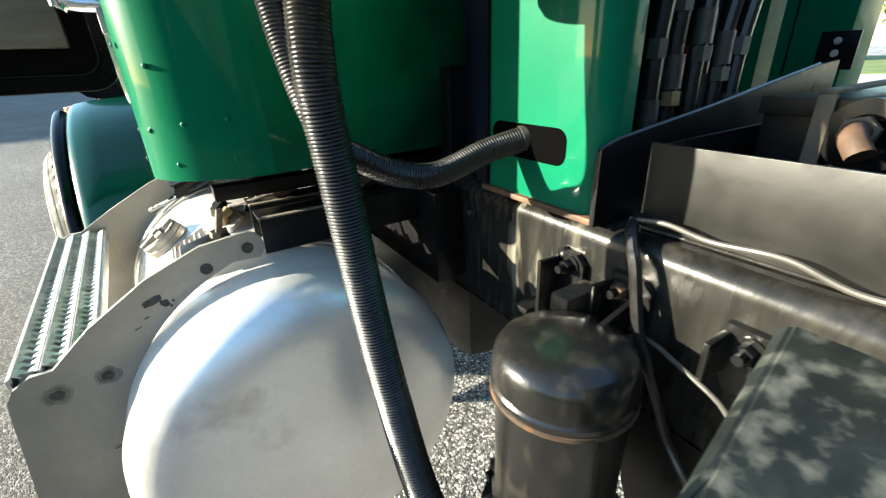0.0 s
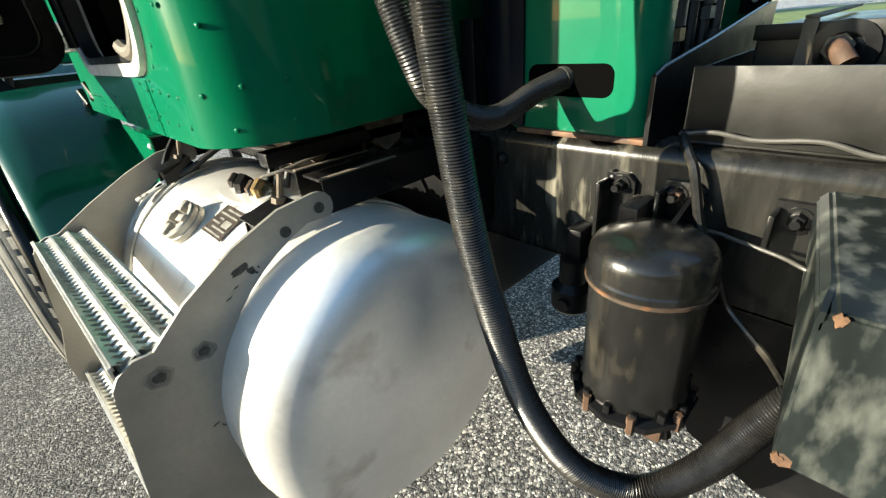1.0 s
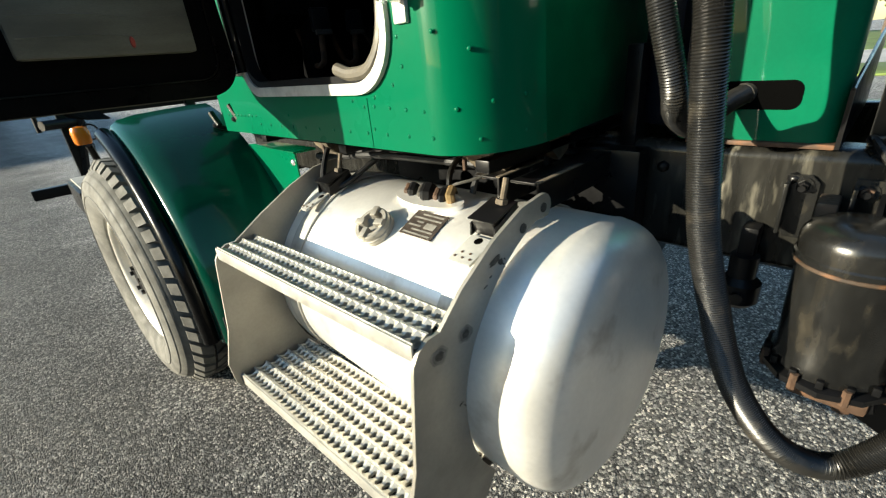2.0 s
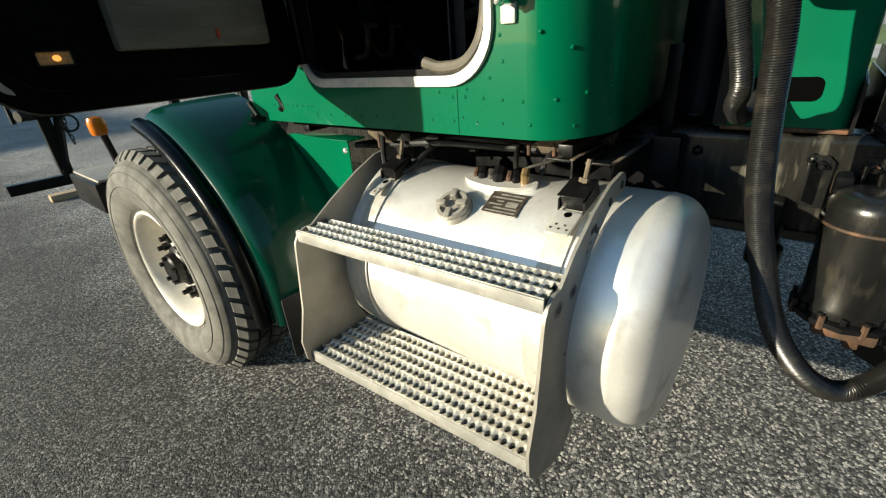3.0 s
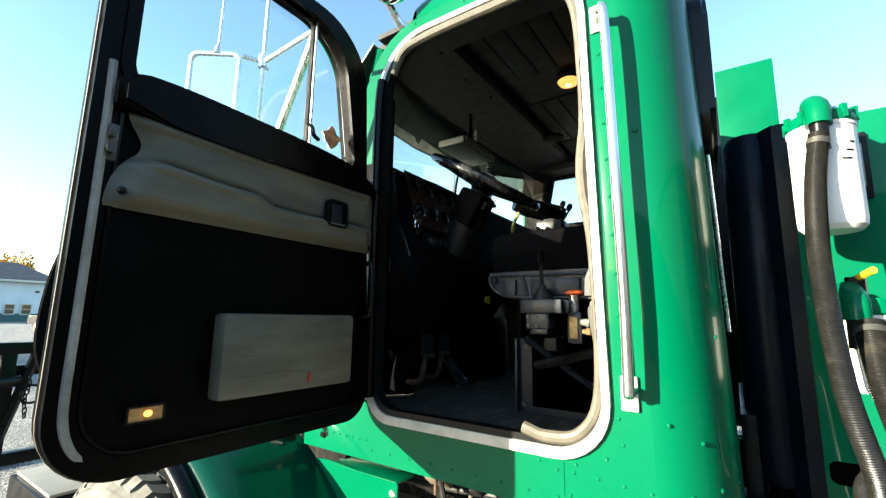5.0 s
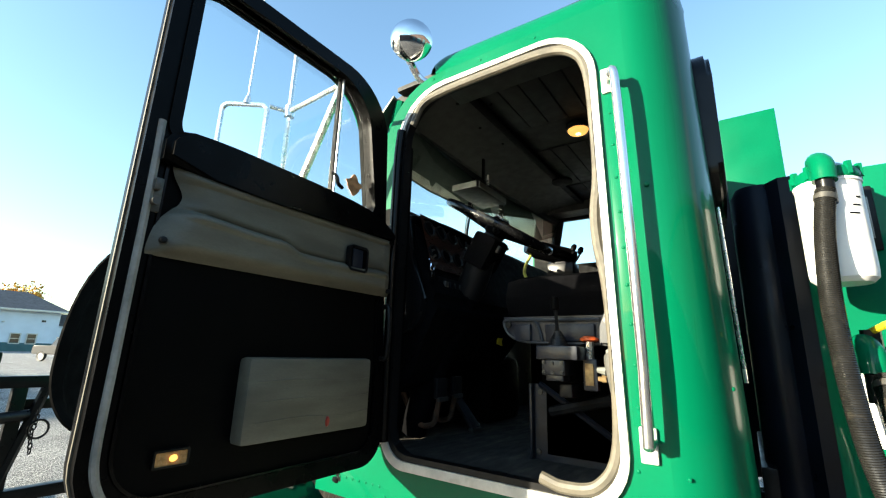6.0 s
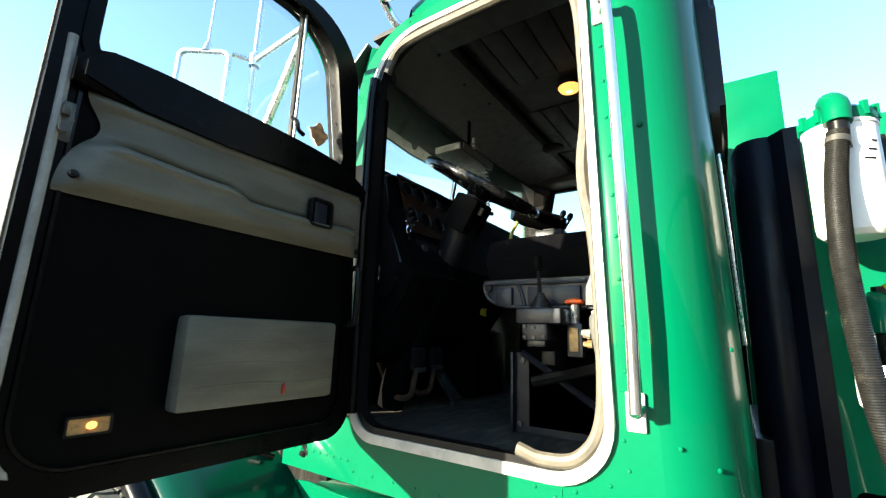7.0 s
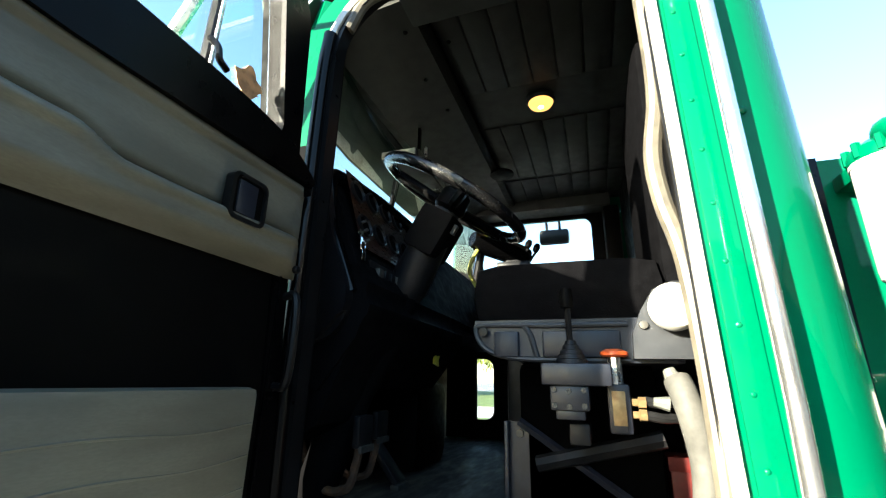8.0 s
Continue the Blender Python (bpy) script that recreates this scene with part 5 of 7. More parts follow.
# ---- behind the cab: hydraulic tank, filters, hoses ----
htank = thing("hydraulic_tank", (0.9, 0.52, 1.08), "tall green steel hydraulic oil tank behind the cab", "tank")
tk = B()
to = [(0.84, 0.685), (0.66, 0.685), (0.62, 0.655), (0.62, 0.40)] + [(0.66 - 0.04 * math.cos(radians(d)), 0.40 - 0.04 * math.sin(radians(d))) for d in range(15, 91, 15)] + [(0.68, 0.362), (0.84, 0.52)]
sheet(tk, 2, 1.085, 2.19, to)
part("tank_body", tk, TANKGREEN, htank)
# thin blue-black sheet over the edge facet, painting it into shade
part("tank_guard", sheet(B(), 2, 1.09, 2.196, [(0.84, 0.692), (0.655, 0.692), (0.613, 0.66), (0.613, 0.625), (0.6185, 0.625), (0.6185, 0.656), (0.658, 0.687), (0.84, 0.687)]), NAVYBLACK, htank, "thin dark sheet added over the tank's shaded edge")
# flat near-black sheet: the dark inside of the slot is painted on
part("slot", sheet(B(), 0, 0.6185, 0.63, rounded(0.432, 0.615, 1.155, 1.215, 0.02, 6)), NIGHT, htank, "near-black oval sheet painted as the slot's dark inside")
locker = thing("tall_locker", (1.95, 0.5, 1.08), "tall green steel cabinet beyond the exhaust stack", "cabinet")
tp = B()
box(tp, 1.89, 2.08, 0.509, 0.79, 1.0, 3.085, 0.008)
part("body", tp, GREEN_DULL, locker)
# added block: the cabinet edge's shade is put into its navy colour
part("side_post", box(B(), 2.05, 2.2, 0.7, 0.882, 1.0, 3.0, 0.008), NAVYBLACK, locker, "blue-black block added as the cabinet's shaded edge")
part("door_seam", box(B(), 1.885, 1.8895, 0.66, 0.664, 1.2, 1.9, 0.001), BLACK, locker)
pipe = thing("exhaust_stack", (0.95, 0.69, 1.1), "black exhaust stack standing behind the cab", "exhaust")
part("muffler", lathe(B(), [(0.03, 0), (0.06, 0.02), (0.066, 0.04), (0.066, 0.52), (0.055, 0.58), (0.03, 0.61), (0, 0.615)], pose(0.97, 0.69, 1.6), 24), BLACK, pipe)
part("pipe", tube(B(), smooth_path([(0.9, 0.74, 0.8), (0.96, 0.7, 1.1), (0.97, 0.69, 1.4), (0.97, 0.69, 1.62)]), 0.032, 16), BLACK, pipe)
part("clamp", tube(B(), [(0.97, 0.69, 1.57), (0.97, 0.69, 1.61)], 0.04, 16), BLACK, pipe)
# the blue sheen along this pipe is part of its base colour
part("stack_pipe", lathe(B(), [(0.03, 0), (0.07, 0.012), (0.075, 0.03), (0.075, 1.07), (0.06, 1.1), (0, 1.105)], pose(0.72, 0.718, 1.1), 28), NAVYBLACK, pipe, "blue-black pipe with its blue sheen put in the colour")
part("cross_bar", box(B(), 0.62, 1.46, 0.765, 0.806, 1.05, 1.31, 0.006), BLACK, pipe, "black mounting bar")
part("heat_shield", box(B(), 1.08, 1.1, 0.59, 0.775, 1.1, 2.18, 0.004), BLACK, pipe)
part("shield_edge", box(B(), 0.93, 0.936, 0.752, 0.757, 1.85, 2.12, 0.001), SILL, pipe)
rw = sheet(B(), 1, 0.796, 0.86, rounded(0.3, 1.78, 2.03, 2.575, 0.13, 8))
for v in rw.verts:
    v.co.y += ASKEW * (v.co.x - 0.3)
bmesh.ops.bevel(rw, geom=[e for e in rw.edges if max(v.co.y - ASKEW * (v.co.x - 0.3) for v in e.verts) < 0.803], offset=0.014, segments=3, affect="EDGES", clamp_overlap=True)
rear = part("rear_window_frame", rw, GLOSSVINYL, truck, "black rubber frame of the rear window")
rp = sheet(B(), 1, 0.7945, 0.7965, rounded(0.36, 1.72, 2.09, 2.515, 0.09, 8))
for v in rp.verts:
    v.co.y += ASKEW * (v.co.x - 0.3)
part("rear_pane", rp, DARKPANE, rear, "dark rear window pane")
part("back_trim", tube(B(), [(0.275, leant(YB, z) - 0.007, z) for z in (1.56, 1.7, 1.85, 2.02)], 0.0045, 8), BRIGHT, truck, "thin bright strip down the back wall")
wl = B()
box(wl, 0.61, 0.72, 0.36, 0.64, 1.077, 1.088, 0.003)
part("base_plate", wl, RUSTY, htank, "rusty base plate")
part("sight_gauge", box(B(), 0.604, 0.619, 0.45, 0.492, 1.93, 2.125, 0.006), BLACK, htank)
part("gauge_glass", box(B(), 0.601, 0.6035, 0.464, 0.478, 1.965, 2.09, 0.001), PLATE, htank)


def oil_filter(y, z0, h, r, name_label):
    f = thing("oil_filter", (0.45, y, z0), name_label, "filter", "oil filters")
    c = B()
    lathe(c, [(0, 0), (r * 0.8, 0.0), (r * 0.97, 0.012), (r, 0.03), (r, h - 0.01), (r * 1.04, h - 0.008), (r * 1.04, h), (0, h)], pose(0.44, y, z0), 28)
    can = part("canister", c, WHITE, f, "white painted canister")
    for k in range(3):
        b = B()
        a0 = 200 + 9 * k
        rows = [[(0.44 + (r + 0.0008) * math.cos(radians(a)), y + (r + 0.0008) * math.sin(radians(a)), z0 + h * (0.62 + 0.08 * k) + dz) for dz in (0, 0.005)] for a in range(a0, a0 + 24 - 5 * k, 4)]
        grid_faces(b, rows)
        part("print", b, BLACK, can)
    hd = B()
    lathe(hd, [(r * 1.06, h), (r * 1.08, h + 0.012), (r * 1.0, h + 0.03), (r * 0.6, h + 0.05), (0, h + 0.055)], pose(0.44, y, z0), 24)
    for k in range(10):
        a = 2 * math.pi * k / 10
        tube(hd, [(0.44 + r * math.cos(a), y + r * math.sin(a), z0 + h + 0.005), (0.44 + r * math.cos(a), y + r * math.sin(a), z0 + h + 0.04)], 0.009, 6)
    box(hd, 0.44, 0.62, y - 0.03, y + 0.03, z0 + h + 0.0, z0 + h + 0.04, 0.008)
    part("filter_head", hd, GREEN, f, "green cast filter head")
    el = B()
    tube(el, smooth_path([(0.44, y, z0 + h + 0.03), (0.40, y + 0.015, z0 + h + 0.055), (0.362, y + 0.012, z0 + h + 0.03), (0.354, y + 0.014, z0 + h - 0.015)], 5), 0.027, 14)
    part("elbow", el, GREEN, f, "green pipe elbow")
    nk = B()
    tube(nk, [(0.354, y + 0.014, z0 + h - 0.015), (0.353, y + 0.015, z0 + h - 0.078)], 0.02, 12)
    part("hose_tail", nk, BLACK, f)
    return f


oil_filter(0.572, 1.815, 0.275, 0.07, "white spin-on oil filter under a green cast head")
oil_filter(0.55, 1.425, 0.18, 0.062, "white spin-on oil filter, lower down on the tank")
lev = thing("valve_lever", (0.4, 0.56, 1.69), "small yellow-handled shut-off valve on the filter line", "valve")
part("handle", tube(B(), [(0.40, 0.55, 1.69), (0.33, 0.53, 1.705)], 0.008, 8), YELLOW, lev)
part("stem", tube(B(), [(0.40, 0.55, 1.63), (0.40, 0.55, 1.695)], 0.02, 8), BLACK, lev)


def even(pts, step):
    """Points at even steps along a path."""
    out, left = [pts[0]], step
    for a, b in zip(pts, pts[1:]):
        d, done = (b - a).length, 0.0
        while d - done >= left:
            done += left
            out.append(a.lerp(b, done / d))
            left = step
        left -= d - done
    return out


def hose(label, pts, r):
    h = thing("hydraulic_hose", pts[0], label, "hose", "suction hoses")
    path = even(smooth_path(pts, 12), 0.0025)
    part("hose_wall", tube(B(), path, r, 12, ridge=0.075), HOSE, h)
    for k in (6, len(path) - 14):
        part("hose_clamp", tube(B(), path[k:k + 7], r * 1.07, 14), CRIMP, h, "steel hose clamp")
    return h


hb_ = hose("black ribbed rubber hose curving from a filter into the tank", [(0.352, 0.589, 2.05), (0.324, 0.612, 1.9), (0.262, 0.628, 1.7), (0.247, 0.615, 1.447), (0.277, 0.575, 1.245), (0.345, 0.585, 1.18), (0.449, 0.575, 1.142), (0.56, 0.557, 1.172), (0.65, 0.525, 1.195)], 0.0225)
ha_ = hose("thick black ribbed rubber hose looping low behind the fuel tank", [(0.345, 0.545, 1.585), (0.29, 0.547, 1.47), (0.266, 0.525, 1.325), (0.274, 0.515, 1.185), (0.286, 0.495, 0.994), (0.294, 0.459, 0.842), (0.31, 0.397, 0.652), (0.345, 0.304, 0.515), (0.425, 0.208, 0.458), (0.464, 0.126, 0.56), (0.508, 0.048, 0.738), (0.563, -0.038, 0.806)], 0.0285)

# vertical lines with crimped fittings behind the tank, against a near-black plate added for the dark there
back_plate = thing("bulkhead_plate", (1.1, 0.62, 1.08), "near-black plate added as the dark behind the pressure lines", "plate")
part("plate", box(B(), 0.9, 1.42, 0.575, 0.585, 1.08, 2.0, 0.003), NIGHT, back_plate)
part("bracket", box(B(), 1.12, 1.2, 0.52, 0.575, 1.2, 1.33, 0.006), RED, back_plate, "red painted bracket")
for k, (x, y, lean) in enumerate(((0.80, 0.415, 0.02), (0.855, 0.415, 0.012), (0.90, 0.405, 0.03), (0.95, 0.425, 0.03), (0.96, 0.40, 0.045), (0.99, 0.385, 0.05))):
    hl = thing("pressure_line", (x, y, 1.1), "greasy black pressure line with crimped steel fittings", "hose", "pressure lines")
    part("line", tube(B(), smooth_path([(x, y, 1.02), (x + lean * 0.4, y + 0.01, 1.3), (x + lean, y + 0.01, 1.5), (x + lean, y + 0.03, 1.8)]), 0.0135, 10), HOSE, hl)
    z = 1.19 + 0.035 * ((k * 2) % 5)
    f = lean * 0.4 * (z - 1.02) / 0.28
    part("crimp", tube(B(), [(x + f, y + 0.006, z), (x + f, y + 0.007, z + 0.055)], 0.0165, 12), CRIMP, hl, "dull steel crimp")
    part("nut", tube(B(), [(x + f, y + 0.005, z - 0.028), (x + f, y + 0.006, z - 0.004)], 0.0175, 6), BRASS if k == 1 else CRIMP, hl)
    part("nut", tube(B(), [(x + f * 1.4, y + 0.01, z + 0.12), (x + f * 1.5, y + 0.01, z + 0.15)], 0.017, 6), CRIMP, hl)

# plates and deck behind
deck = thing("mounting_plate", (0.63, 0.36, 1.08), "black steel mounting plate with a ragged slanting top edge", "plate")
dp = B()
sheet(dp, 1, 0.352, 0.36, [(0.603, 1.08), (0.603, 1.16), (0.604, 1.194), (0.64, 1.205), (0.88, 1.232), (1.27, 1.284), (1.36, 1.29), (1.36, 1.08)])
part("plate", dp, BLACK, deck)
part("edge_flange", tube(B(), [(0.605, 0.356, 1.196), (0.64, 0.356, 1.206), (0.88, 0.356, 1.233), (1.27, 0.356, 1.285)], 0.004, 6), FRAME, deck)
tray = thing("side_tray", (0.7, -0.6, 1.08), "black steel tray along the chassis rail", "tray")
tr = B()
box(tr, 0.662, 0.668, -2.6, 0.315, 1.082, 1.205, 0.001)
box(tr, 0.662, 1.3, -2.6, 0.315, 1.079, 1.085, 0.001)
part("tray_wall", tr, TRAYSTEEL, tray, "scuffed dark grey wall")
part("end_wall", box(B(), 0.67, 1.3, 0.309, 0.315, 1.085, 1.2, 0.001), BLACK, tray)
inner = B()
box(inner, 0.9, 1.6, -2.0, 0.285, 1.085, 1.245, 0.006)
part("inner_box", inner, BLACK, tray, "black inner deck")
part("deck_lip", box(B(), 0.892, 0.9, -2.0, 0.29, 1.225, 1.252, 0.003), TRAYSTEEL, tray)
for y in (0.205, 0.03):
    sb = B()
    box(sb, 0.884, 0.8915, y - 0.011, y + 0.011, 1.10, 1.258, 0.002)
    box(sb, 0.884, 1.55, y - 0.011, y + 0.011, 1.258, 1.264, 0.002)
    part("strap_bar", sb, DUSTY, tray, "pale painted strap bar")
elb = part("pipe_elbow", tube(B(), smooth_path([(0.89, 0.158, 1.21), (0.86, 0.157, 1.212), (0.835, 0.15, 1.208), (0.825, 0.135, 1.19)], 6), 0.016, 12), RUSTY, tray, "rusty pipe elbow")
part("nut", tube(B(), [(0.888, 0.158, 1.21), (0.872, 0.158, 1.211)], 0.023, 6), DUSTY, elb)
part("flange", lathe(B(), [(0.05, 0.0), (0.05, 0.006), (0.03, 0.008)], pose(0.8918, 0.152, 1.205, 0, -90, 0), 20), BLACK, elb)
part("edge_stripe", box(B(), 1.884, 1.8895, 0.70, 0.745, 1.0, 1.5, 0.001), PALEYELLOW, locker, "pale yellow stripe")
br = part("hole_bracket", box(B(), 1.735, 1.745, 0.44, 0.53, 1.255, 1.355, 0.002), BLACK, locker)
part("bracket_arm", box(B(), 1.745, 1.89, 0.523, 0.531, 1.255, 1.355, 0.002), BLACK, locker)
# pale discs painted in for the two see-through holes of the bracket
for z in (1.298, 1.33):
    part("bright_bolt", lathe(B(), [(0.01, 0.0), (0.008, 0.004), (0, 0.005)], pose(1.7345, 0.487, z, 0, -90, 0), 12), SILL, br)

# black canister with a flange of bolts
can = thing("air_canister", (0.47, 0.274, 0.66), "black steel canister with rust along its lip, hung from the chassis", "canister")
KX, KY = 0.472, 0.272
cb = B()
lathe(cb, [(0, 0.675), (0.095, 0.675), (0.095, 0.70), (0.09, 0.71), (0.093, 0.9), (0.0935, 0.905)], pose(KX, KY, 0), 36)
part("body", cb, CANPAINT, can)
lid = B()
lathe(lid, [(0.0935, 0.905), (0.099, 0.908), (0.1, 0.918), (0.097, 0.922), (0.0975, 0.945), (0.095, 0.958), (0.088, 0.969), (0.076, 0.976), (0.045, 0.981), (0, 0.983)], pose(KX, KY, 0), 36)
part("lid", lid, CANPAINT, can, "domed glossy lid")
part("lip", lathe(B(), [(0.0945, 0.897), (0.1005, 0.901), (0.1005, 0.907), (0.0945, 0.909)], pose(KX, KY, 0), 36), LIPRUST, can, "rusty clamp band")
fl = B()
lathe(fl, [(0.0, 0.655), (0.112, 0.655), (0.112, 0.668), (0.09, 0.676), (0, 0.676)], pose(KX, KY, 0), 10)
flange = part("flange", fl, BLACK, can)
for k in range(8):
    a = 2 * math.pi * k / 8 + 0.4
    x, y = KX + 0.104 * math.cos(a), KY + 0.104 * math.sin(a)
    tbm = B()
    tube(tbm, [(x, y, 0.648), (x, y, 0.684)], 0.0075, 6)
    part("bolt", tbm, RUSTY, flange)
vb = B()
box(vb, KX - 0.05, KX + 0.09, KY - 0.08, KY + 0.05, 0.6, 0.655, 0.012)
tube(vb, [(KX + 0.03, KY - 0.04, 0.6), (KX + 0.05, KY - 0.05, 0.54)], 0.02, 8)
part("valve_block", vb, RUSTY, can)
def rail_bracket(y0, y1, z0, z1, bolts, rust):
    """A folded flat bracket bolted to the rail's web."""
    b = thing("rail_bracket", (0.61, (y0 + y1) / 2, z0), "black bolted steel bracket on the chassis rail", "bracket", "rail brackets")
    pl = sheet(B(), 0, 0.607, 0.6185, [(y0, z0), (y0, z1 - 0.015), (y0 + 0.015, z1), (y1, z1), (y1, z0 + 0.03), (y1 - 0.012, z0)])
    part("plate", pl, CANPAINT, b)
    part("flange", box(B(), 0.56, 0.607, y1 - 0.008, y1, z0 + 0.02, z1 - 0.01, 0.002), CANPAINT, b)
    for y, z in bolts:
        part("washer", lathe(B(), [(0.019, 0), (0.019, 0.003), (0, 0.003)], pose(0.607, y, z, 0, -90, 0), 14), CANPAINT, b)
        part("bolt", lathe(B(), [(0.0125, 0.003), (0.0125, 0.014), (0.011, 0.016), (0, 0.016)], pose(0.607, y, z, 0, -90, 0), 6), RUSTY if rust else BLACK, b)
        part("stud_end", tube(B(), [(0.593, y, z), (0.578, y, z)], 0.007, 8), BLACK, b)
    return b


rail_bracket(0.365, 0.42, 0.88, 1.022, [(0.392, 1.0)], False)
rail_bracket(0.245, 0.312, 0.9, 1.024, [(0.291, 1.0), (0.265, 0.93)], True)
rail_bracket(0.085, 0.148, 0.93, 1.02, [(0.117, 0.995)], False)
part("hanger", box(B(), 0.53, 0.607, 0.325, 0.36, 0.93, 0.99, 0.006), LIPRUST, can, "rusty hanger")
part("hanger", sheet(B(), 1, 0.262, 0.27, [(0.5, 0.97), (0.607, 1.0), (0.607, 0.94), (0.52, 0.94)]), BLACK, can)
av = thing("air_valve", (0.58, 0.47, 0.7), "black air relay valve hanging behind the canister", "valve")
avb = B()
lathe(avb, [(0, 0), (0.035, 0.0), (0.045, 0.012), (0.045, 0.06), (0.03, 0.075), (0.03, 0.13), (0.0, 0.135)], pose(0.575, 0.462, 0.70), 20)
part("body", avb, BLACK, av)
part("mount", box(B(), 0.565, 0.62, 0.445, 0.48, 0.82, 0.9, 0.006), BLACK, av)
part("port", tube(B(), [(0.575, 0.462, 0.735), (0.52, 0.455, 0.735)], 0.014, 8), BLACK, av)
for k in range(3):
    part("drain_fitting", tube(B(), [(KX - 0.03 + 0.05 * k, KY - 0.07 + 0.02 * k, 0.655), (KX - 0.03 + 0.05 * k, KY - 0.08 + 0.02 * k, 0.61 - 0.01 * k)], 0.012, 6), RUSTY if k == 2 else BLACK, can)
for k in range(14):
    a = 2 * math.pi * k / 14
    part("rib", box(B(), KX + 0.1 * math.cos(a) - 0.006, KX + 0.1 * math.cos(a) + 0.006, KY + 0.1 * math.sin(a) - 0.006, KY + 0.1 * math.sin(a) + 0.006, 0.672, 0.69, 0.002), BLACK, flange)

bat = thing("black_box", (0.55, -0.3, 0.76), "black painted steel box with chipped rusty edges", "box")
BOXPAINT = mat("box_paint", (0.013, 0.017, 0.0165), 0.34, vary=0.5, scale=14, bump=0.05, dirt=(0.085, 0.09, 0.08), dirt_scale=28, dirt_amount=0.5, stretch=(1, 1, 0.35), spec=0.2)
CHIPRUST = mat("chipped_rust", (0.11, 0.055, 0.025), 0.7, vary=0.5, scale=80, bump=0.1)
bb = B()
sheet(bb, 0, 0.35, 0.64, [(-0.75, 0.765), (-0.75, 1.0), (0.045, 1.0), (0.058, 0.985), (0.05, 0.765)])
for v in bb.verts:
    v.co.z += 0.045 * (v.co.x - 0.35) / 0.29 * (1.0 if v.co.z > 0.9 else 0.0)
    v.co.y += 0.05 * (v.co.x - 0.35) / 0.29 * (1.0 if v.co.z > 0.98 and v.co.y > 0 else 0.0)
bmesh.ops.bevel(bb, geom=bb.edges[:], offset=0.004, segments=2, affect="EDGES")
part("body", bb, BOXPAINT, bat)
part("lid_edge", sheet(B(), 1, 0.052, 0.058, [(0.35, 0.975), (0.35, 0.998), (0.63, 1.04), (0.63, 1.017)]), BOXPAINT, bat)
for y, z, w in ((0.04, 0.994, 0.006), (0.045, 0.776, 0.006)):
    part("chip", sheet(B(), 0, 0.3475, 0.3496, [(y + w * math.cos(a) * (1 + 0.3 * math.sin(3 * a)), z + 0.008 * math.sin(a) * (1 + 0.3 * math.cos(5 * a))) for a in (2 * math.pi * k / 14 for k in range(14))]), CHIPRUST, bat)
for y in (0.06, -0.2):
    part("foot_bolt", lathe(B(), [(0.012, 0), (0.012, 0.01), (0, 0.012)], pose(0.36, y - 0.02, 0.775, 0, -90, 0), 6), RUSTY, bat)


def cable(label, pts, r, material):
    c = thing("cable", pts[0], label, "cable", "loose cables")
    part("sheath", tube(B(), smooth_path(pts, 10), r, 8), material, c)


cable("thick black air line dropping over the rail to the canister", [(0.67, 0.31, 1.09), (0.645, 0.307, 1.098), (0.618, 0.297, 1.092), (0.598, 0.278, 1.07), (0.59, 0.265, 1.05), (0.58, 0.24, 0.967), (0.577, 0.222, 0.935), (0.575, 0.212, 0.915)], 0.0085, HOSE)
cable("thin black air line running down past the canister", [(0.575, 0.214, 0.92), (0.576, 0.19, 0.87), (0.575, 0.169, 0.827), (0.565, 0.13, 0.796), (0.56, 0.09, 0.76), (0.57, 0.05, 0.7)], 0.0065, HOSE)
cable("grey corrugated loom along the top of the rail", [(0.63, 0.31, 1.1), (0.635, 0.26, 1.106), (0.64, 0.2, 1.098), (0.64, 0.12, 1.104), (0.64, 0.05, 1.09), (0.64, -0.05, 1.1), (0.64, -0.2, 1.092), (0.64, -0.8, 1.1)], 0.004, LOOM)
cable("black loom behind the grey one on the rail", [(0.66, 0.31, 1.081), (0.668, 0.2, 1.081), (0.67, 0.08, 1.082), (0.668, -0.1, 1.081), (0.67, -0.8, 1.082)], 0.0035, RUBBER)
cable("pale wire running behind the canister", [(0.6, 0.28, 0.95), (0.585, 0.215, 0.955), (0.575, 0.187, 0.955), (0.55, 0.12, 0.955), (0.53, 0.09, 0.955), (0.52, 0.06, 0.95)], 0.0033, LOOM)
cable("black hose looping over the front tank strap", [(0.24, 1.66, 1.1), (0.16, 1.58, 1.07), (0.1, 1.52, 1.02), (0.08, 1.48, 0.985), (0.12, 1.44, 0.99), (0.2, 1.42, 1.03), (0.3, 1.4, 1.08)], 0.009, RUBBER)
cable("black fuel line from the sender to the chassis", [(0.215, 1.0, 1.0), (0.24, 0.99, 1.05), (0.33, 0.96, 1.075), (0.45, 0.92, 1.07), (0.6, 0.88, 1.02)], 0.008, RUBBER)
cable("black return line from the sender to the chassis", [(0.21, 1.08, 0.995), (0.25, 1.1, 1.045), (0.36, 1.14, 1.07), (0.5, 1.2, 1.06), (0.6, 1.25, 1.0)], 0.008, HOSE)
cable("grey wire hanging from the sender unit", [(0.2, 1.04, 1.0), (0.17, 1.02, 1.03), (0.2, 0.96, 1.05), (0.28, 0.9, 1.08)], 0.004, LOOM)
for k in range(4):
    x = 0.33 + 0.07 * k
    cable("black line under the cab floor", [(x, 0.9, 1.04 + 0.01 * k), (x - 0.04, 1.15, 1.05), (x - 0.1, 1.4, 1.06 + 0.01 * k), (x - 0.06, 1.7, 1.02), (0.3, 1.9, 1.0)], 0.011 + 0.002 * (k % 2), RUBBER)

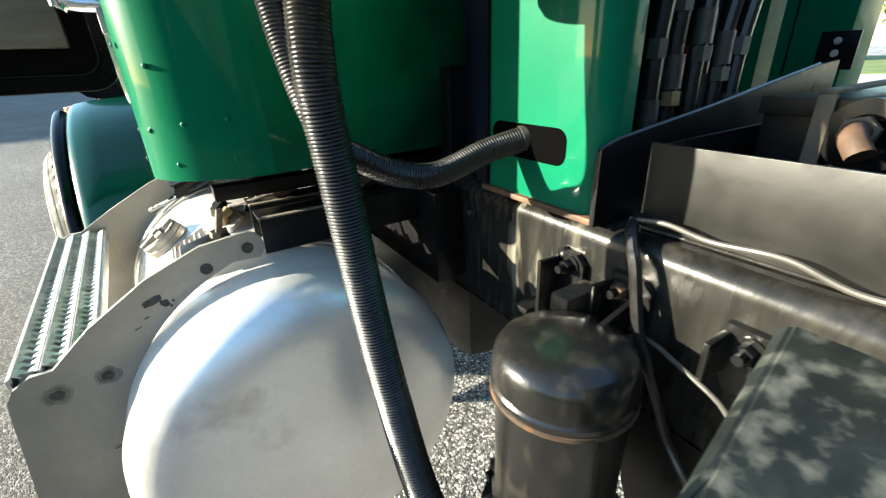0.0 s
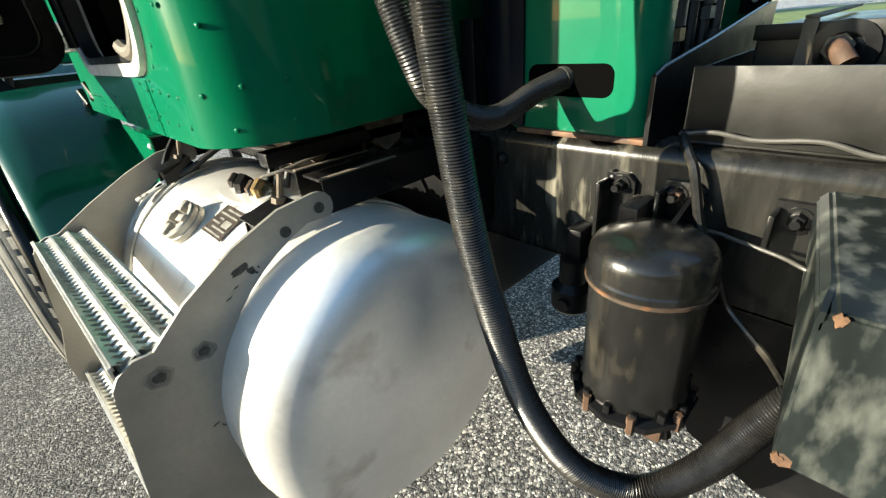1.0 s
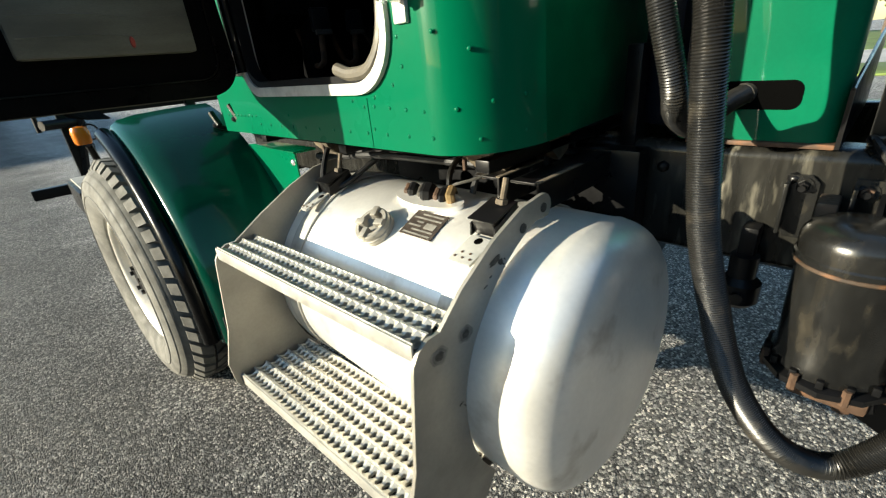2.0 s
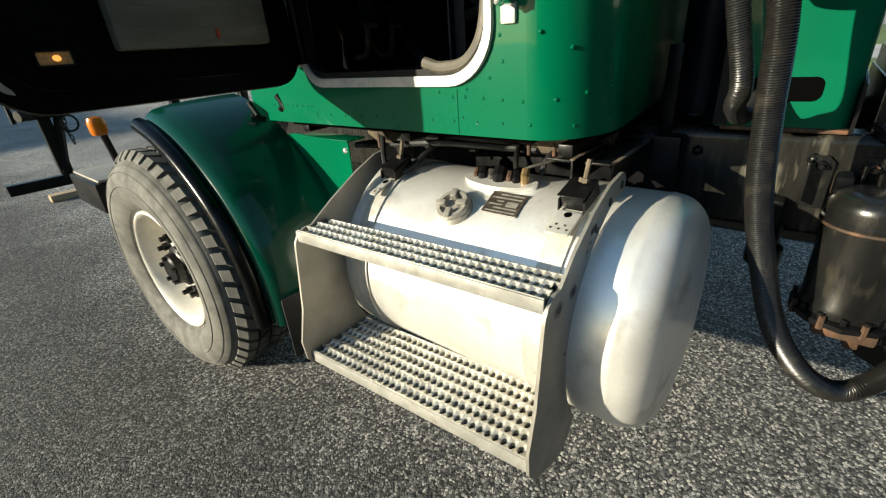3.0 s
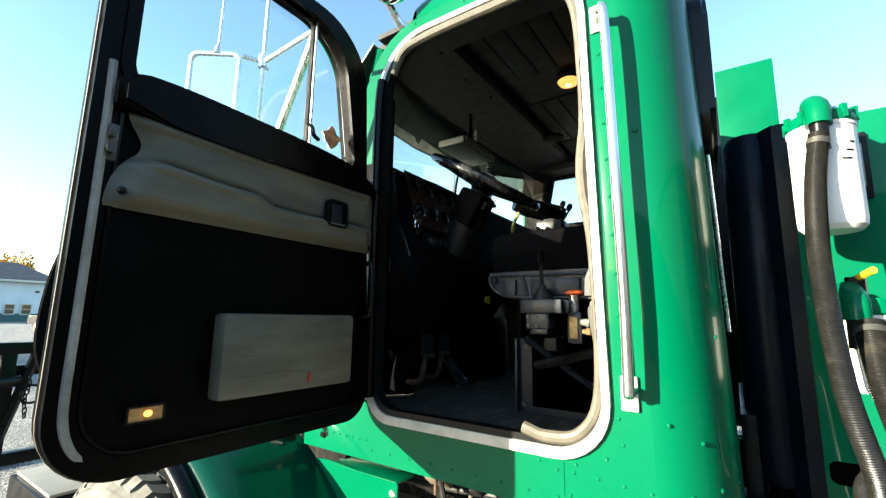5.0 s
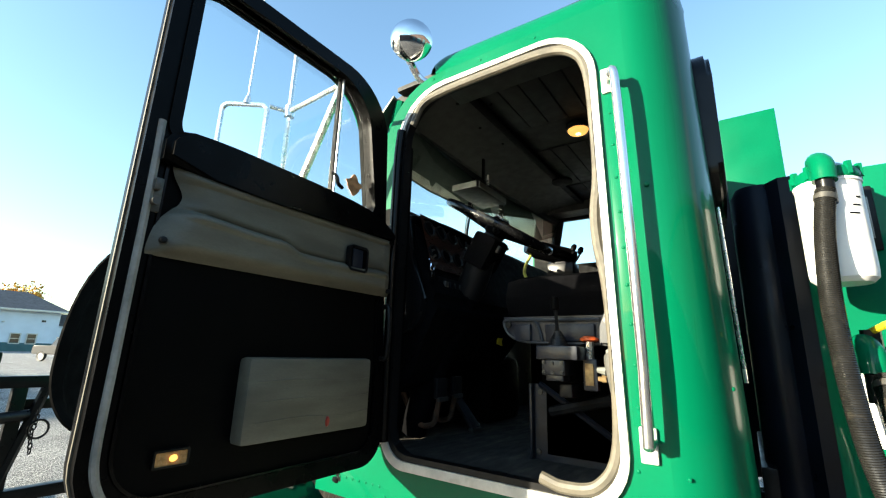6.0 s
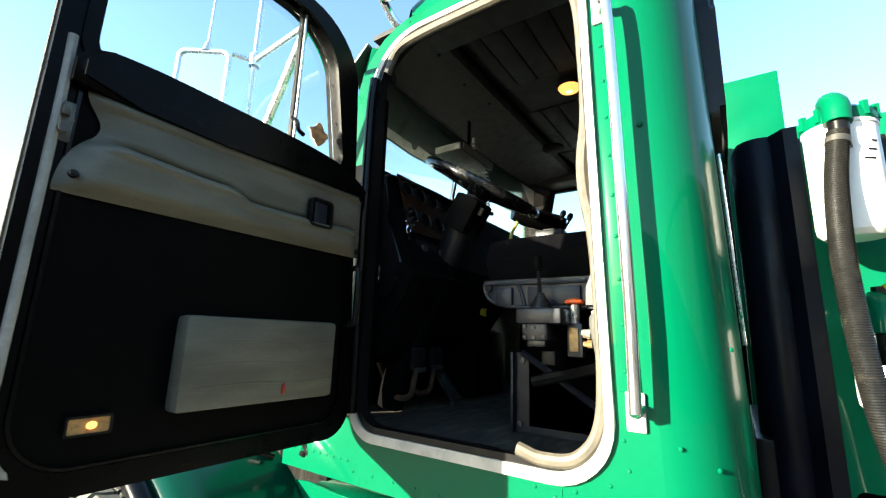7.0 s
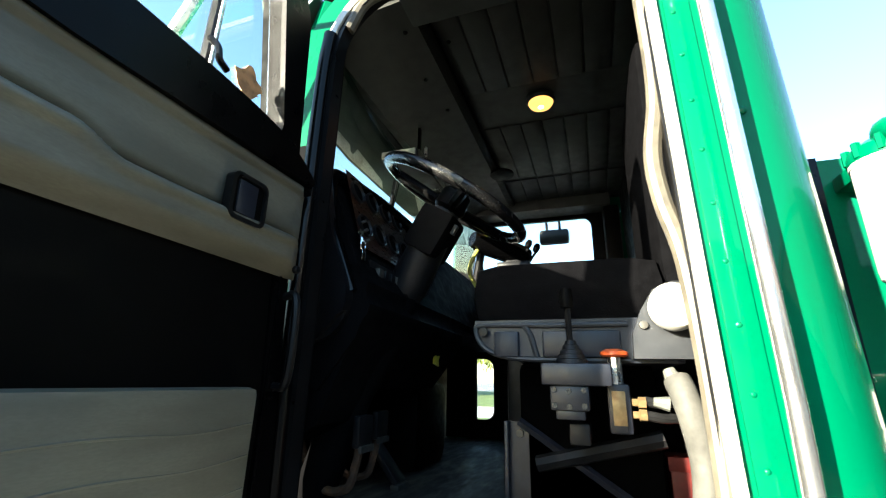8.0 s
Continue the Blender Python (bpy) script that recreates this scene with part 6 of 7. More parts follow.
# ---- inside the cab ----
seat = thing("driver_seat", (0.5, 1.3, 1.55), "black fabric driver's seat on a grey plastic base", "seat")
part("cushion", box(B(), 0.29, 0.78, 1.06, 1.5, 1.722, 1.885, 0.07), FABRIC, seat)
part("seat_base", sheet(B(), 0, 0.275, 0.8, [(1.475, 1.735), (1.478, 1.71), (1.45, 1.672), (1.40, 1.652), (1.34, 1.645), (1.06, 1.645), (1.04, 1.69), (1.05, 1.735)]), SEATGREY, seat, "grey plastic base")
for y0, y1 in ((1.375, 1.44), (1.17, 1.335)):
    part("side_panel", box(B(), 0.262, 0.278, y0, y1 - 0.01, 1.655, 1.71, 0.006), SEATGREY, seat)
bk = B()
box(bk, 0.3, 0.78, 0.98, 1.08, 1.8, 2.45, 0.045)
part("backrest", bk, FABRIC, seat)
part("belt_reel", lathe(B(), [(0.044, 0), (0.045, 0.025), (0.038, 0.036), (0, 0.038)], pose(0.23, 1.075, 1.745, 0, -90, 0), 24), SILL, seat, "white round belt reel")
part("side_cover", sheet(B(), 0, 0.24, 0.272, [(1.15, 1.652), (1.148, 1.70), (1.13, 1.745), (1.105, 1.785), (1.07, 1.80), (1.0, 1.80), (1.0, 1.652)]), SEATSHELL, seat, "grey plastic side cover")
part("cover_bolt", lathe(B(), [(0.009, 0), (0.008, 0.006), (0, 0.007)], pose(0.239, 1.128, 1.715, 0, -90, 0), 8), CRIMP, seat)
part("base_bolt", lathe(B(), [(0.011, 0), (0.01, 0.006), (0, 0.007)], pose(0.262, 1.452, 1.708, 0, -90, 0), 10), BLACK, seat)
part("base_rim", tube(B(), smooth_path([(0.272, 1.155, 1.722), (0.272, 1.3, 1.722), (0.272, 1.45, 1.724), (0.272, 1.472, 1.712), (0.272, 1.452, 1.675), (0.272, 1.40, 1.655), (0.272, 1.3, 1.65), (0.272, 1.155, 1.65)]), 0.006, 8), SEATSHELL, seat, "raised grey rim")
part("base_rib", tube(B(), smooth_path([(0.272, 1.362, 1.72), (0.272, 1.35, 1.70), (0.272, 1.338, 1.655)]), 0.006, 8), SEATSHELL, seat)
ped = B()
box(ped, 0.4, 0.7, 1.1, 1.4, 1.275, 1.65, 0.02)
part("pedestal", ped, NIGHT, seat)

lv = thing("control_levers", (0.22, 1.25, 1.5), "black hydraulic control lever box beside the seat", "control box")
lb2 = B()
box(lb2, 0.17, 0.27, 1.195, 1.32, 1.6, 1.64, 0.006)
box(lb2, 0.18, 0.26, 1.236, 1.306, 1.556, 1.6, 0.005)
box(lb2, 0.19, 0.25, 1.245, 1.297, 1.54, 1.557, 0.003)
part("housing", lb2, STANDBLUE, lv)
for yk, zk in ((1.245, 1.592), (1.245, 1.565), (1.272, 1.59), (1.272, 1.563), (1.298, 1.592), (1.298, 1.565)):
    part("screw", lathe(B(), [(0.0055, 0), (0.005, 0.004), (0.002, 0.004), (0, 0.002)], pose(0.18, yk, zk, 0, -90, 0), 8), CRIMP, lv)
gt = B()
for k in range(5):
    lathe(gt, [(0.032 - 0.005 * k, 0.0), (0.03 - 0.005 * k, 0.008), (0.024 - 0.005 * k, 0.009)], pose(0.215, 1.265, 1.64 + 0.009 * k), 14)
part("gaiter", gt, INTBLACK, lv)
part("lever", tube(B(), [(0.215, 1.265, 1.64), (0.205, 1.267, 1.75)], 0.006, 8), BLACK, lv)
part("knob", lathe(B(), [(0, -0.02), (0.012, -0.018), (0.014, 0.0), (0.012, 0.02), (0, 0.022)], pose(0.203, 1.268, 1.765), 12), LINER, lv)
vl = thing("dump_valve", (0.26, 1.185, 1.5), "brass air valve with an orange knob", "valve")
part("valve_body", box(B(), 0.245, 0.275, 1.163, 1.205, 1.515, 1.605, 0.006), STANDBLUE, vl)
part("brass_plate", box(B(), 0.2405, 0.2445, 1.173, 1.197, 1.53, 1.592, 0.001), BRASS, vl, "brass plate")
part("stem", tube(B(), [(0.26, 1.186, 1.6), (0.26, 1.186, 1.655)], 0.013, 10), BRIGHT, vl)
part("knob", lathe(B(), [(0.02, 0), (0.027, 0.004), (0.027, 0.01), (0.015, 0.016), (0, 0.017)], pose(0.26, 1.186, 1.655), 14), ORANGE, vl, "orange knob")
for z in (1.55, 1.572):
    part("fitting", tube(B(), [(0.25, 1.162, z), (0.25, 1.152, z), (0.25, 1.151, z), (0.25, 1.138, z)], [0.007, 0.007, 0.011, 0.011], 6), BRASS, vl)
for k, (z0, y1) in enumerate(((1.56, 1.08), (1.585, 1.1))):
    cable("black air line curling from the valve behind the seat", [(0.25, 1.14, z0 - 0.01), (0.265, 1.11, z0 - 0.015), (0.3, 1.07, z0 - 0.02), (0.34, 1.04, 1.5 - 0.03 * k), (0.35, 1.02, 1.3)], 0.009, RUBBER)
slv = thing("air_sleeve", (0.14, 1.08, 1.275), "pale dirty cloth sleeve hanging beside the seat", "sleeve")
part("sleeve", tube(B(), smooth_path([(0.15, 1.095, 1.612), (0.135, 1.09, 1.59), (0.13, 1.08, 1.54), (0.13, 1.074, 1.48), (0.135, 1.08, 1.4), (0.15, 1.09, 1.28)]), 0.022, 12), SLEEVE, slv)
part("end_fitting", tube(B(), [(0.15, 1.095, 1.6), (0.16, 1.105, 1.63)], [0.016, 0.01], 8), RADIOGREY, slv, "pale end fitting")
part("clip", tube(B(), [(0.145, 1.112, 1.575), (0.145, 1.135, 1.578)], [0.012, 0.007], 8), RADIOGREY, slv)
DARKRED = mat("dark_red_plastic", (0.09, 0.008, 0.007), 0.5, vary=0.25, scale=14, spec=0.2)
rcase = thing("red_case", (0.47, 1.03, 1.275), "small dark red plastic case on the floor behind the seat post", "case")
part("case_body", box(B(), 0.43, 0.51, 0.97, 1.09, 1.275, 1.455, 0.01), DARKRED, rcase)
part("case_lid", box(B(), 0.427, 0.513, 0.967, 1.093, 1.43, 1.46, 0.006), DARKRED, rcase)
brk = thing("lever_stand", (0.42, 1.3, 1.275), "black triangular steel stand bolted to the cab floor", "stand")
bs = B()
sheet(bs, 0, 0.40, 0.408, [(1.43, 1.275), (1.43, 1.515), (1.39, 1.515), (1.1, 1.33), (1.1, 1.275)])
part("gusset", bs, STANDBLUE, brk, "dark blue-black steel plate with rust spots")
part("flange", box(B(), 0.375, 0.4085, 1.424, 1.4335, 1.276, 1.516, 0.002), STANDBLUE, brk)
part("flange", tube(B(), [(0.392, 1.40, 1.517), (0.392, 1.1, 1.327)], 0.011, 6), STANDBLUE, brk)
part("arm", box(B(), 0.25, 0.405, 1.24, 1.28, 1.49, 1.53, 0.006), INTBLACK, brk)
part("brace", tube(B(), [(0.39, 1.36, 1.43), (0.36, 1.1, 1.5)], 0.018, 8), INTBLACK, brk)
part("cross_plate", box(B(), 0.41, 0.455, 1.2, 1.36, 1.276, 1.40, 0.006), STANDBLUE, brk)
for y, z in ((1.4, 1.49), (1.41, 1.3), (1.15, 1.3)):
    part("bolt", lathe(B(), [(0.01, 0), (0.009, 0.007), (0, 0.008)], pose(0.4, y, z, 0, -90, 0), 6), CRIMP, brk)

db = B()
prof = [(1.72, 1.72), (1.70, 1.80), (1.77, 1.90), (1.82, 2.05), (1.90, 2.19), (1.97, 2.21), (2.11, 2.2), (2.11, 1.6), (1.85, 1.55)]
sheet(db, 0, 0.2, 0.96, prof)
far_dash = sheet(B(), 0, 0.961, 1.95, [(1.715, 1.80), (1.77, 1.90), (1.82, 2.05), (1.90, 2.19), (1.97, 2.21), (2.11, 2.2), (2.11, 1.78), (1.85, 1.77)])
bmesh.ops.bevel(db, geom=[e for e in db.edges if abs(e.verts[0].co.x - e.verts[1].co.x) > 0.5], offset=0.03, segments=3, affect="EDGES")
bmesh.ops.bevel(far_dash, geom=[e for e in far_dash.edges if abs(e.verts[0].co.x - e.verts[1].co.x) > 0.5], offset=0.03, segments=3, affect="EDGES")
dash = part("dashboard", db, DASHMATT, truck, "black dashboard with wood-look gauge panels")
part("far_dash", far_dash, DASHMATT, dash)
wd = B()
grid_faces(wd, [[(x, 1.775 + 0.07 * t - 0.006, 1.93 + 0.23 * t) for x in (0.24, 0.62)] for t in (0.0, 0.5, 1.0)])
panel = part("gauge_panel", wd, WOODDASH, dash, "reddish wood-look gauge panel")
for i in range(4):
    for j in range(2):
        g = pose(0.28 + i * 0.085, 1.772 + 0.07 * (0.3 + 0.45 * j) - 0.004, 1.93 + 0.23 * (0.3 + 0.45 * j), 73, 0, 0)
        gauge = part("gauge", lathe(B(), [(0.033, 0), (0.034, 0.008), (0.03, 0.0095), (0.027, 0.002), (0, 0.002)], g, 20), INTBLACK, panel)
        part("dial", lathe(B(), [(0.0268, 0.0028), (0, 0.0032)], g, 20), DASHMATT, gauge)
part("key", tube(B(), [(0.225, 1.77, 1.96), (0.215, 1.755, 1.945), (0.215, 1.75, 1.93)], 0.0045, 6), CHROME, dash)
part("hood_lip", tube(B(), smooth_path([(0.205, 1.835, 1.95), (0.2, 1.85, 2.06), (0.205, 1.858, 2.118), (0.26, 1.853, 2.135), (0.45, 1.835, 2.137), (0.66, 1.82, 2.125)]), 0.021, 12), GLOSSVINYL, dash, "glossy black padded lip")
part("end_trim", tube(B(), smooth_path([(0.2, 1.86, 2.1), (0.192, 1.84, 2.0), (0.195, 1.80, 1.9), (0.2, 1.76, 1.8)]), 0.016, 10), GLOSSVINYL, dash)
for zk in (2.0, 1.975, 1.945):
    part("toggle", lathe(B(), [(0.011, 0), (0.011, 0.006), (0.005, 0.008), (0.004, 0.022), (0, 0.024)], pose(0.262, 1.773 + 0.3 * (zk - 1.93), zk, 73, 0, 0), 10), CRIMP, panel)
ep = B()
sheet(ep, 0, 0.168, 0.2, [(p.x, p.y) for p in smooth_path([(2.0, 2.16, 0), (1.9, 2.165, 0), (1.85, 2.13, 0), (1.832, 2.05, 0), (1.812, 1.95, 0), (1.775, 1.86, 0), (1.755, 1.79, 0), (1.775, 1.72, 0), (1.85, 1.68, 0), (2.05, 1.66, 0)], 4)])
bmesh.ops.bevel(ep, geom=[e for e in ep.edges if abs(e.verts[0].co.x - e.verts[1].co.x) < 0.001 and e.verts[0].co.x < 0.18], offset=0.014, segments=4, affect="EDGES", clamp_overlap=True)
part("end_panel", ep, DASHBLACK, dash, "bulging black end panel")
for k in range(7):
    part("switch", box(B(), 0.3 + 0.036 * k, 0.326 + 0.036 * k, 1.742, 1.762, 1.86, 1.885, 0.003), INTBLACK if k % 3 else CRIMP, dash)
part("switch_panel", sheet(B(), 0, 0.27, 0.62, [(1.765, 1.845), (1.752, 1.848), (1.756, 1.9), (1.769, 1.897)]), INTBLACK, dash)
part("knee_panel", sheet(B(), 0, 0.21, 0.4, [(1.76, 1.72), (1.75, 1.7), (1.83, 1.5), (1.9, 1.46), (1.92, 1.7)]), DASHMATT, dash)
part("key_ring", tube(B(), [(0.222 + 0.011 * math.cos(a), 1.752, 1.925 + 0.014 * math.sin(a)) for a in (2 * math.pi * k / 16 for k in range(17))], 0.0022, 6, False), CHROME, dash)
part("key_tag", box(B(), 0.216, 0.234, 1.748, 1.752, 1.885, 1.912, 0.002), CHROME, dash)
part("red_lamp", box(B(), 0.2, 0.26, 1.76, 1.78, 1.74, 1.77, 0.004), RED, dash)
part("floor_console", box(B(), 0.9, 1.25, 1.86, 2.1, 1.27, 1.6, 0.06), LINER, truck)

whl = thing("steering_wheel", (0.5, 1.6, 2.1), "black steering wheel on a tilted column", "steering wheel")
sm = look((0.455, 1.589, 2.125), (0.455, 1.589 - 0.51, 2.125 + 0.86))
rg = B()
tube(rg, [sm @ Vector((0.225 * math.cos(a), 0.225 * math.sin(a), 0)) for a in (2 * math.pi * k / 48 for k in range(49))], 0.017, 12, False)
part("rim", rg, WHEELRIM, whl, "worn glossy black rim")
hb3 = B()
lathe(hb3, [(0, -0.03), (0.035, -0.03), (0.045, -0.02), (0.05, 0.03), (0.04, 0.045), (0, 0.045)], sm, 20)
part("hub", hb3, LINER, whl)
for d in (-30, 210, 90):
    part("spoke", tube(B(), [sm @ Vector((0.05 * math.cos(radians(d)), 0.05 * math.sin(radians(d)), 0.02)), sm @ Vector((0.22 * math.cos(radians(d)), 0.22 * math.sin(radians(d)), 0))], 0.016, 8), LINER, whl)
part("column", tube(B(), [sm @ Vector((0, 0, 0.03)), sm @ Vector((0, 0.0, 0.12)), (0.47, 1.73, 1.88), (0.5, 2.05, 1.5)], [0.04, 0.055, 0.062, 0.045], 14), INTBLACK, whl)
sh = B()
box(sh, -0.062, 0.062, -0.055, 0.055, 0.05, 0.19, 0.018)
bmesh.ops.transform(sh, matrix=sm, verts=sh.verts[:])
shroud = part("column_shroud", sh, DASHMATT, whl, "black plastic column shroud")
for dx, dy in ((-0.066, 0.02), (0.02, -0.058)):
    tg = B()
    box(tg, dx - 0.008, dx + 0.008, dy - 0.008, dy + 0.008, 0.07, 0.1, 0.002)
    bmesh.ops.transform(tg, matrix=sm, verts=tg.verts[:])
    part("column_switch", tg, CRIMP, shroud)
part("lower_boot", tube(B(), smooth_path([(0.47, 1.76, 1.84), (0.44, 1.8, 1.72), (0.4, 1.85, 1.58), (0.39, 1.9, 1.42), (0.4, 1.95, 1.3)]), [0.062] * 8 + [0.066] * 8 + [0.06] * 8 + [0.055] * 9, 12), DASHMATT, whl, "black rubber column boot")
part("horn_button", lathe(B(), [(0.034, -0.03), (0.03, -0.036), (0, -0.038)], sm, 18), BRIGHT, whl)
part("stalk", tube(B(), [sm @ Vector((-0.03, 0, 0.09)), sm @ Vector((-0.2, 0.03, 0.07))], 0.009, 8), LINER, whl)

con = thing("shift_console", (0.95, 1.5, 1.28), "black joystick console on a post beyond the seat", "console")
part("post", box(B(), 0.92, 0.98, 1.47, 1.53, 1.275, 2.06, 0.01), INTBLACK, con)
part("head", tube(B(), [(0.84, 1.64, 2.13), (0.88, 1.6, 2.12), (0.98, 1.48, 2.09), (1.0, 1.45, 2.085)], [0.03, 0.045, 0.045, 0.035], 14), GLOSSVINYL, con)
part("foot", box(B(), 0.9, 1.0, 1.43, 1.56, 1.98, 2.05, 0.012), BLACK, con)
for x, y, z in ((0.96, 1.411, 2.11), (0.95, 1.44, 2.125)):
    part("knob", lathe(B(), [(0, -0.02), (0.011, -0.014), (0.014, 0.004), (0.009, 0.018), (0, 0.02)], pose(x, y, z, 25, 0, 30), 12), GLOSSVINYL, con)
    part("stick", tube(B(), [(x + 0.012, y + 0.03, z - 0.05), (x, y, z - 0.012)], 0.005, 6), BLACK, con)
part("loose_wires", tube(B(), smooth_path([(0.86, 1.62, 2.1), (0.84, 1.65, 2.0), (0.88, 1.6, 1.9), (0.93, 1.55, 1.8)]), 0.008, 8), YELLOWGREEN, con, "yellow-green wires")

ped1 = thing("pedal", (0.36, 1.86, 1.3), "worn metal floor pedal on a bent arm", "pedal", "pedals")
part("pad", box(B(), 0.315, 0.385, 1.775, 1.795, 1.44, 1.515, 0.006), INTBLACK, ped1)
part("pad_edge", box(B(), 0.318, 0.382, 1.768, 1.777, 1.43, 1.446, 0.002), CRIMP, ped1, "worn bright lower edge")
part("arm", tube(B(), smooth_path([(0.35, 1.79, 1.45), (0.352, 1.8, 1.4), (0.36, 1.83, 1.34), (0.37, 1.93, 1.36), (0.38, 2.08, 1.6)]), 0.011, 8), RUSTY, ped1, "rusty bent arm")
copy_thing(ped1, pose(0.53, 1.9, 1.3))
gas = thing("gas_pedal", (0.72, 1.9, 1.275), "long black floor-hinged accelerator pedal", "pedal")
gp2 = B()
box(gp2, -0.035, 0.035, 0.0, 0.26, 0.0, 0.018, 0.006)
bmesh.ops.transform(gp2, matrix=pose(0.7, 1.84, 1.285, 48, 0, 0), verts=gp2.verts[:])
part("treadle", gp2, INTBLACK, gas)
part("hinge", box(B(), 0.66, 0.74, 1.82, 1.85, 1.275, 1.292, 0.004), CRIMP, gas)
tag = thing("yellow_tag", (0.77, 1.74, 1.66), "small yellow plastic tag hanging under the dash", "tag")
part("tag_plate", sheet(B(), 1, 1.746, 1.753, [(0.745, 1.658), (0.792, 1.65), (0.786, 1.67), (0.8, 1.69), (0.77, 1.683), (0.75, 1.688)]), YELLOW, tag)
part("cord", tube(B(), [(0.77, 1.75, 1.684), (0.77, 1.77, 1.8)], 0.003, 6), BLACK, tag)
cam_box = thing("dash_radio", (0.83, 1.9, 2.45), "small grey radio hung from the headliner by a coiled cord", "radio")
part("body", box(B(), 0.64, 0.95, 1.84, 1.99, 2.482, 2.52, 0.008), INTBLACK, cam_box)
part("side_plate", box(B(), 0.634, 0.6395, 1.845, 1.985, 2.486, 2.516, 0.001), RADIOGREY, cam_box)
part("front_panel", box(B(), 0.65, 0.94, 1.834, 1.8395, 2.486, 2.516, 0.001), RADIOGREY, cam_box, "pale front panel")
part("bracket", box(B(), 0.72, 0.86, 1.87, 1.95, 2.5255, 2.56, 0.004), BLACK, cam_box)
part("hanger", box(B(), 0.81, 0.83, 1.905, 1.915, 2.52, 2.72, 0.002), LINER, cam_box)
part("hanger_pin", tube(B(), [(0.79, 1.866, 2.545), (0.79, 1.866, 2.605)], 0.007, 8), BRIGHT, cam_box, "bright bolt")
part("coiled_cord", tube(B(), [(0.93 + 0.012 * math.cos(k * 0.9), 1.86 + 0.012 * math.sin(k * 0.9), 2.5 - 0.0025 * k) for k in range(90)], 0.004, 6), BLACK, cam_box)
cam_box.location += Vector((-0.005, -0.04, -0.074))
fm = thing("far_mirror", (2.3, 1.45, 2.5), "small black outside mirror on the far door", "mirror")
part("head", box(B(), 2.28, 2.34, 1.335, 1.545, 2.545, 2.655, 0.028), BLACK, fm)
part("arm", tube(B(), [(XR + 0.02, 1.4, 2.72), (2.3, 1.4, 2.7), (2.31, 1.4, 2.65)], 0.01, 8), BLACK, fm)
part("arm", tube(B(), [(XR + 0.02, 1.49, 2.72), (2.3, 1.49, 2.7), (2.31, 1.49, 2.65)], 0.01, 8), BLACK, fm)

# ---- the yard: black rack, building, pickup, trees ----
rack = thing("plow_hitch", (0.0, 4.9, 0), "black welded steel plow hitch with a hanging chain", "hitch")
for z0, z1, x0, x1, y0 in ((0.57, 0.65, -0.57, 2.4, 4.86), (1.29, 1.37, -0.36, 2.3, 4.88), (1.14, 1.21, -0.17, 2.2, 4.95)):
    part("beam", box(B(), x0, x1, y0, y0 + 0.08, z0, z1, 0.008), BLACK, rack)
for x, z1 in ((-0.19, 1.3), (0.75, 1.3), (1.4, 1.3)):
    part("post", box(B(), x - 0.04, x + 0.04, 4.885, 4.955, 0.6, z1, 0.008), BLACK, rack)
for x in (0.75, 1.4):
    part("leg", box(B(), x - 0.05, x + 0.05, 4.88, 4.96, 0.0, 0.57, 0.008), BLACK, rack)
    part("push_beam", tube(B(), [(x, 4.88, 0.61), (x - 0.09 if x < 1 else x + 0.02, 3.4, 0.84)], 0.045, 8), BLACK, rack)
part("side_arm", tube(B(), [(-0.34, 4.8, 1.11), (-0.13, 4.9, 1.11)], 0.038, 12), BLACK, rack)
part("thin_post", tube(B(), [(-0.36, 4.9, 1.06), (-0.355, 4.9, 1.45)], 0.016, 8), BLACK, rack)
# a short dark bar at the hitch's upper end
part("lamp_box", box(B(), -0.52, -0.325, 4.86, 4.94, 1.44, 1.53, 0.02), BLACK, rack)
part("brace", tube(B(), [(-0.2, 4.9, 0.66), (-0.05, 4.9, 1.3)], 0.03, 6), BLACK, rack)
for k in range(9):
    a = 90 * (k % 2)
    link = [(0.0, 0.012 * math.cos(t), 0.02 * math.sin(t)) for t in (2 * math.pi * j / 12 for j in range(13))]
    m = pose(-0.085 + 0.006 * math.sin(k), 4.85, 1.13 - 0.031 * k, 0, 0, a + 20)
    part("chain_link", tube(B(), [m @ Vector(p) for p in link], 0.0045, 6, False), BLACK, rack)
part("chain_loop", tube(B(), [(-0.06 + 0.055 * math.cos(a), 4.85, 1.02 + 0.06 * math.sin(a)) for a in (2 * math.pi * k / 16 for k in range(17))], 0.008, 6, False), BLACK, rack)
timber = thing("timber_block", (0.1, 7.2, 0), "pale sawn timber lying under the black frame", "timber")
part("timber", box(B(), -0.1, 0.5, 7.15, 7.3, 0.0, 0.08, 0.01), WOOD, timber)

house = thing("shop_building", (-10, 90, 0), "long pale blue sided shop building with a dark roof", "building")
part("wall", box(B(), -70, 20, 88, 102, 0, 6.0, 0), CLAPBOARD, house)
part("plinth", box(B(), -70.1, 20.1, 87.9, 102.1, 0, 1.2, 0), TEALBASE, house)
rf = B()
va = [rf.verts.new(p) for p in ((-71, 87, 6.0), (21, 87, 6.0), (21, 103, 6.0), (-71, 103, 6.0), (-66, 95, 9.1), (17, 95, 9.1))]
for q in ((0, 1, 5, 4), (2, 3, 4, 5), (1, 2, 5), (3, 0, 4), (0, 3, 2, 1)):
    rf.faces.new([va[k] for k in q])
part("roof", rf, ROOFING, house)
part("fascia", box(B(), -71, 21, 86.9, 87.1, 5.75, 6.05, 0.02), SILL, house)
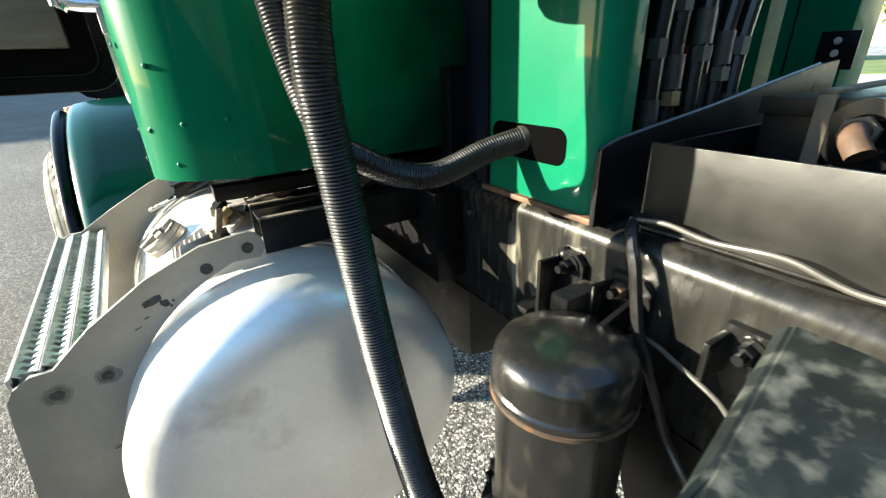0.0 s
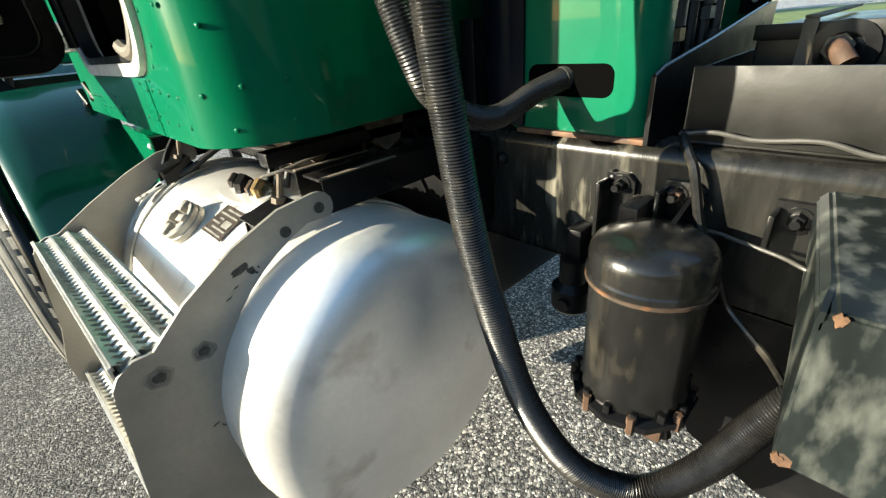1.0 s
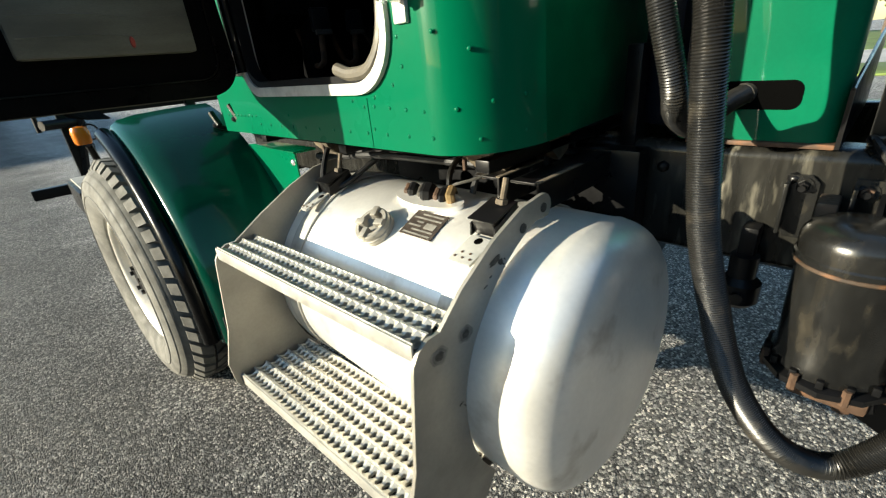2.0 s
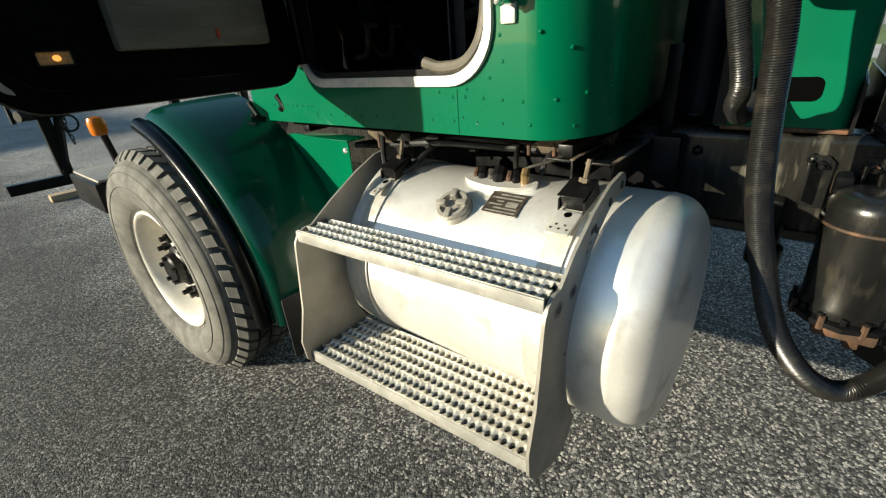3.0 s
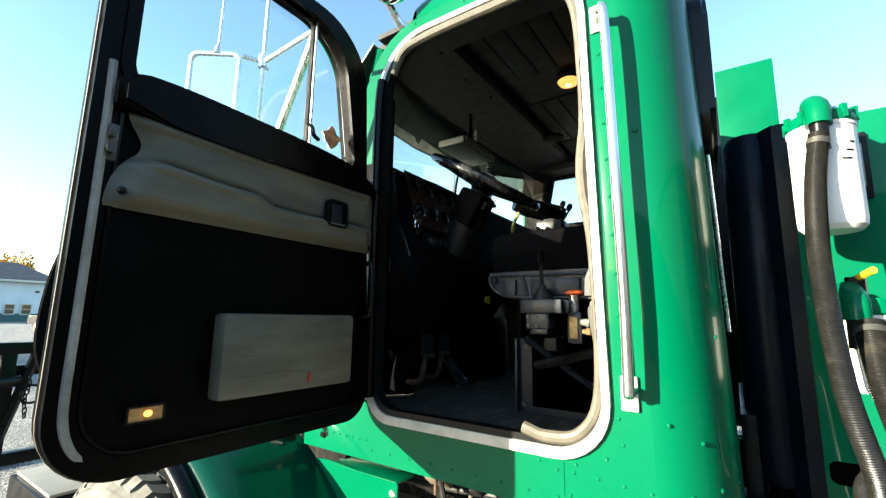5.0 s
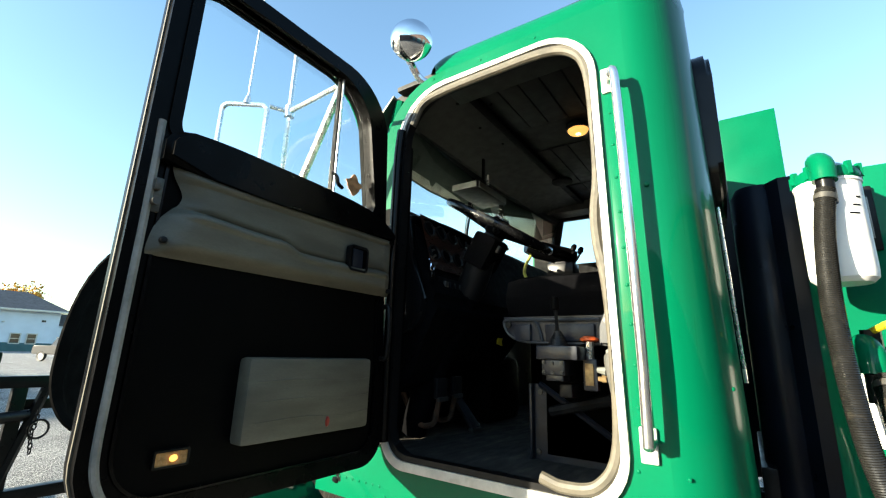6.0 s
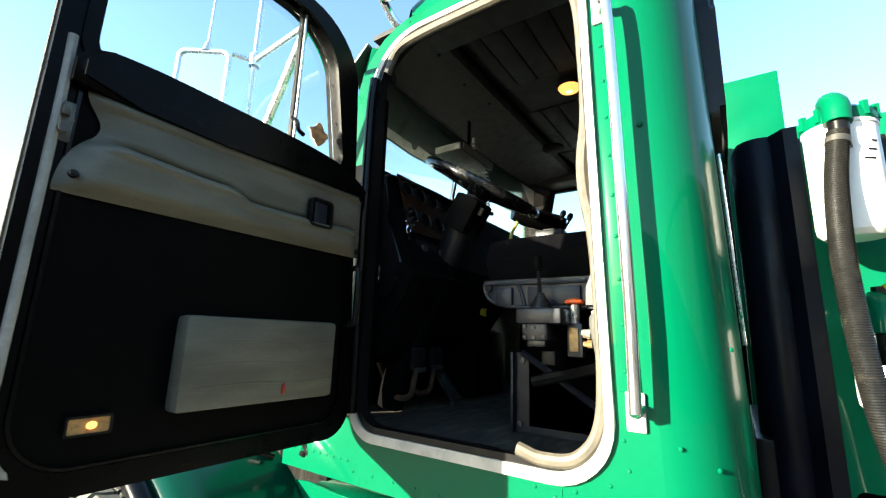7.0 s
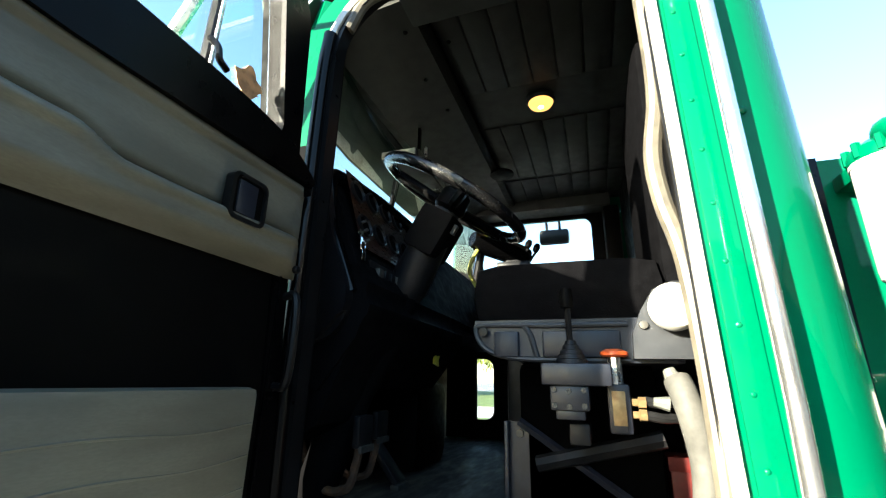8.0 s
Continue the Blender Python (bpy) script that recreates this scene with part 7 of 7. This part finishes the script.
for x in (17.2, 15.4, 9.0, 7.2, 0.5, -1.3, -8.0, -9.8, -17.0):
    w = part("window", ring(B(), 1, 87.85, 88.0, rounded(x - 0.62, x + 0.62, 1.0, 2.6, 0.05, 2), rounded(x - 0.48, x + 0.48, 1.14, 2.46, 0.05, 2)), SILL, house)
    part("pane", box(B(), x - 0.48, x + 0.48, 87.93, 87.97, 1.14, 2.46, 0), DARKPANE, w)
    part("bar", box(B(), x - 0.48, x + 0.48, 87.88, 87.93, 1.76, 1.84, 0), SILL, w)
part("wall_lamp", box(B(), 13.6, 13.9, 87.7, 88.0, 4.0, 4.2, 0.03), SILL, house)
part("wall_vent", box(B(), 17.9, 18.4, 87.9, 88.0, 4.3, 4.6, 0.02), DARKPANE, house)
annex = thing("annex_building", (26, 100, 0), "dark low annex beside the shop", "building")
part("wall", box(B(), 20.3, 32, 92, 104, 0, 4.0, 0), CLAPBOARD, annex)
part("roof", box(B(), 20.2, 32.3, 91.5, 104.5, 4.0, 5.9, 0.1), ROOFING, annex)

car = thing("pickup", (11.2, 46.5, 0), "dark grey pickup parked facing the yard", "pickup")
turn = pose(11.2, 46.5, 0, 0, 0, 118)


def car_part(name, bm, material, label=""):
    bmesh.ops.transform(bm, matrix=turn, verts=bm.verts[:])
    return part(name, bm, material, car, label)


pb2 = sheet(B(), 1, -0.95, 0.95, [(-2.65, 0.5), (-2.7, 0.95), (-2.55, 1.1), (-1.35, 1.2), (1.1, 1.25), (2.7, 1.22), (2.72, 0.55)])
bmesh.ops.bevel(pb2, geom=pb2.edges[:], offset=0.07, segments=2, affect="EDGES")
car_part("body", pb2, CARPAINT)
cabin = B()
vc = [cabin.verts.new(p) for p in ((-1.35, -0.88, 1.18), (-1.35, 0.88, 1.18), (1.1, 0.88, 1.22), (1.1, -0.88, 1.22), (-0.6, -0.7, 1.84), (-0.6, 0.7, 1.84), (0.85, 0.7, 1.86), (0.85, -0.7, 1.86))]
for q in ((0, 1, 5, 4), (1, 2, 6, 5), (2, 3, 7, 6), (3, 0, 4, 7)):
    cabin.faces.new([vc[k] for k in q])
car_part("glazing", cabin, DARKPANE)
car_part("cab_roof", box(B(), -0.68, 0.92, -0.74, 0.74, 1.835, 1.9, 0.04), CARPAINT)
for sy in (-1, 1):
    car_part("windscreen_pillar", tube(B(), [(-1.36, 0.88 * sy, 1.18), (-0.62, 0.71 * sy, 1.85)], 0.04, 8), CARPAINT)
    car_part("headlamp", box(B(), -2.73, -2.6, sy * 0.88 - 0.2 * (sy > 0), sy * 0.88 + 0.2 * (sy < 0), 0.85, 1.03, 0.03), SILL)
    for x in (-1.7, 1.75):
        w = car_part("wheel", lathe(B(), [(0.21, 0.02), (0.36, 0.0), (0.4, 0.04), (0.4, 0.2), (0.36, 0.24), (0, 0.24)], pose(x, 0.97 * sy, 0.4, 90 * sy, 0, 0), 20), RUBBER)
        hubm = lathe(B(), [(0, 0.015), (0.1, 0.01), (0.21, 0.03)], pose(x, 0.97 * sy, 0.4, 90 * sy, 0, 0), 16)
        bmesh.ops.transform(hubm, matrix=turn, verts=hubm.verts[:])
        part("rim", hubm, BRIGHT, w)
car_part("grille", box(B(), -2.735, -2.66, -0.6, 0.6, 0.82, 1.03, 0.02), BRIGHT)
car_part("bumper", box(B(), -2.8, -2.6, -0.93, 0.93, 0.5, 0.68, 0.04), BRIGHT)


def tree(at, height, spread, leaf, label, seed):
    rnd = random.Random(seed)
    t = thing("tree", at, label, "tree", "trees")
    tr = B()
    x, y, _ = at
    top = height * 0.55
    tube(tr, [(x, y, 0), (x + 0.1, y, top * 0.5), (x, y + 0.1, top)], [height * 0.03, height * 0.022, height * 0.012], 8)
    tips = []
    for k in range(9):
        a = 2.4 * k
        z0 = top * (0.5 + 0.055 * k)
        tip = (x + spread * 0.6 * math.cos(a), y + spread * 0.6 * math.sin(a), z0 + height * 0.28)
        tube(tr, [(x, y, z0), ((x + tip[0]) / 2, (y + tip[1]) / 2, z0 + height * 0.1), tip], [height * 0.01, height * 0.007, height * 0.003], 6)
        tips.append(tip)
    part("trunk", tr, BARK, t)
    cr = B()
    for k in range(2200):
        c = Vector(rnd.choice(tips)) + Vector((rnd.gauss(0, spread * 0.22), rnd.gauss(0, spread * 0.22), rnd.gauss(0, height * 0.09)))
        s = rnd.uniform(0.08, 0.24) * height / 9
        m = Matrix.LocRotScale(c, Euler([rnd.uniform(0, 6.3) for _ in range(3)]), (s, s, s))
        q = [cr.verts.new(m @ Vector(p)) for p in ((-1, -0.6, 0), (1, -0.5, 0.2), (0.8, 0.7, -0.1), (-0.7, 0.6, 0.25))]
        cr.faces.new(q[:3])
        cr.faces.new((q[0], q[2], q[3]))
    part("crown", cr, leaf, t)


for k, (x, y, h, s) in enumerate(((-14, 112, 13, 5), (2, 113, 12, 6), (17.5, 112, 10.6, 4), (-30, 115, 13, 6), (24, 122, 9.6, 4), (21, 116, 10.2, 3.5))):
    tree((x, y, 0), h, s, LEAF_Y if k < 4 else LEAF_G, "tree in yellow and orange autumn leaf behind the shop", k)
for k, (x, y, h, s) in enumerate(((52, 12, 7, 4), (58, 24, 9, 5), (56, 2, 7, 4), (60, -12, 9, 5))):
    tree((x, y, 0), h, s, LEAF_G, "yellow-green tree on the lawn across the road", 20 + k)
h2 = thing("white_house", (46, 26, 0), "white clapboard house across the road", "house")
part("wall", box(B(), 44, 54, 18, 34, 0, 3.4, 0), SILL, h2)
r2 = B()
sheet(r2, 1, 17.5, 34.5, [(43.5, 3.3), (49, 6.2), (54.5, 3.3)])
part("roof", r2, ROOFING, h2)
h3 = copy_thing(h2, pose(50, -20, 0))
tree((19.3, 112, 0), 12.4, 3.2, LEAF_Y, "orange autumn tree rising over the shop roof", 31)

# two unseen brick blocks added behind the camera to hold off sky light
back_block = thing("depot_building", (-8, -24, 0), "unseen dark brick block added behind to cut sky light", "building")
part("wall", box(B(), -40, 14, -34, -18, 0, 8.5, 0), BRICKDARK, back_block)
part("roof", box(B(), -40.5, 14.5, -34.5, -17.5, 8.5, 9.0, 0.05), ROOFING, back_block)
for k in range(6):
    part("roller_door", box(B(), -36 + 8 * k, -31 + 8 * k, -18.0, -17.94, 0, 4.6, 0.02), TEALBASE, back_block)
side_block = thing("long_shed", (-26, -8, 0), "unseen dark brick block added at the street side to cut sky light", "building")
part("wall", box(B(), -34, -24, -17, 2, 0, 7.0, 0), BRICKDARK, side_block)
part("roof", box(B(), -34.4, -23.6, -17.4, 2.4, 7.0, 7.5, 0.05), ROOFING, side_block)
# unseen tall block, added only to cast shade over the far asphalt
caster = thing("warehouse", (-55, 70, 0), "unseen tall block added to throw long shadows on the yard", "building")
part("wall", box(B(), -64, -50, 46, 92, 0, 15, 0), BRICKDARK, caster)
part("roof", box(B(), -64.5, -49.5, 45.5, 92.5, 15, 15.6, 0.1), ROOFING, caster)
